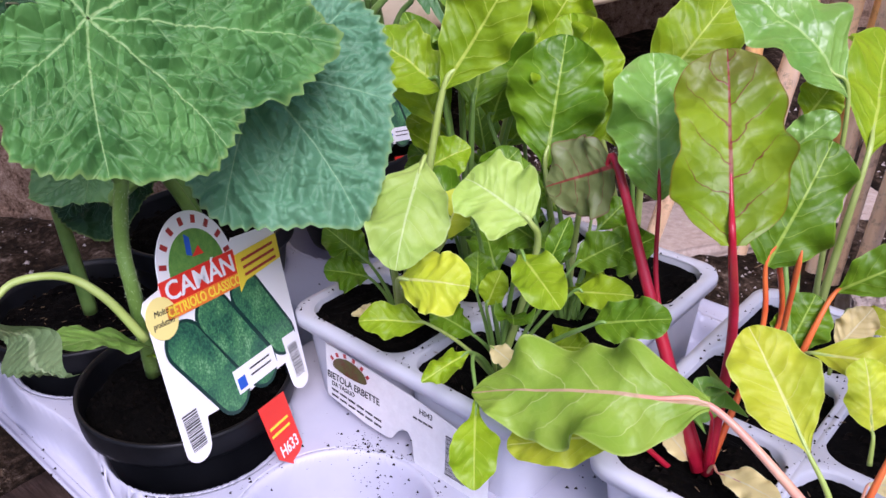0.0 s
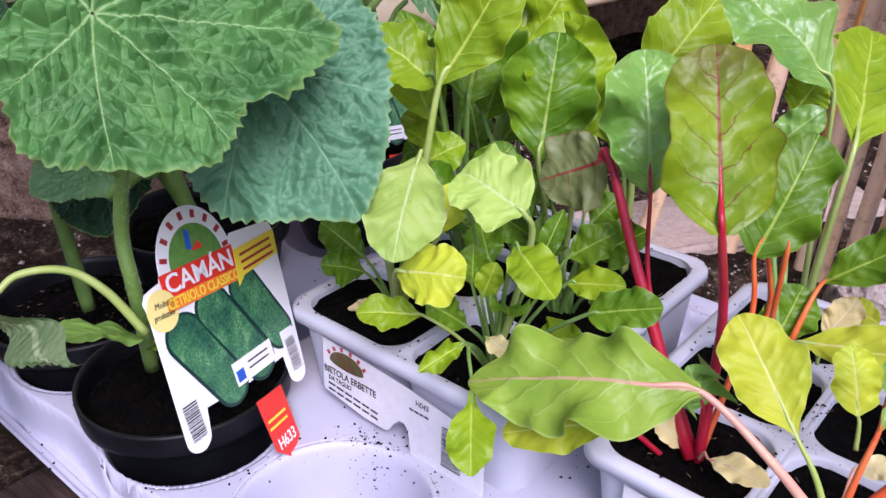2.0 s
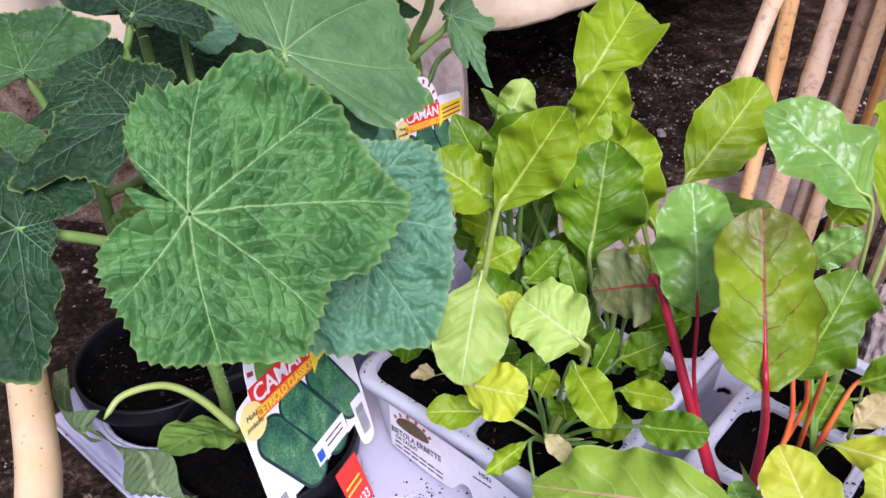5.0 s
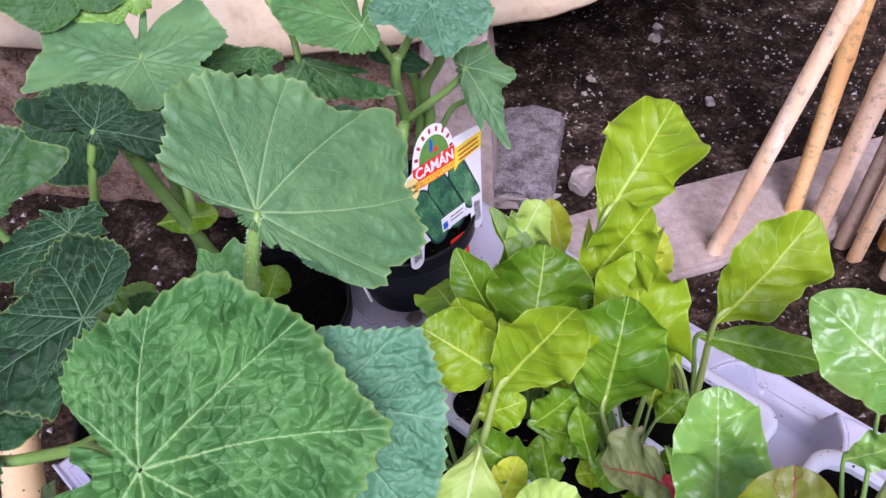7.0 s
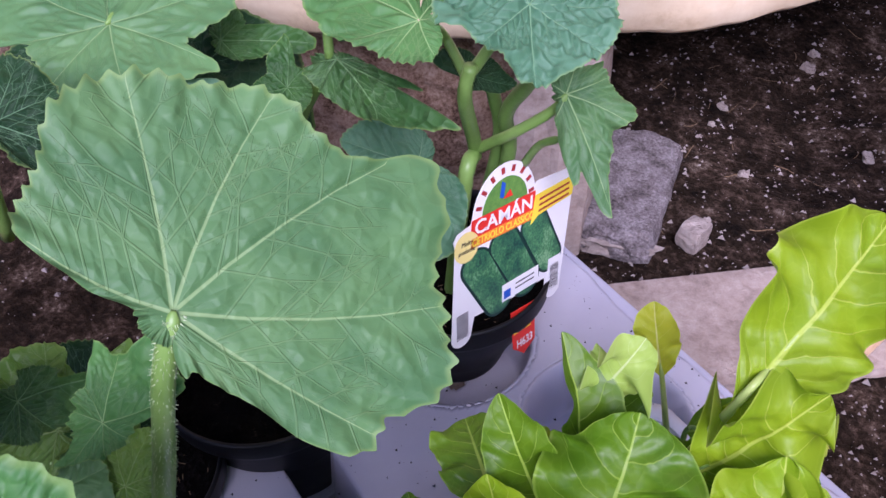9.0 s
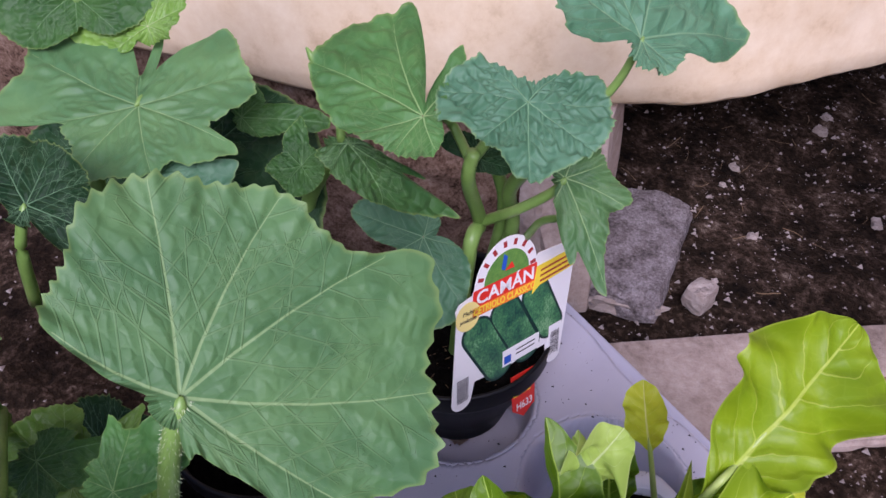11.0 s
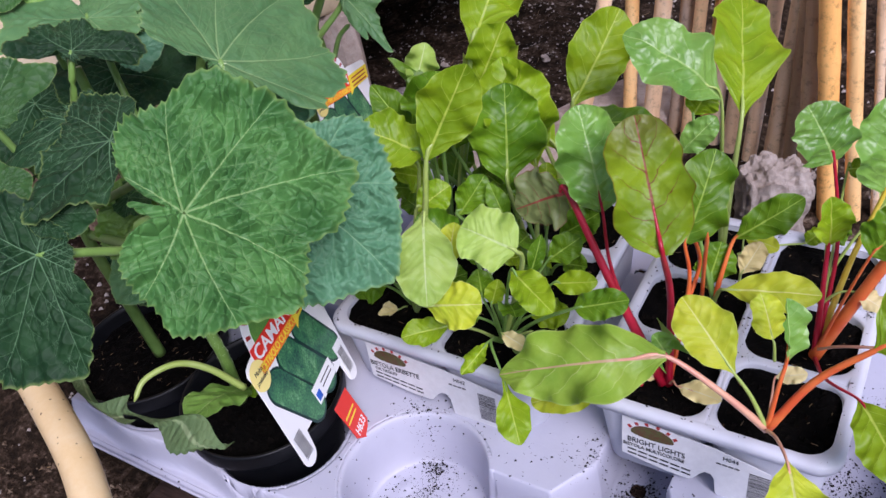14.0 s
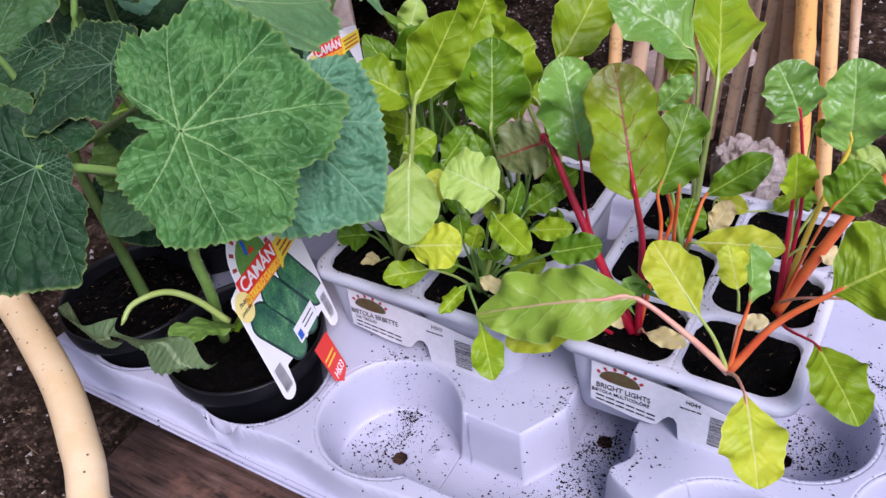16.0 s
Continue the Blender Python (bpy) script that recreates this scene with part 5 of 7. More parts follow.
def leaf_on_stalk(plant, root, base, tip, nrm, width, mat, stalk, r=0.0016, mid=None, **kw):
    """A petiole from the root to the blade, running on as its midrib, and the blade."""
    b, t = Vector(base), Vector(tip)
    bend = kw.get("bend", 0.06)
    L, ex, ey, ez = leaf_frame(base, tip, nrm)
    under = [tuple(np.array(base) + L * (f * ey + (bend * 4 * f * (1 - f) + 0.001) * ez) - ez * r * 0.5) for f in (0.2, 0.45)]
    pts = [root] + ([mid] if mid else [tuple(Vector(root).lerp(b, 0.5) + Vector((0, 0, 0.004)))]) + [base] + under
    tube("petiole", pts, r * 1.2, r * 0.16, stalk, plant, n=26, sides=8)
    return blade(plant, base, tip, nrm, width, mat, **kw)


def plant(name, at, label, category, group=""):
    return thing(name, at, label, category, group)


def face(a, b, c):
    """The upward normal of the plane through three places."""
    n = (Vector(b) - Vector(a)).cross(Vector(c) - Vector(a)).normalized()
    return tuple(n if n.z > 0 else -n)


# ---- cucumber plants ----
cuc_a = plant("cucumber_plant", (-0.1, -0.006, 0.075), "young cucumber plant with one broad puckered leaf in the labelled pot", "cucumber plant", "potted cucumbers")
tube("stem", [(-0.115, -0.015, 0.080), (-0.099, -0.023, 0.134), (-0.102, -0.022, 0.161), (-0.096, -0.019, 0.192), (-0.088, -0.017, 0.212)], 0.0036, 0.003, STEM_G, cuc_a, "thick hairy green stem", n=30, sides=10)
A_J = (-0.047, -0.042, 0.270)
tube("petiole", [(-0.096, -0.019, 0.192), (-0.095, -0.035, 0.222), (-0.076, -0.048, 0.259), (-0.055, -0.045, 0.269), A_J], 0.003, 0.002, STEM_G, cuc_a, n=20)
palmate_leaf(cuc_a, (-0.047, -0.042, 0.270), (-0.005, 0.029, 0.255), (0.70, -0.26, 0.67), (0.18, 0.17, 0.22, 0.26, 0.27, 0.10, 0.24, 0.39, 0.47, 0.53, 0.57, 0.59, 0.61, 0.62, 0.71, 0.79, 0.83, 0.81, 0.83, 0.85, 0.86, 0.86, 0.88, 0.93, 1.00, 0.93, 0.87, 0.82, 0.69, 0.71, 0.73, 0.77, 0.78, 0.73, 0.68, 0.66, 0.65, 0.65, 0.65, 0.64, 0.55, 0.51, 0.48, 0.46, 0.44, 0.41, 0.36, 0.30), CUC, seed=3, pucker=1.7, fine=3, label="broad puckered light green leaf", main=(0, 42, -40, 85, -78, 128, -128))
A2_J = (-0.045, 0.019, 0.237)
tube("petiole", [(-0.091, -0.016, 0.207), (-0.066, 0.007, 0.228), A2_J], 0.0026, 0.002, STEM_G, cuc_a, n=20)
palmate_leaf(cuc_a, (-0.045, 0.019, 0.237), (0.003, 0.026, 0.185), (0.66, -0.53, 0.53), (0.29, 0.32, 0.35, 0.38, 0.40, 0.43, 0.46, 0.49, 0.52, 0.54, 0.59, 0.67, 0.75, 0.76, 0.75, 0.75, 0.75, 0.76, 0.76, 0.78, 0.82, 0.85, 0.90, 0.95, 1.00, 0.93, 0.87, 0.85, 0.84, 0.83, 0.83, 0.80, 0.74, 0.68, 0.58, 0.49, 0.39, 0.37, 0.36, 0.36, 0.35, 0.34, 0.33, 0.32, 0.32, 0.31, 0.30, 0.29), CUC_BLUE, seed=5, droop=0.1, pucker=1.3, fine=2, label="bluish green hanging leaf")
CB = (-0.095, -0.019, 0.105)
blade(cuc_a, CB, (-0.082, -0.068, 0.138), (0.1, -0.2, 1), 0.029, CHARD_BLUE, OVAL, 0.08, 0.05, 0.02, seed=9, label="smooth oval seed leaf")
blade(cuc_a, CB, (-0.073, -0.018, 0.120), (0.1, -0.2, 1), 0.02, CHARD_MID, OVAL, 0.08, 0.05, 0.02, seed=10)
WJ = (-0.106, -0.079, 0.155)
tube("petiole", [(-0.082, -0.030, 0.123), (-0.092, -0.039, 0.145), (-0.101, -0.050, 0.157), (-0.107, -0.067, 0.160), WJ], 0.0022, 0.0014, STEM_Y, cuc_a, "arched pale stalk of a wilted leaf", n=30)
for spine, wide, lean, nw in (((WJ, (-0.125, -0.082, 0.150), (-0.155, -0.078, 0.138), (-0.183, -0.070, 0.126)), 0.021, 0.5, 3), ((WJ, (-0.095, -0.081, 0.153), (-0.075, -0.082, 0.153), (-0.056, -0.079, 0.152), (-0.038, -0.077, 0.148)), 0.017, -0.35, 7)):
    line = curve_points(spine, 60)
    verts, along, across = [], [], []
    for i, p in enumerate(line):
        f = i / 59
        w = wide * (0.35 + 0.65 * math.sin(math.pi * min(f * 0.75 + 0.22, 1)) + 0.09 * math.sin(i * 1.9) * f) * (1 - 0.5 * f ** 3)
        for k in range(17):
            c = k / 16
            drop = w * c
            roll = 0.006 * math.sin(c * 3.1 + nw * f) + 0.0011 * math.sin(nw * 2.3 * f + 5 * c)
            verts.append((p[0] + lean * drop * 0.3, p[1] - roll - 0.35 * drop, p[2] + 0.006 - drop * 0.92 + 0.0008 * math.sin(13 * f + 2 * c)))
            along.append(f), across.append(c * 1.9 - 0.95)
    sheet("leaf", verts, quads(60, 17), WILT, cuc_a, "limp folded grey green leaf", uv=np.c_[np.array(along) * 0.07, np.array(across) * 0.01] + nw, values={"main": np.array(across) * 9, "side": np.full(len(verts), 60.0), "rim": np.abs(across)})



def bristles(owner, pts, r0, r1, count, seed):
    """Short stiff hairs all round a stalk."""
    rng = np.random.default_rng(seed)
    line = curve_points(pts, 80)
    tan = np.gradient(line, axis=0)
    verts, faces = [], []
    for k in range(count):
        i = int(rng.integers(2, 78))
        t = tan[i] / np.linalg.norm(tan[i])
        d = rng.normal(size=3)
        d -= t * (d @ t)
        d /= np.linalg.norm(d)
        e = np.cross(t, d) * 0.0001
        p = line[i] + d * (r0 + (r1 - r0) * i / 79) * 0.9
        n0 = len(verts)
        verts += [p + e, p - e, p + t * 0.0003, p + d * rng.uniform(0.0006, 0.0013) - t * 0.0003]
        faces += [(n0, n0 + 1, n0 + 3), (n0 + 1, n0 + 2, n0 + 3), (n0 + 2, n0, n0 + 3)]
    ob = sheet("bristles", verts, faces, BRISTLE, owner, "fine pale bristles of the stalk", smooth=False)
    ob["kind"] = "stuff"


BRISTLE = material("pale_plant_hair", (0.5, 0.6, 0.36), 0.5)[0]
bristles(cuc_a, [(-0.115, -0.015, 0.080), (-0.099, -0.023, 0.134), (-0.102, -0.022, 0.161), (-0.096, -0.019, 0.192)], 0.0036, 0.0031, 420, 1)

cuc_k = plant("cucumber_plant", (-0.212, 0, 0.075), "cucumber plant with dark leaves at the tray's end", "cucumber plant", "potted cucumbers")
tube("stem", [(-0.21, 0.0, 0.07), (-0.208, -0.004, 0.13), (-0.2, -0.01, 0.19), (-0.195, -0.006, 0.25)], 0.0042, 0.003, STEM_DARK, cuc_k, n=30, sides=10)
K_J = (-0.106, -0.082, 0.262)
tube("petiole", [(-0.2, -0.008, 0.19), (-0.107, -0.037, 0.229), (-0.094, -0.066, 0.254), K_J], 0.0028, 0.002, STEM_G, cuc_k, n=20)
palmate_leaf(cuc_k, (-0.106, -0.082, 0.262), (-0.072, -0.109, 0.222), (0.25, -0.68, 0.68), (0.53, 0.46, 0.39, 0.32, 0.28, 0.28, 0.29, 0.29, 0.29, 0.30, 0.30, 0.31, 0.31, 0.31, 0.32, 0.32, 0.33, 0.34, 0.35, 0.56, 0.62, 0.68, 0.78, 0.89, 1.00, 0.99, 0.98, 0.99, 1.03, 1.06, 1.04, 1.03, 0.99, 0.94, 0.88, 0.82, 0.80, 0.78, 0.75, 0.73, 0.71, 0.69, 0.68, 0.67, 0.65, 0.64, 0.62, 0.57), CUC_DARK_SHADED, seed=21, droop=0.1)
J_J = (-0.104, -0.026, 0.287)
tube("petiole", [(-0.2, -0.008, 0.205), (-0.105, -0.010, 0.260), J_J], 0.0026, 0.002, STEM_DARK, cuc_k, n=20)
palmate_leaf(cuc_k, (-0.103, -0.025, 0.287), (-0.110, -0.078, 0.278), (0.22, -0.18, 0.96), (0.27, 0.18, 0.14, 0.11, 0.10, 0.10, 0.11, 0.14, 0.17, 0.20, 0.22, 0.24, 0.26, 0.28, 0.30, 0.32, 0.39, 0.45, 0.66, 0.67, 0.68, 0.71, 0.85, 0.94, 1.00, 0.91, 0.80, 0.71, 0.63, 0.59, 0.56, 0.52, 0.49, 0.49, 0.52, 0.56, 0.59, 0.63, 0.67, 0.66, 0.65, 0.63, 0.61, 0.58, 0.55, 0.51, 0.45, 0.39), CUC_DARK_SHADED, seed=22, droop=0.1)
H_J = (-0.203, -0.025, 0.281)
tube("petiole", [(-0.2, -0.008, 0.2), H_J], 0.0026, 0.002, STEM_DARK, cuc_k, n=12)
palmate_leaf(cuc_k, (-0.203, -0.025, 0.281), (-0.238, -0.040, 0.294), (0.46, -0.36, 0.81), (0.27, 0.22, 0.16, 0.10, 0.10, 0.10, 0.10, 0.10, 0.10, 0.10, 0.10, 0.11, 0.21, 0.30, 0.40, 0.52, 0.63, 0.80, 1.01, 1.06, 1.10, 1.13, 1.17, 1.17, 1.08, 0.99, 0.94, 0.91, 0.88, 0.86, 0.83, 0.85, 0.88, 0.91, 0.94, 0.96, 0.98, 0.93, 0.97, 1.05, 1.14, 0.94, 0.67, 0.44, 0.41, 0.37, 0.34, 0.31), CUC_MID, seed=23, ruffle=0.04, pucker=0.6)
palmate_leaf(cuc_k, (-0.166, -0.004, 0.275), (-0.209, -0.048, 0.256), (0.10, -0.47, 0.88), (0.30, 0.29, 0.27, 0.25, 0.23, 0.22, 0.20, 0.18, 0.16, 0.14, 0.13, 0.11, 0.10, 0.12, 0.20, 0.27, 0.35, 0.43, 0.51, 0.58, 0.47, 0.61, 0.78, 0.92, 1.01, 0.60, 0.49, 0.39, 0.28, 0.26, 0.25, 0.24, 0.22, 0.21, 0.20, 0.18, 0.17, 0.16, 0.14, 0.16, 0.18, 0.20, 0.23, 0.25, 0.27, 0.30, 0.32, 0.31), CUC_DARK_SHADED, seed=24, ruffle=0.05)
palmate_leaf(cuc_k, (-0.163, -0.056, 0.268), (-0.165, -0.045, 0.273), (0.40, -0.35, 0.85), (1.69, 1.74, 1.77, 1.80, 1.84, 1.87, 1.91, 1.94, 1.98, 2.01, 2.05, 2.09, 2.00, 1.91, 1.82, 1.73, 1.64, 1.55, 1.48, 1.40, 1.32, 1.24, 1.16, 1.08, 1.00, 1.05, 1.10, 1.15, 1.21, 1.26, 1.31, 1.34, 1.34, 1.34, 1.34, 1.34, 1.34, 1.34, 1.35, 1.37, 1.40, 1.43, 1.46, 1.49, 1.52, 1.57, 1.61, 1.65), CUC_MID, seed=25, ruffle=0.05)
palmate_leaf(cuc_k, (-0.106, -0.069, 0.274), (-0.093, -0.058, 0.272), (0.40, -0.35, 0.85), (0.44, 0.44, 0.44, 0.45, 0.45, 0.45, 0.45, 0.45, 0.46, 0.46, 0.46, 0.46, 0.46, 0.47, 0.47, 0.55, 0.62, 0.70, 0.77, 0.85, 0.92, 1.00, 1.08, 1.16, 1.25, 1.28, 1.23, 1.19, 1.13, 1.05, 0.96, 0.88, 0.80, 0.72, 0.64, 0.62, 0.61, 0.59, 0.57, 0.55, 0.54, 0.52, 0.50, 0.49, 0.47, 0.45, 0.44, 0.44), CUC_DARK_SHADED, seed=26, ruffle=0.05)

cuc_b = plant("cucumber_plant", (-0.234, 0.098, 0.075), "cucumber plant with a large pale flat leaf", "cucumber plant", "potted cucumbers")
tube("stem", [(-0.23, 0.095, 0.07), (-0.241, 0.062, 0.221), (-0.238, 0.057, 0.245), (-0.240, 0.058, 0.263)], 0.0045, 0.003, STEM_DARK, cuc_b, n=30, sides=10)
B_J = (-0.095, 0.048, 0.292)
tube("petiole", [(-0.104, 0.023, 0.202), (-0.099, 0.031, 0.236), (-0.095, 0.040, 0.273), B_J], 0.0036, 0.0027, STEM_G, cuc_b, "thick bristly green leaf stalk", n=24, sides=10)
bristles(cuc_b, [(-0.104, 0.023, 0.202), (-0.099, 0.031, 0.236), (-0.095, 0.040, 0.273), B_J], 0.0036, 0.0027, 620, 2)
tube("petiole", [(-0.222, 0.09, 0.08), (-0.215, 0.06, 0.14), (-0.133, -0.007, 0.168), (-0.104, 0.023, 0.202)], 0.004, 0.0034, STEM_G, cuc_b, n=16, sides=10)
palmate_leaf(cuc_b, (-0.152, 0.006, 0.205), (-0.156, 0.038, 0.226), (0.30, -0.51, 0.81), (0.56, 0.60, 0.75, 0.83, 0.82, 0.82, 0.81, 0.81, 0.80, 0.80, 0.79, 0.79, 0.78, 0.78, 0.77, 0.77, 0.76, 0.76, 0.75, 0.70, 0.63, 0.56, 0.49, 0.53, 1.00, 0.91, 0.82, 0.72, 0.61, 0.46, 0.31, 0.15, 0.10, 0.11, 0.14, 0.17, 0.20, 0.23, 0.26, 0.29, 0.32, 0.35, 0.38, 0.41, 0.44, 0.47, 0.50, 0.53), CUC_YOUNG, seed=61, ruffle=0.05, fold=0.2)
palmate_leaf(cuc_b, (-0.148, -0.008, 0.180), (-0.168, -0.008, 0.190), (0.41, -0.41, 0.82), (0.95, 0.94, 0.93, 0.91, 0.90, 0.89, 0.87, 0.86, 0.90, 1.00, 1.09, 1.19, 1.28, 1.36, 1.32, 1.29, 1.26, 1.23, 1.19, 1.16, 1.13, 1.10, 1.06, 1.03, 1.00, 1.01, 1.02, 1.03, 1.03, 1.04, 1.05, 1.06, 1.07, 1.07, 1.07, 1.07, 1.07, 1.08, 1.08, 1.08, 1.08, 1.08, 1.06, 1.04, 1.02, 1.00, 0.98, 0.96), CUC_PALE, seed=62, ruffle=0.05)
palmate_leaf(cuc_b, (-0.135, 0.016, 0.182), (-0.143, 0.032, 0.194), (0.41, -0.41, 0.82), (0.69, 0.67, 0.64, 0.61, 0.58, 0.56, 0.53, 0.50, 0.47, 0.45, 0.42, 0.39, 0.37, 0.43, 0.48, 0.53, 0.58, 0.63, 0.69, 0.74, 0.79, 0.84, 0.90, 0.95, 1.00, 0.93, 0.86, 0.80, 0.73, 0.66, 0.59, 0.53, 0.47, 0.49, 0.50, 0.52, 0.54, 0.56, 0.58, 0.60, 0.62, 0.63, 0.65, 0.67, 0.69, 0.71, 0.73, 0.72), CUC_YOUNG, seed=63, ruffle=0.04)
palmate_leaf(cuc_b, (-0.095, 0.048, 0.292), (-0.109, 0.129, 0.288), (0.67, 0.16, 0.73), (0.10, 0.10, 0.10, 0.10, 0.11, 0.11, 0.20, 0.31, 0.47, 0.50, 0.52, 0.56, 0.65, 0.69, 0.71, 0.72, 0.72, 0.71, 0.73, 0.76, 0.76, 0.73, 0.74, 0.79, 1.00, 0.98, 0.95, 0.87, 0.88, 0.89, 0.92, 0.86, 0.74, 0.74, 0.62, 0.36, 0.27, 0.21, 0.18, 0.19, 0.10, 0.10, 0.10, 0.10, 0.10, 0.10, 0.10, 0.10), CUC_PALE, seed=31, pucker=0.24, ruffle=0.012, droop=0.0, slope=0.0, fine=2, label="large pale green flat leaf", main=(0, 30, -33, 65, -72, 118, -118))
D_J = (-0.242, 0.081, 0.285)
tube("petiole", [(-0.22, 0.07, 0.2), (-0.245, 0.085, 0.25), (-0.255, 0.095, 0.28), D_J], 0.0026, 0.002, STEM_G, cuc_b, n=16)
palmate_leaf(cuc_b, (-0.242, 0.082, 0.285), (-0.223, 0.048, 0.277), (0.25, -0.10, 0.96), (0.97, 1.23, 1.22, 1.16, 1.11, 1.12, 1.12, 1.13, 1.03, 0.89, 0.75, 0.79, 1.16, 1.07, 0.97, 0.88, 0.79, 0.82, 0.84, 0.86, 0.88, 0.89, 0.90, 0.94, 1.00, 0.89, 0.77, 0.72, 0.73, 0.74, 0.75, 1.45, 1.44, 1.41, 1.33, 1.29, 1.39, 1.49, 1.52, 1.41, 1.31, 1.22, 1.12, 0.45, 0.40, 0.97, 0.46, 0.72), CUC_PALE, seed=32, pucker=0.6)
F_J = (-0.194, 0.032, 0.294)
tube("petiole", [(-0.210, 0.020, 0.240), (-0.196, 0.025, 0.276), F_J], 0.0024, 0.0018, STEM_G, cuc_b, n=12)
palmate_leaf(cuc_b, (-0.194, 0.032, 0.294), (-0.163, 0.055, 0.291), (0.32, -0.32, 0.89), (0.80, 1.02, 1.00, 0.87, 0.75, 0.72, 0.70, 0.67, 0.65, 0.62, 0.60, 0.58, 0.57, 0.56, 0.55, 0.55, 0.54, 0.54, 0.53, 0.53, 0.55, 0.78, 0.90, 0.97, 1.03, 0.95, 0.88, 0.81, 0.45, 0.21, 0.20, 0.20, 0.20, 0.20, 0.19, 0.19, 0.19, 0.19, 0.18, 0.18, 0.18, 0.18, 0.17, 0.17, 0.17, 0.16, 0.29, 0.56), CUC_DARK_SHADED, seed=33, ruffle=0.06, droop=0.2)
palmate_leaf(cuc_b, (-0.217, 0.074, 0.268), (-0.197, 0.078, 0.257), (0.49, -0.25, 0.84), (0.57, 0.61, 0.65, 0.69, 0.73, 0.76, 0.80, 0.88, 0.96, 1.04, 1.13, 1.20, 1.02, 0.83, 0.79, 1.40, 1.35, 1.30, 1.26, 1.21, 1.16, 1.11, 1.06, 1.01, 0.97, 0.91, 0.81, 0.72, 0.61, 0.50, 0.39, 0.28, 0.17, 0.16, 0.19, 0.22, 0.24, 0.27, 0.30, 0.32, 0.35, 0.38, 0.40, 0.43, 0.46, 0.48, 0.51, 0.54), CUC_BLUE, seed=36, ruffle=0.04)
palmate_leaf(cuc_b, (-0.108, 0.086, 0.250), (-0.084, 0.085, 0.235), (0.50, -0.10, 0.86), (0.38, 0.38, 0.39, 0.39, 0.40, 0.40, 0.40, 0.41, 0.41, 0.42, 0.42, 0.42, 0.43, 0.43, 0.44, 0.48, 0.53, 0.57, 0.62, 0.67, 0.72, 0.79, 0.86, 0.94, 1.01, 0.99, 0.96, 0.94, 0.91, 0.88, 0.85, 0.83, 0.81, 0.78, 0.76, 0.76, 0.77, 0.78, 0.79, 0.80, 0.81, 0.81, 0.71, 0.59, 0.47, 0.37, 0.37, 0.38), CUC_BLUE, seed=34, ruffle=0.04)
palmate_leaf(cuc_b, (-0.107, 0.022, 0.253), (-0.097, 0.042, 0.262), (0.26, -0.51, 0.82), (0.37, 0.37, 0.38, 0.38, 0.39, 0.39, 0.40, 0.40, 0.41, 0.41, 0.42, 0.42, 0.42, 0.62, 0.86, 0.87, 0.82, 0.77, 0.84, 1.13, 1.11, 1.10, 1.08, 1.07, 1.05, 0.87, 0.65, 0.44, 0.43, 0.42, 0.42, 0.42, 0.42, 0.41, 0.41, 0.41, 0.41, 0.40, 0.40, 0.40, 0.40, 0.44, 0.50, 0.56, 0.63, 0.69, 0.49, 0.36), CUC, seed=35, ruffle=0.05, fold=0.3)
palmate_leaf(cuc_b, (-0.155, 0.001, 0.223), (-0.143, 0.028, 0.231), (0.30, -0.41, 0.86), (0.36, 0.34, 0.32, 0.30, 0.28, 0.26, 0.24, 0.22, 0.20, 0.17, 0.19, 0.22, 0.25, 0.28, 0.30, 0.33, 0.36, 0.39, 0.42, 0.45, 0.48, 0.51, 0.54, 0.56, 0.99, 1.12, 1.03, 0.94, 0.82, 0.70, 0.59, 0.54, 0.52, 0.51, 0.49, 0.48, 0.47, 0.45, 0.44, 0.43, 0.42, 0.41, 0.41, 0.40, 0.40, 0.39, 0.38, 0.38), CUC_MID, seed=37, ruffle=0.05)
blade(cuc_b, (-0.250, 0.058, 0.182), (-0.229, 0.087, 0.182), (0.4, -0.3, 0.8), 0.018, CHARD_MID, OVAL, 0.05, seed=38, label="smooth oval seed leaf")
blade(cuc_b, (-0.163, 0.069, 0.169), (-0.167, 0.084, 0.183), (0.6, -0.3, 0.6), 0.018, CHARD_MID, OVAL, 0.05, seed=39)

cuc_c = plant("cucumber_plant", (-0.208, 0.202, 0.1), "branching cucumber plant in the pot by the wall", "cucumber plant", "potted cucumbers")
FORK = (-0.195, 0.209, 0.194)
tube("stem", [(-0.2, 0.195, 0.09), (-0.186, 0.197, 0.190), FORK, (-0.173, 0.188, 0.244), (-0.169, 0.188, 0.262)], 0.0042, 0.0028, STEM_G, cuc_c, n=30, sides=10)
tube("stem", [(-0.205, 0.207, 0.09), (-0.188, 0.222, 0.183), (-0.183, 0.217, 0.218), (-0.166, 0.215, 0.245), (-0.157, 0.210, 0.263)], 0.0038, 0.003, STEM_DARK, cuc_c, n=24, sides=10)
tube("stem", [(-0.21, 0.21, 0.09), (-0.195, 0.222, 0.188), (-0.193, 0.217, 0.227)], 0.0036, 0.003, STEM_DARK, cuc_c, n=24, sides=10)
tube("petiole", [FORK, (-0.170, 0.212, 0.219), (-0.159, 0.222, 0.232), (-0.155, 0.225, 0.241)], 0.0027, 0.002, STEM_G, cuc_c, n=16)
tube("petiole", [(-0.178, 0.224, 0.189), (-0.167, 0.223, 0.208), (-0.155, 0.224, 0.219)], 0.002, 0.0018, STEM_DARK, cuc_c, n=10)
tube("petiole", [(-0.174, 0.190, 0.253), (-0.163, 0.199, 0.277), (-0.147, 0.198, 0.295)], 0.0024, 0.0018, STEM_G, cuc_c, n=16)
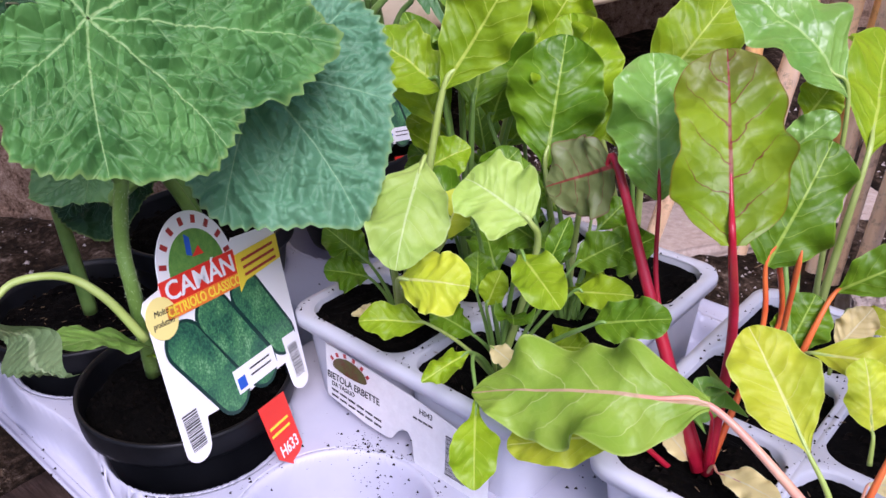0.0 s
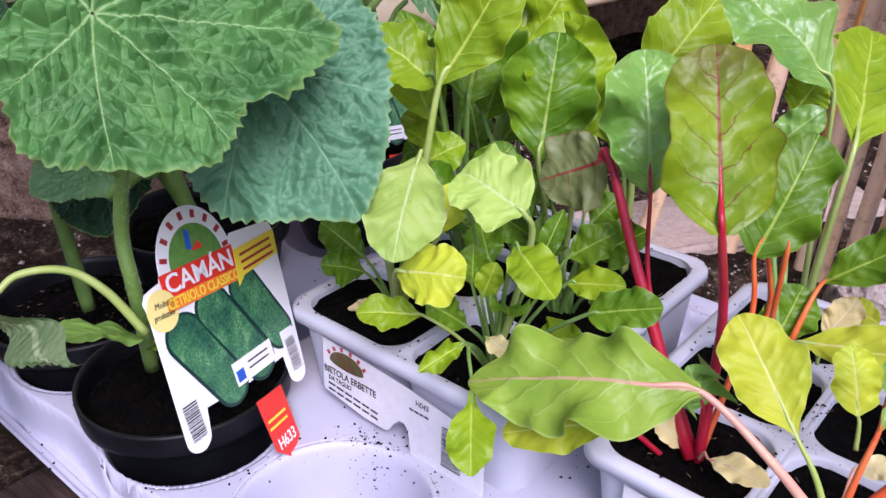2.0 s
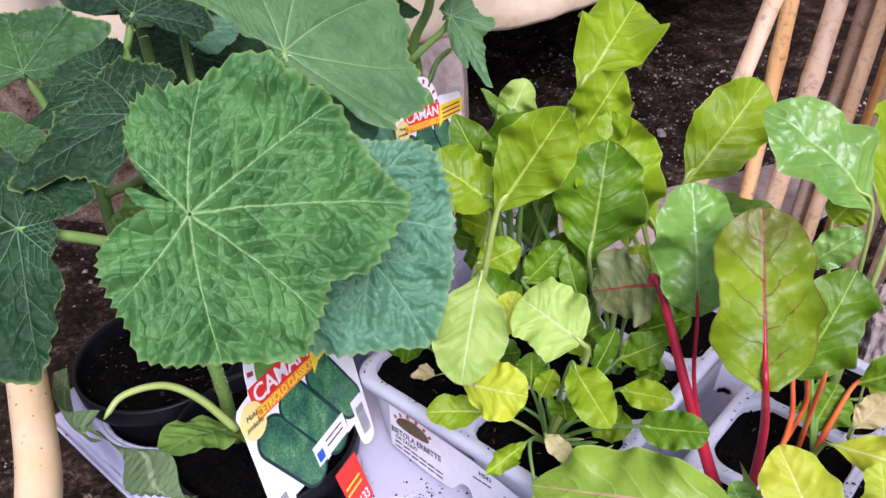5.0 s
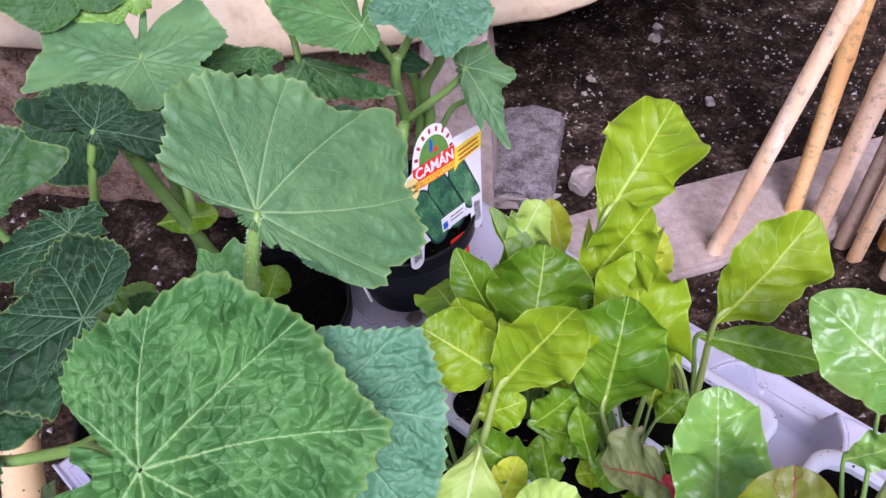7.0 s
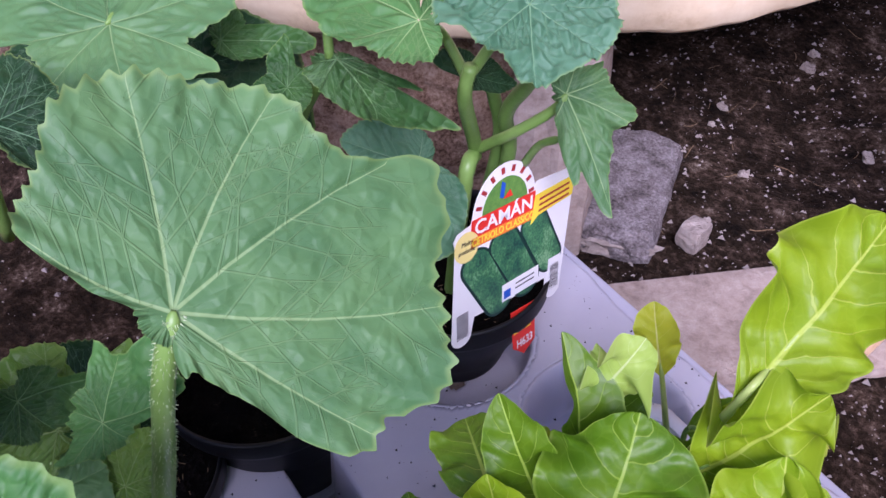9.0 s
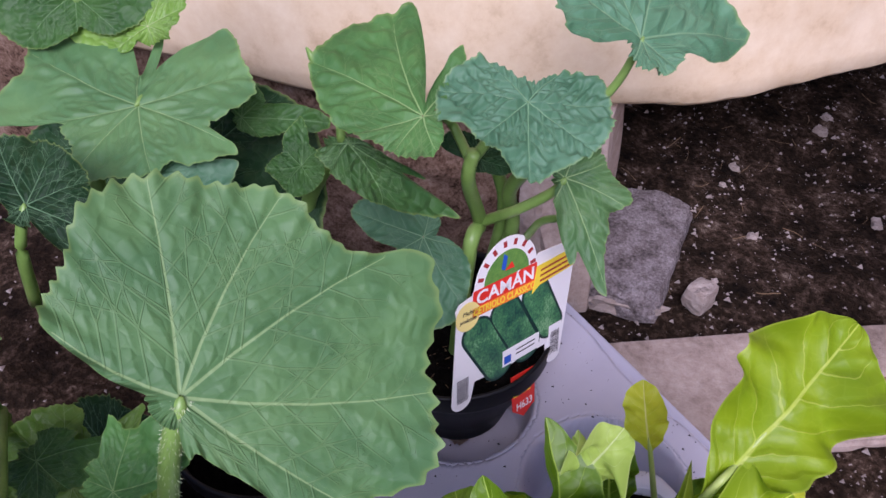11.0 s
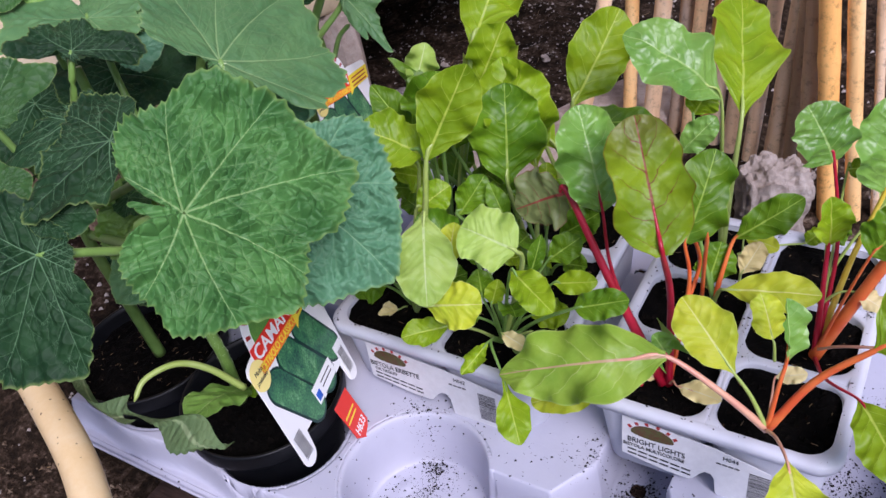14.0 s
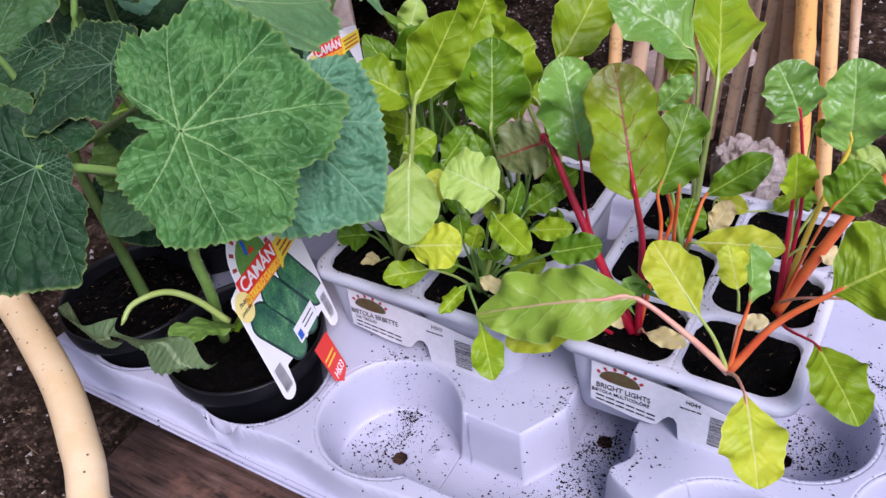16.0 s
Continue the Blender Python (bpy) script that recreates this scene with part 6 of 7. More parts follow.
palmate_leaf(cuc_c, (-0.146, 0.196, 0.296), (-0.119, 0.178, 0.287), (0.30, -0.05, 0.95), (0.29, 0.27, 0.26, 0.26, 0.37, 0.48, 0.58, 0.66, 0.74, 0.82, 0.84, 0.87, 0.89, 0.91, 0.93, 0.92, 0.92, 0.91, 0.91, 0.91, 0.91, 0.91, 0.93, 0.96, 1.00, 0.94, 0.88, 0.81, 0.77, 0.76, 0.75, 0.74, 0.79, 1.02, 1.01, 0.99, 0.98, 0.95, 0.92, 0.88, 0.83, 0.78, 0.73, 0.63, 0.48, 0.34, 0.32, 0.30), CUC_BLUE, seed=41, pucker=2.0, droop=0.1)
tube("petiole", [(-0.174, 0.190, 0.253), (-0.189, 0.189, 0.266), (-0.157, 0.159, 0.297)], 0.0022, 0.0018, STEM_G, cuc_c, n=10)
palmate_leaf(cuc_c, (-0.157, 0.159, 0.297), (-0.203, 0.139, 0.303), (0.18, -0.10, 0.98), (0.16, 0.19, 0.22, 0.25, 0.27, 0.30, 0.33, 0.35, 0.37, 0.37, 0.37, 0.36, 0.36, 0.36, 0.35, 0.37, 0.42, 0.48, 0.54, 0.60, 0.66, 0.74, 0.81, 0.91, 1.01, 1.06, 1.10, 1.14, 1.15, 1.16, 1.16, 1.17, 0.18, 0.24, 0.68, 0.67, 0.45, 0.23, 0.10, 0.10, 0.11, 0.11, 0.12, 0.12, 0.13, 0.13, 0.14, 0.15), CUC, seed=42, pucker=0.8)
tube("petiole", [(-0.166, 0.230, 0.253), (-0.154, 0.245, 0.279), (-0.148, 0.251, 0.302)], 0.002, 0.0016, STEM_G, cuc_c, n=14)
palmate_leaf(cuc_c, (-0.148, 0.251, 0.302), (-0.149, 0.317, 0.282), (0.55, 0.25, 0.80), (0.43, 0.56, 0.58, 0.61, 0.70, 0.68, 0.66, 0.64, 0.62, 0.60, 0.58, 0.56, 0.54, 0.55, 0.63, 0.72, 0.80, 0.87, 0.93, 1.00, 1.06, 1.02, 0.89, 0.93, 1.00, 0.83, 0.65, 0.34, 0.28, 0.27, 0.26, 0.26, 0.25, 0.25, 0.24, 0.23, 0.23, 0.22, 0.21, 0.21, 0.20, 0.20, 0.19, 0.18, 0.18, 0.17, 0.16, 0.19), CUC_BLUE, seed=43)
palmate_leaf(cuc_c, (-0.155, 0.225, 0.241), (-0.121, 0.222, 0.200), (0.71, -0.35, 0.61), (0.18, 0.19, 0.20, 0.21, 0.22, 0.23, 0.24, 0.25, 0.28, 0.35, 0.35, 0.36, 0.36, 0.36, 0.39, 0.44, 0.50, 0.55, 0.52, 0.48, 0.49, 0.55, 0.62, 0.75, 1.00, 0.60, 0.69, 0.45, 0.28, 0.24, 0.20, 0.17, 0.13, 0.10, 0.10, 0.10, 0.10, 0.10, 0.10, 0.10, 0.11, 0.12, 0.13, 0.14, 0.15, 0.16, 0.17, 0.18), CUC_PALE, seed=44, ruffle=0.05, label="limp drooping leaf by the tag")
tube("petiole", [(-0.231, 0.134, 0.202), (-0.220, 0.137, 0.230), (-0.199, 0.145, 0.266)], 0.0036, 0.003, STEM_G, cuc_c, "bristly green stem", n=16, sides=10)
tube("petiole", [(-0.198, 0.145, 0.268), (-0.203, 0.147, 0.284), (-0.212, 0.142, 0.304)], 0.002, 0.0016, STEM_G, cuc_c, n=12)
palmate_leaf(cuc_c, (-0.194, 0.146, 0.269), (-0.139, 0.159, 0.272), (0.10, -0.62, 0.78), (0.10, 0.10, 0.10, 0.10, 0.10, 0.10, 0.10, 0.10, 0.10, 0.10, 0.10, 0.10, 0.11, 0.11, 0.12, 0.15, 0.18, 0.20, 0.23, 0.25, 0.28, 0.36, 0.45, 0.77, 0.50, 1.08, 1.03, 0.99, 0.94, 0.90, 0.85, 0.81, 0.77, 0.72, 0.68, 0.63, 0.59, 0.54, 0.50, 0.45, 0.41, 0.36, 0.32, 0.27, 0.23, 0.18, 0.14, 0.10), CUC_MID, seed=45, wide=0.4, ruffle=0.04)
palmate_leaf(cuc_c, (-0.210, 0.131, 0.254), (-0.220, 0.138, 0.270), (0.54, -0.59, 0.59), (0.61, 0.63, 0.64, 0.64, 0.63, 0.62, 0.62, 0.61, 0.61, 0.66, 0.71, 0.76, 0.76, 0.70, 0.63, 0.57, 0.50, 0.49, 0.56, 0.64, 0.71, 0.78, 0.85, 0.93, 1.00, 0.82, 0.65, 0.47, 0.45, 0.46, 0.46, 0.47, 0.48, 0.48, 0.49, 0.49, 0.50, 0.51, 0.51, 0.52, 0.52, 0.53, 0.54, 0.54, 0.55, 0.56, 0.57, 0.59), CUC_MID, seed=46, ruffle=0.03)
palmate_leaf(cuc_c, (-0.198, 0.179, 0.198), (-0.167, 0.181, 0.172), (0.64, -0.21, 0.74), (0.60, 0.54, 0.49, 0.47, 0.44, 0.41, 0.38, 0.35, 0.33, 0.30, 0.27, 0.24, 0.21, 0.19, 0.16, 0.17, 0.26, 0.36, 0.45, 0.54, 0.64, 0.72, 0.80, 0.88, 0.96, 1.04, 1.06, 1.06, 0.85, 0.54, 0.33, 0.34, 0.34, 0.34, 0.34, 0.34, 0.34, 0.35, 0.42, 0.53, 0.64, 0.75, 0.87, 0.87, 0.82, 0.78, 0.73, 0.66), CUC_BLUE, seed=47, ruffle=0.03)
palmate_leaf(cuc_c, (-0.252, 0.123, 0.257), (-0.226, 0.151, 0.260), (0.40, -0.45, 0.80), (0.10, 0.10, 0.10, 0.11, 0.13, 0.16, 0.18, 0.21, 0.24, 0.26, 0.29, 0.31, 0.35, 0.39, 0.41, 0.39, 0.37, 0.36, 0.34, 0.33, 0.31, 0.37, 0.62, 0.88, 1.03, 0.95, 0.61, 0.50, 0.44, 0.39, 0.33, 0.28, 0.22, 0.19, 0.18, 0.17, 0.16, 0.15, 0.14, 0.13, 0.12, 0.10, 0.10, 0.10, 0.10, 0.10, 0.10, 0.10), CUC_MID, seed=48, ruffle=0.03)
palmate_leaf(cuc_c, (-0.179, 0.198, 0.248), (-0.168, 0.209, 0.246), (0.50, -0.35, 0.80), (0.89, 1.17, 1.18, 1.14, 1.09, 1.00, 0.91, 0.81, 0.72, 0.63, 0.53, 0.52, 0.54, 0.55, 0.57, 0.59, 0.61, 0.62, 0.64, 0.66, 0.67, 0.69, 0.77, 0.93, 1.06, 0.97, 0.88, 0.79, 0.70, 0.61, 0.52, 0.43, 0.39, 0.39, 0.39, 0.39, 0.40, 0.40, 0.40, 0.40, 0.41, 0.41, 0.41, 0.41, 0.41, 0.42, 0.42, 0.60), CUC_DARK_SHADED, seed=49, ruffle=0.03)

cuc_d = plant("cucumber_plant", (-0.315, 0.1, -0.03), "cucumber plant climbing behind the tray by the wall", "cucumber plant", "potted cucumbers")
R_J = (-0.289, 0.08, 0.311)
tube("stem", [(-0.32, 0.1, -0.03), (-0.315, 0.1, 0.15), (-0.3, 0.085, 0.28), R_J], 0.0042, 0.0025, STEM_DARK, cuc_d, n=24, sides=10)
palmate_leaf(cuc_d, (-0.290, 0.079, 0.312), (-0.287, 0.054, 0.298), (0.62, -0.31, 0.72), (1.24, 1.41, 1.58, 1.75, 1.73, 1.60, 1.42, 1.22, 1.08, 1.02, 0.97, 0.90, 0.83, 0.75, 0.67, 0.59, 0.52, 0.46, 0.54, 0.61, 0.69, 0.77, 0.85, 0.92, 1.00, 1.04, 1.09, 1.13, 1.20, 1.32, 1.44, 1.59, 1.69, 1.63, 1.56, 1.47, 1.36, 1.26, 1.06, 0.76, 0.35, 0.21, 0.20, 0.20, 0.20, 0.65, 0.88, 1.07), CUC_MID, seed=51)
# low inner leaves, their shade likewise carried by the dark leaf colour
palmate_leaf(cuc_d, (-0.274, 0.105, 0.229), (-0.294, 0.076, 0.225), (0.41, -0.41, 0.82), (1.66, 1.72, 1.78, 1.85, 1.91, 1.98, 1.69, 1.36, 1.25, 1.19, 1.14, 1.08, 1.03, 0.97, 0.96, 0.99, 1.03, 1.06, 1.10, 1.13, 1.17, 1.18, 1.19, 1.21, 1.22, 1.23, 1.24, 1.26, 1.27, 1.27, 1.23, 1.18, 1.14, 1.09, 1.08, 1.08, 1.07, 1.07, 1.06, 1.06, 1.10, 1.18, 1.26, 1.34, 1.42, 1.49, 1.55, 1.61), CUC_DARK_SHADED, seed=54, ruffle=0.05)
palmate_leaf(cuc_d, (-0.337, 0.073, 0.213), (-0.331, 0.036, 0.188), (0.53, -0.42, 0.74), (0.52, 0.53, 0.55, 0.56, 0.58, 0.60, 0.62, 0.63, 0.65, 0.65, 0.66, 0.66, 0.66, 0.67, 0.67, 0.67, 0.73, 0.79, 0.85, 0.90, 0.96, 1.01, 1.04, 1.07, 1.10, 1.10, 1.08, 1.06, 1.04, 1.01, 0.96, 0.91, 0.87, 0.82, 0.77, 0.73, 0.69, 0.66, 0.62, 0.59, 0.56, 0.54, 0.54, 0.53, 0.53, 0.53, 0.53, 0.53), CUC_DARK_SHADED, seed=55, ruffle=0.05)
palmate_leaf(cuc_k, (-0.198, 0.018, 0.160), (-0.168, 0.006, 0.134), (0.42, -0.53, 0.74), (0.54, 0.53, 0.51, 0.50, 0.48, 0.48, 0.50, 0.52, 0.54, 0.56, 0.59, 0.61, 0.63, 0.65, 0.68, 0.72, 0.75, 0.79, 0.82, 0.85, 0.89, 0.93, 0.98, 1.02, 1.07, 1.06, 1.02, 0.98, 0.95, 0.91, 0.87, 0.83, 0.80, 0.76, 0.73, 0.72, 0.72, 0.71, 0.70, 0.70, 0.69, 0.67, 0.65, 0.63, 0.61, 0.59, 0.57, 0.56), CUC_DARK_SHADED, seed=56, ruffle=0.05)
palmate_leaf(cuc_d, (-0.268, 0.099, 0.301), (-0.278, 0.117, 0.321), (0.50, -0.50, 0.70), (0.24, 0.24, 0.34, 0.46, 0.58, 0.70, 0.82, 0.94, 1.06, 1.18, 1.30, 1.21, 1.08, 0.96, 0.90, 0.84, 0.79, 0.73, 0.67, 0.61, 0.56, 0.71, 0.86, 1.01, 1.08, 1.13, 1.17, 1.00, 0.83, 0.66, 0.60, 0.54, 0.49, 0.44, 0.39, 0.34, 0.33, 0.32, 0.31, 0.30, 0.30, 0.29, 0.28, 0.28, 0.27, 0.26, 0.26, 0.25), CUC_YOUNG, seed=53, ruffle=0.05)


# ---- green chard seedlings ----
def seedling(x, y, label):
    return plant("chard_seedling", (x, y, 0.085), label, "chard seedling", "chard in the packs")


UP, OUT, TOP = (0.5, -0.75, 0.4), (0.4, -0.6, 0.65), (0.3, -0.45, 0.85)
b1 = seedling(-0.048, 0.087, "chard seedling with pale yellowing lower leaves")
S = (-0.044, 0.09, 0.086)
leaf_on_stalk(b1, S, (-0.002, 0.067, 0.199), (0.018, 0.028, 0.170), (0.45, -0.65, 0.6), 0.0305, CHARD_PALE, STEM_Y, mid=(-0.019, 0.064, 0.161), shape=OVAL, bend=0.1, fold=-0.1, seed=1)
leaf_on_stalk(b1, S, (0.008, 0.039, 0.157), (0.041, 0.046, 0.163), OUT, 0.025, CHARD_YELLOW, STEM_Y, shape=OVAL, bend=0.1, fold=-0.1, seed=2)
leaf_on_stalk(b1, S, (-0.027, 0.104, 0.197), (-0.045, 0.102, 0.231), UP, 0.023, CHARD, STEM_Y, shape=LANCE, seed=3)
leaf_on_stalk(b1, S, (-0.002, 0.08, 0.226), (0.02, 0.1, 0.275), UP, 0.032, CHARD, STEM_Y, r=0.002, mid=(-0.010, 0.077, 0.183), shape=LANCE, bend=-0.04, fold=0.25, seed=4)
leaf_on_stalk(b1, S, (-0.021, 0.085, 0.182), (-0.005, 0.101, 0.193), OUT, 0.018, CHARD, STEM_Y, shape=OVAL, seed=5)
leaf_on_stalk(b1, S, (0.007, 0.068, 0.162), (0.007, 0.082, 0.183), OUT, 0.015, CHARD_YELLOW, STEM_Y, shape=OVAL, seed=6)
for tx, ty in ((-0.062, 0.079), (-0.06, 0.07)):
    leaf_on_stalk(b1, S, (-0.053, 0.083, 0.091), (tx, ty, 0.096), (0.2, -0.3, 1), 0.006, CREAM_LEAF, STEM_Y, r=0.0005, shape=OVAL, seed=7)

b2 = seedling(0.026, 0.087, "chard seedling with spreading green leaves")
S = (0.024, 0.086, 0.086)
leaf_on_stalk(b2, S, (0.054, 0.066, 0.188), (0.024, 0.063, 0.199), (0.4, -0.5, 0.75), 0.03, CHARD_PALE, STEM_Y, mid=(0.051, 0.075, 0.168), shape=HEART, fold=0.25, seed=8)
leaf_on_stalk(b2, S, (0.013, 0.050, 0.132), (-0.007, 0.029, 0.135), TOP, 0.0155, CHARD, STEM_Y, r=0.001, shape=OVAL, seed=9)
leaf_on_stalk(b2, S, (0.055, 0.033, 0.124), (0.078, 0.004, 0.111), (0.5, -0.75, 0.4), 0.018, CHARD, STEM_G, r=0.001, mid=(0.037, 0.053, 0.125), shape=SPOON, seed=10)
leaf_on_stalk(b2, S, (0.028, 0.066, 0.145), (0.026, 0.069, 0.164), UP, 0.014, CHARD_MID, STEM_G, r=0.001, shape=OVAL, seed=11)
leaf_on_stalk(b2, S, (0.048, 0.068, 0.171), (0.081, 0.049, 0.168), OUT, 0.018, CHARD, STEM_G, r=0.0012, shape=OVAL, seed=12)
leaf_on_stalk(b2, S, (0.054, 0.077, 0.160), (0.058, 0.088, 0.183), UP, 0.009, CHARD_MID, STEM_G, r=0.001, shape=LANCE, fold=0.4, seed=13)
leaf_on_stalk(b2, S, (0.082, 0.072, 0.150), (0.112, 0.076, 0.163), OUT, 0.0155, CHARD_MID, STEM_G, r=0.0012, shape=ROUND, seed=14)
leaf_on_stalk(b2, S, (0.064, 0.084, 0.152), (0.090, 0.087, 0.159), OUT, 0.013, CHARD, STEM_G, r=0.001, shape=OVAL, seed=15)
leaf_on_stalk(b2, S, (0.038, 0.049, 0.129), (0.033, 0.025, 0.125), OUT, 0.0095, CHARD, STEM_G, r=0.0009, shape=LANCE, wave=0.3, seed=16)
leaf_on_stalk(b2, S, (0.041, 0.059, 0.128), (0.062, 0.052, 0.129), TOP, 0.009, CREAM_LEAF, STEM_Y, r=0.0007, shape=OVAL, seed=17)
leaf_on_stalk(b2, S, (0.055, 0.098, 0.155), (0.072, 0.108, 0.169), OUT, 0.016, CHARD_MID, STEM_G, r=0.001, shape=OVAL, seed=18)
leaf_on_stalk(b2, S, (0.033, 0.066, 0.141), (0.037, 0.071, 0.158), UP, 0.011, CHARD, STEM_G, r=0.001, shape=OVAL, seed=19)
for k in range(7):
    tube("petiole", [S, (0.03 + 0.006 * k, 0.08 - 0.003 * k, 0.1 + 0.004 * (k % 3)), (0.045 + 0.009 * k, 0.075 - 0.002 * k, 0.115 + 0.006 * (k % 4))], 0.0011, 0.0009, STEM_Y if k % 2 else STEM_G, b2, n=10)

b3 = seedling(-0.048, 0.147, "chard seedling with upright green leaves")
S = (-0.045, 0.147, 0.086)

leaf_on_stalk(b3, S, (-0.01, 0.088, 0.222), (-0.038, 0.074, 0.243), (0.4, -0.4, 0.8), 0.028, CHARD, STEM_G, shape=ROUND, seed=93)

leaf_on_stalk(b3, S, (-0.015, 0.163, 0.248), (-0.023, 0.226, 0.274), (0.5, -0.5, 0.65), 0.04, CHARD, STEM_Y, r=0.002, shape=LANCE, wave=0.12, seed=20)
leaf_on_stalk(b3, S, (-0.017, 0.157, 0.214), (0.0, 0.178, 0.258), (0.55, -0.55, 0.6), 0.03, CHARD, STEM_G, shape=LANCE, wave=0.25, fold=0.3, seed=21)
leaf_on_stalk(b3, S, (-0.014, 0.113, 0.205), (-0.031, 0.145, 0.240), (0.6, -0.5, 0.6), 0.042, CHARD_MID, STEM_G, r=0.0018, shape=OVAL, wave=0.12, seed=22)
leaf_on_stalk(b3, S, (-0.032, 0.117, 0.200), (-0.058, 0.116, 0.243), (0.6, -0.55, 0.5), 0.02, CHARD_MID, STEM_G, shape=LANCE, fold=0.4, seed=23)
leaf_on_stalk(b3, S, (-0.030, 0.125, 0.200), (-0.062, 0.143, 0.246), (0.85, 0.1, 0.5), 0.02, CHARD_MID, STEM_G, shape=LANCE, fold=0.7, seed=24)
leaf_on_stalk(b3, S, (-0.048, 0.143, 0.226), (-0.044, 0.158, 0.250), (0.6, -0.6, 0.5), 0.018, CHARD_PALE, STEM_G, shape=OVAL, wave=0.2, seed=25)
leaf_on_stalk(b3, S, (-0.016, 0.152, 0.206), (0.008, 0.180, 0.222), (0.4, -0.6, 0.7), 0.021, CHARD_MID, STEM_G, shape=OVAL, seed=91)

b4 = seedling(0.026, 0.147, "chard seedling with a large round upright leaf")
S = (0.02, 0.147, 0.086)
leaf_on_stalk(b4, S, (0.020, 0.124, 0.182), (0.014, 0.145, 0.238), UP, 0.041, CHARD_MID, STEM_Y, r=0.0017, shape=OVAL, wave=0.08, bend=0.03, seed=26)
leaf_on_stalk(b4, S, (0.026, 0.150, 0.179), (0.002, 0.165, 0.242), UP, 0.04, CHARD, STEM_Y, r=0.0017, shape=OVAL, wave=0.15, fold=0.25, seed=27)
leaf_on_stalk(b4, S, (-0.006, 0.105, 0.167), (0.007, 0.121, 0.189), UP, 0.018, CHARD_MID, STEM_G, shape=OVAL, seed=28)
leaf_on_stalk(b4, S, (0.025, 0.112, 0.159), (0.012, 0.116, 0.188), UP, 0.012, CHARD_MID, STEM_G, shape=LANCE, seed=29)
leaf_on_stalk(b4, S, (-0.024, 0.139, 0.189), (-0.022, 0.152, 0.216), UP, 0.024, CHARD_MID, STEM_G, shape=OVAL, seed=30)
leaf_on_stalk(b4, S, (-0.021, 0.166, 0.213), (-0.014, 0.180, 0.237), UP, 0.016, CHARD, STEM_G, shape=LANCE, seed=31)

fill = random.Random(12)
for ob, sx, sy in ((b1, -0.045, 0.092), (b2, 0.026, 0.09), (b3, -0.045, 0.147), (b4, 0.022, 0.147), (b3, -0.04, 0.15), (b4, 0.026, 0.15)):
    for k in range(6):
        a = fill.uniform(0, 6.28)
        h, ln = fill.uniform(0.108, 0.17), fill.uniform(0.024, 0.038)
        base = (sx + 0.016 * math.cos(a), sy + 0.016 * math.sin(a), h)
        tip = (base[0] + ln * 0.75 * math.cos(a), base[1] + ln * 0.75 * math.sin(a), h + ln * fill.uniform(0.2, 0.7))
        leaf_on_stalk(ob, (sx, sy, 0.086), base, tip, (0.35 + 0.3 * math.cos(a), -0.5, 0.7), ln * fill.uniform(0.5, 0.62), fill.choice((CHARD_MID, CHARD_MID, CHARD)), STEM_G, r=0.0011, shape=OVAL, wave=0.1, seed=200 + k + int(h * 1000))

b5 = seedling(-0.048, 0.207, "chard seedling at the back of the pack")
S = (-0.045, 0.205, 0.086)
leaf_on_stalk(b5, S, (-0.046, 0.106, 0.208), (-0.079, 0.119, 0.200), (0.4, -0.3, 0.85), 0.025, CHARD_MID, STEM_G, mid=(-0.046, 0.15, 0.16), shape=ROUND, seed=35)
leaf_on_stalk(b5, S, (-0.06, 0.18, 0.15), (-0.078, 0.19, 0.182), (0.6, -0.4, 0.6), 0.02, CHARD_MID, STEM_G, shape=OVAL, fold=0.4, seed=32)
leaf_on_stalk(b5, S, (-0.068, 0.208, 0.160), (-0.083, 0.212, 0.191), UP, 0.017, CHARD_YELLOW, STEM_Y, shape=OVAL, seed=33)
leaf_on_stalk(b5, S, (-0.045, 0.197, 0.162), (-0.023, 0.220, 0.172), TOP, 0.02, CHARD_MID, STEM_G, shape=ROUND, seed=37)

b6 = seedling(0.026, 0.207, "chard seedling with bright yellow green leaves")
S = (0.026, 0.207, 0.086)
leaf_on_stalk(b6, S, (0.036, 0.185, 0.202), (0.051, 0.23, 0.246), UP, 0.036, CHARD, STEM_Y, r=0.002, shape=OVAL, seed=38)
leaf_on_stalk(b6, S, (-0.012, 0.203, 0.168), (-0.021, 0.22, 0.203), UP, 0.022, CHARD_YELLOW, STEM_Y, shape=OVAL, seed=39)
leaf_on_stalk(b6, S, (0.029, 0.185, 0.187), (0.080, 0.217, 0.178), TOP, 0.02, CHARD_MID, STEM_G, shape=LANCE, seed=40)
leaf_on_stalk(b6, S, (0.033, 0.166, 0.183), (-0.007, 0.165, 0.228), UP, 0.03, CHARD, STEM_Y, shape=OVAL, fold=-0.3, seed=41)
leaf_on_stalk(b6, S, (-0.003, 0.192, 0.204), (-0.010, 0.190, 0.223), UP, 0.016, CHARD_YELLOW, STEM_Y, shape=OVAL, seed=42)


# ---- rainbow chard seedlings ----
r1 = seedling(0.125, 0.09, "rainbow chard seedling with crimson stems and red-veined leaves")
S = (0.130, 0.087, 0.091)
leaf_on_stalk(r1, S, (0.13, 0.074, 0.2), (0.104, 0.108, 0.254), (0.45, -0.75, 0.5), 0.0355, CHARD_RED, STEM_RED, r=0.0021, mid=(0.127, 0.097, 0.149), shape=HEART, bend=0.03, wave=0.06, seed=50, vein_w=1.2)
leaf_on_stalk(r1, (0.127, 0.086, 0.092), (0.069, 0.102, 0.204), (0.037, 0.100, 0.186), (0.1, -0.85, 0.3), 0.033, CHARD_UNDER, STEM_RED, r=0.0026, mid=(0.093, 0.095, 0.156), shape=OVAL, bend=-0.05, fold=-0.3, seed=51, vein_w=1.2)
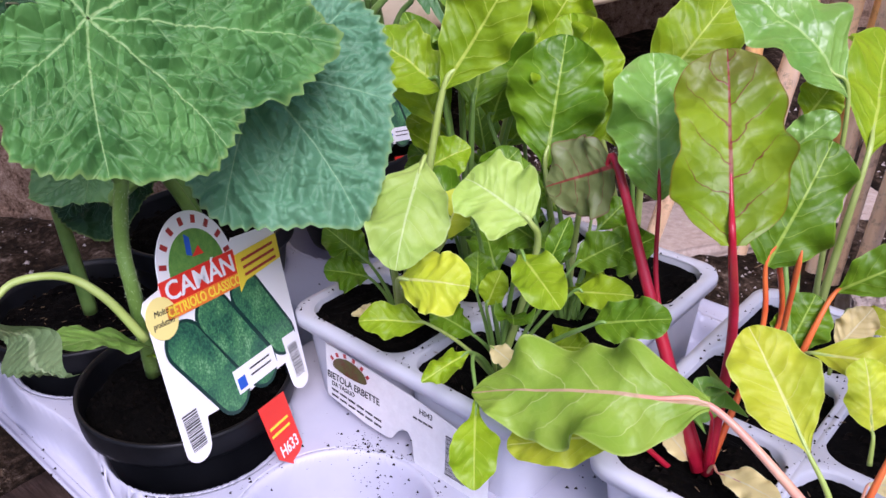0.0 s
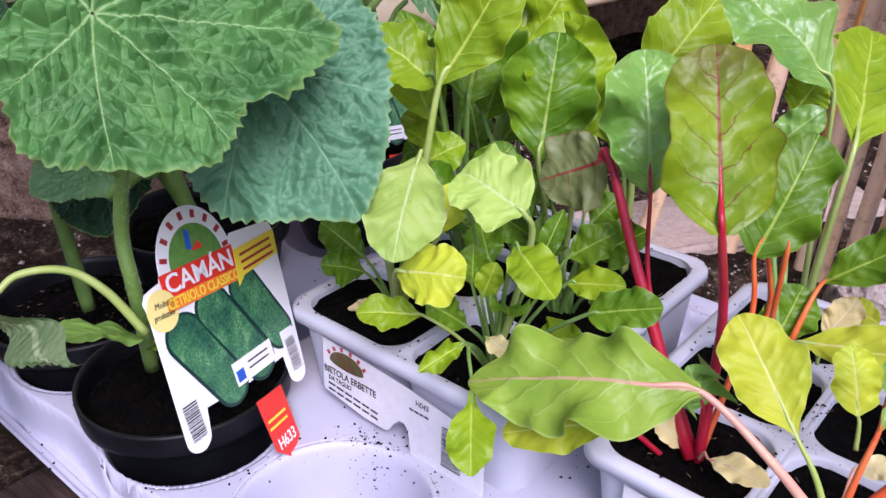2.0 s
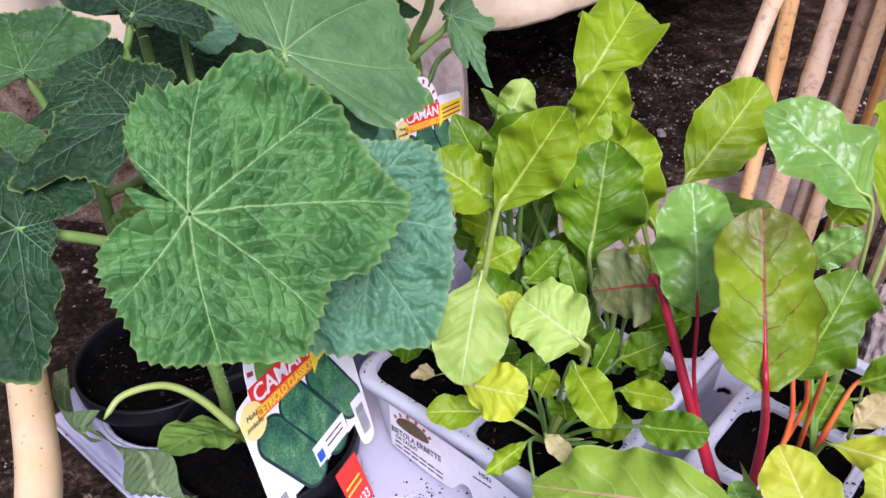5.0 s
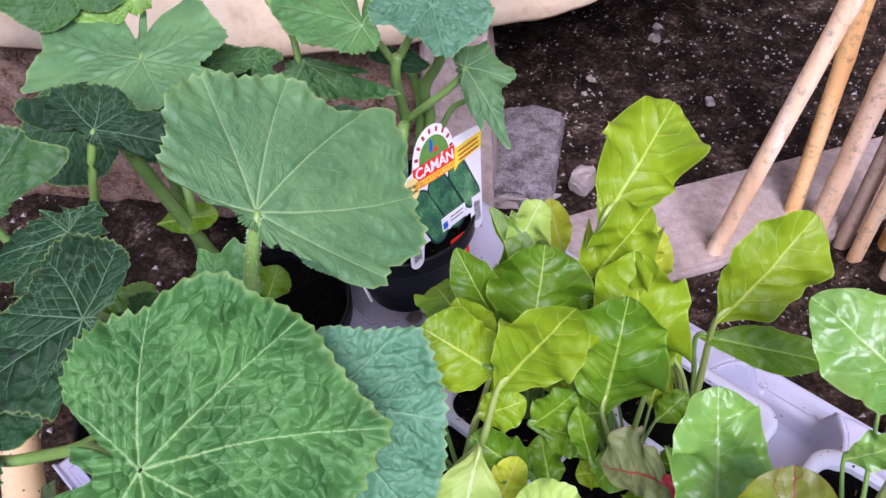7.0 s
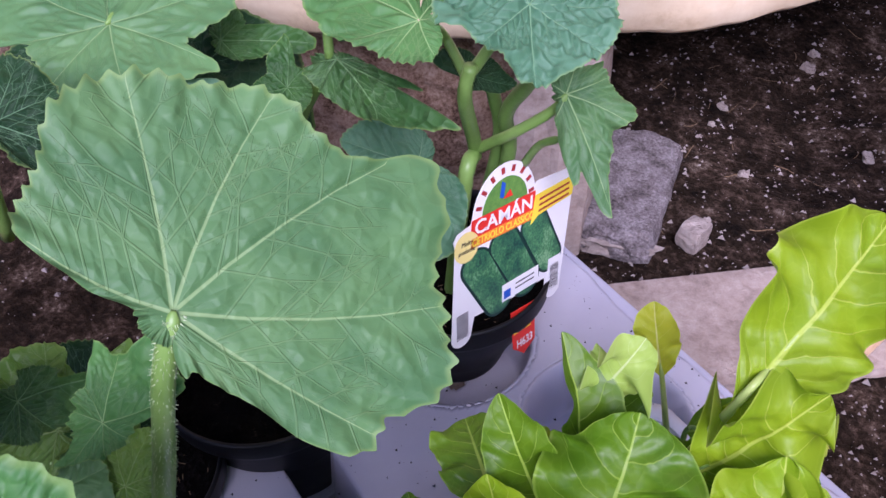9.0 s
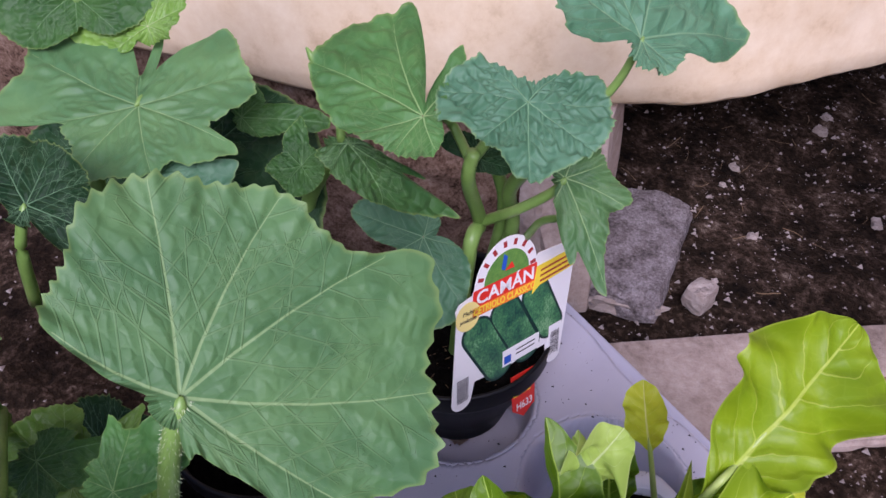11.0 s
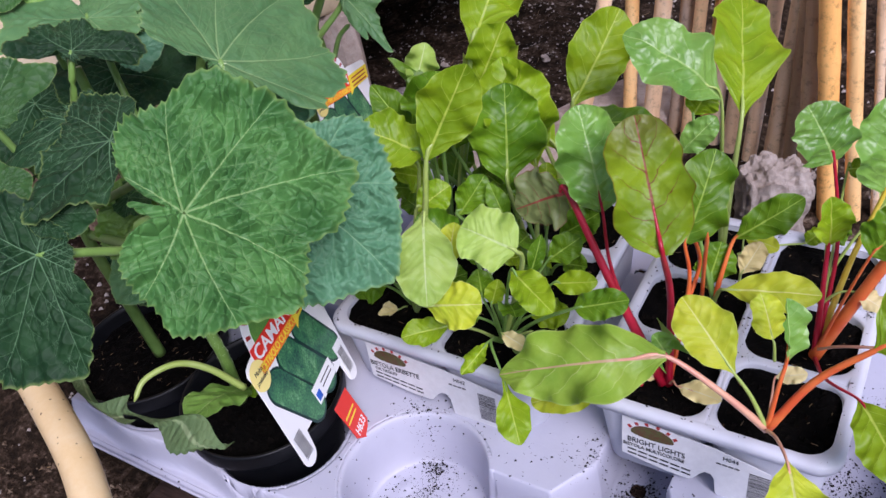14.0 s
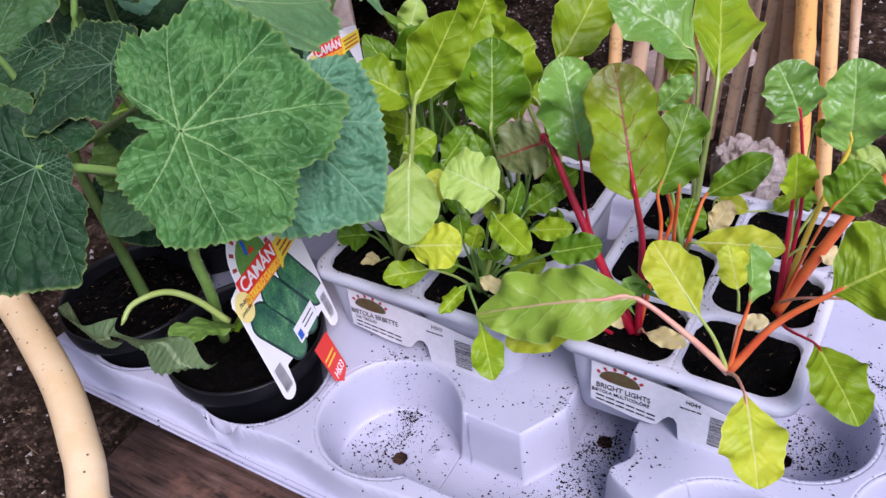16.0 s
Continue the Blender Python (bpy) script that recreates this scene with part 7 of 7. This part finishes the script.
leaf_on_stalk(r1, S, (0.087, 0.105, 0.193), (0.067, 0.126, 0.243), (0.5, -0.7, 0.5), 0.033, CHARD_BLUE, STEM_RED, r=0.0012, mid=(0.096, 0.098, 0.150), shape=ROUND, wave=0.1, pucker=2.0, seed=52)
leaf_on_stalk(r1, S, (0.128, 0.116, 0.174), (0.135, 0.142, 0.218), (0.4, -0.8, 0.4), 0.027, CHARD_MID, STEM_ORANGE, r=0.0013, mid=(0.132, 0.113, 0.145), shape=HEART, seed=53)
leaf_on_stalk(r1, S, (0.137, 0.079, 0.102), (0.163, 0.073, 0.108), TOP, 0.011, CREAM_LEAF, STEM_PINK, r=0.0007, shape=OVAL, seed=54)
leaf_on_stalk(r1, S, (0.123, 0.086, 0.094), (0.111, 0.079, 0.112), TOP, 0.01, CREAM_LEAF, STEM_PINK, r=0.0007, shape=OVAL, seed=55)
tube("petiole", [(0.124, 0.088, 0.080), (0.106, 0.074, 0.103)], 0.0014, 0.0012, STEM_RED, r1, n=8)
leaf_on_stalk(r1, S, (0.132, 0.077, 0.127), (0.125, 0.074, 0.144), OUT, 0.016, CHARD_BLUE, STEM_RED, r=0.001, shape=ROUND, wave=0.3, seed=56)

r2 = seedling(0.19, 0.085, "rainbow chard seedling with pink and orange stalks")
S = (0.188, 0.065, 0.106)
leaf_on_stalk(r2, S, (0.137, 0.060, 0.146), (0.053, 0.032, 0.126), (0.3, -0.5, 0.85), 0.041, CHARD_PINK, STEM_PINK, r=0.0019, mid=(0.165, 0.062, 0.128), shape=WEDGE, bend=0.1, fold=-0.15, wave=0.14, seed=57)
leaf_on_stalk(r2, (0.117, 0.059, 0.120), (0.112, 0.056, 0.121), (0.070, 0.034, 0.107), (0.3, -0.4, 0.85), 0.02, CHARD_YELLOW, STEM_Y, r=0.0008, shape=OVAL, seed=58)
leaf_on_stalk(r2, S, (0.169, 0.068, 0.138), (0.137, 0.083, 0.167), (0.4, -0.65, 0.6), 0.026, CHARD_YELLOW, STEM_Y, r=0.0012, shape=OVAL, bend=0.05, seed=59)
leaf_on_stalk(r2, S, (0.203, 0.031, 0.132), (0.221, -0.009, 0.118), (0.45, -0.8, 0.35), 0.0285, CHARD_YELLOW, STEM_PINK, r=0.001, shape=OVAL, bend=0.03, seed=60)
leaf_on_stalk(r2, S, (0.191, 0.077, 0.146), (0.185, 0.089, 0.177), (0.8, -0.5, 0.2), 0.015, CHARD_BLUE, STEM_ORANGE, r=0.0013, shape=OVAL, fold=0.7, seed=61)
leaf_on_stalk(r2, S, (0.227, 0.086, 0.160), (0.259, 0.102, 0.184), TOP, 0.045, CHARD, STEM_ORANGE, r=0.0021, mid=(0.205, 0.078, 0.137), shape=OVAL, seed=62)
leaf_on_stalk(r2, S, (0.185, 0.091, 0.117), (0.200, 0.093, 0.124), TOP, 0.009, CREAM_LEAF, STEM_PINK, r=0.0007, shape=OVAL, seed=63)
leaf_on_stalk(r2, (0.182, 0.103, 0.116), (0.179, 0.107, 0.128), (0.169, 0.115, 0.151), UP, 0.016, CHARD_YELLOW, STEM_Y, r=0.0008, shape=ROUND, seed=64)

r4 = seedling(0.19, 0.147, "rainbow chard seedling with orange and yellow stems")
S = (0.198, 0.134, 0.094)
leaf_on_stalk(r4, S, (0.189, 0.159, 0.210), (0.173, 0.160, 0.239), (0.4, -0.7, 0.6), 0.0285, CHARD_BLUE, STEM_RED, r=0.0012, mid=(0.198, 0.156, 0.154), shape=HEART, seed=65)
leaf_on_stalk(r4, S, (0.214, 0.172, 0.188), (0.207, 0.183, 0.236), (0.3, -0.8, 0.5), 0.031, CHARD_BLUE, STEM_YELLOW, r=0.0017, mid=(0.205, 0.160, 0.145), shape=HEART, fold=0.3, seed=66)
leaf_on_stalk(r4, S, (0.215, 0.134, 0.175), (0.229, 0.145, 0.198), (0.2, -0.8, 0.5), 0.026, CHARD_MID, STEM_ORANGE, r=0.001, shape=ROUND, seed=67)
tube("petiole", [S, (0.211, 0.141, 0.131), (0.225, 0.150, 0.167), (0.238, 0.158, 0.189)], 0.0036, 0.0028, STEM_ORANGE, r4, "thick glowing orange stalk", n=20, sides=10)
leaf_on_stalk(r4, S, (0.194, 0.148, 0.164), (0.191, 0.151, 0.194), (0.5, -0.75, 0.4), 0.018, CHARD, STEM_RED, r=0.0016, shape=OVAL, fold=0.5, seed=68)
leaf_on_stalk(r4, S, (0.225, 0.083, 0.127), (0.254, 0.046, 0.118), (0.45, -0.75, 0.45), 0.026, CHARD, STEM_RED, r=0.001, mid=(0.208, 0.100, 0.116), shape=OVAL, seed=69)
leaf_on_stalk(r4, (0.196, 0.143, 0.127), (0.211, 0.144, 0.140), (0.227, 0.141, 0.134), TOP, 0.011, CREAM_LEAF, STEM_Y, r=0.0007, shape=OVAL, seed=70)
tube("petiole", [(0.200, 0.126, 0.109), (0.212, 0.119, 0.123), (0.239, 0.117, 0.134)], 0.0009, 0.0008, STEM_PINK, r4, n=12)
leaf_on_stalk(r4, S, (0.194, 0.178, 0.193), (0.205, 0.175, 0.198), OUT, 0.01, CHARD, STEM_Y, r=0.0008, shape=OVAL, seed=71)

r3 = seedling(0.125, 0.147, "rainbow chard seedling with thin orange stems")
S = (0.140, 0.136, 0.115)
leaf_on_stalk(r3, S, (0.148, 0.125, 0.138), (0.197, 0.130, 0.145), (0.25, -0.55, 0.8), 0.02, CHARD_YELLOW, STEM_Y, r=0.0012, shape=OVAL, seed=72)
leaf_on_stalk(r3, S, (0.145, 0.154, 0.151), (0.177, 0.166, 0.179), OUT, 0.019, CHARD_MID, STEM_ORANGE, r=0.0014, shape=OVAL, seed=73)
leaf_on_stalk(r3, S, (0.110, 0.160, 0.198), (0.127, 0.170, 0.219), OUT, 0.015, CHARD_BLUE, STEM_G, r=0.0012, shape=OVAL, seed=74)
leaf_on_stalk(r3, S, (0.111, 0.182, 0.210), (0.118, 0.187, 0.226), OUT, 0.018, CHARD, STEM_G, r=0.0012, shape=OVAL, seed=75)
leaf_on_stalk(r3, S, (0.134, 0.140, 0.123), (0.138, 0.153, 0.148), UP, 0.022, CHARD_MID, STEM_Y, r=0.001, shape=OVAL, seed=76)
leaf_on_stalk(r3, (0.149, 0.158, 0.113), (0.150, 0.154, 0.125), (0.158, 0.164, 0.144), OUT, 0.014, CREAM_LEAF, STEM_Y, r=0.0008, shape=OVAL, seed=77)
leaf_on_stalk(r3, (0.146, 0.173, 0.099), (0.144, 0.185, 0.127), (0.165, 0.183, 0.125), OUT, 0.012, CHARD_YELLOW, STEM_Y, r=0.0008, shape=OVAL, seed=78)
for x in (1200, 1227):
    tube("petiole", [(0.127, 0.129, 0.117), (0.13, 0.14, 0.14), (0.13, 0.12, 0.18)] if x == 1200 else [(0.13, 0.148, 0.09), (0.135, 0.13, 0.14), (0.14, 0.115, 0.185)], 0.0013, 0.0011, STEM_ORANGE, r3, n=14)

r5 = seedling(0.125, 0.205, "tall rainbow chard seedling with pale broad leaves")
S = (0.126, 0.205, 0.086)
leaf_on_stalk(r5, S, (0.128, 0.225, 0.184), (0.102, 0.313, 0.220), UP, 0.042, CHARD, STEM_Y, r=0.002, shape=OVAL, bend=0.03, seed=79)
leaf_on_stalk(r5, S, (0.126, 0.182, 0.222), (0.076, 0.17, 0.262), (0.3, -0.45, 0.8), 0.036, CHARD_BLUE, STEM_Y, r=0.0014, shape=OVAL, bend=0.12, seed=80)
leaf_on_stalk(r5, S, (0.174, 0.226, 0.097), (0.182, 0.232, 0.105), TOP, 0.01, CHARD, STEM_Y, r=0.0008, shape=ROUND, seed=81)

r6 = seedling(0.19, 0.205, "small chard seedling at the pack's far corner")
S = (0.19, 0.205, 0.086)
leaf_on_stalk(r6, S, (0.212, 0.218, 0.141), (0.229, 0.229, 0.154), OUT, 0.02, CHARD_PALE, STEM_Y, r=0.001, shape=ROUND, seed=82)
leaf_on_stalk(r6, S, (0.187, 0.215, 0.108), (0.195, 0.220, 0.124), UP, 0.014, CHARD_MID, STEM_G, r=0.001, shape=OVAL, seed=83)
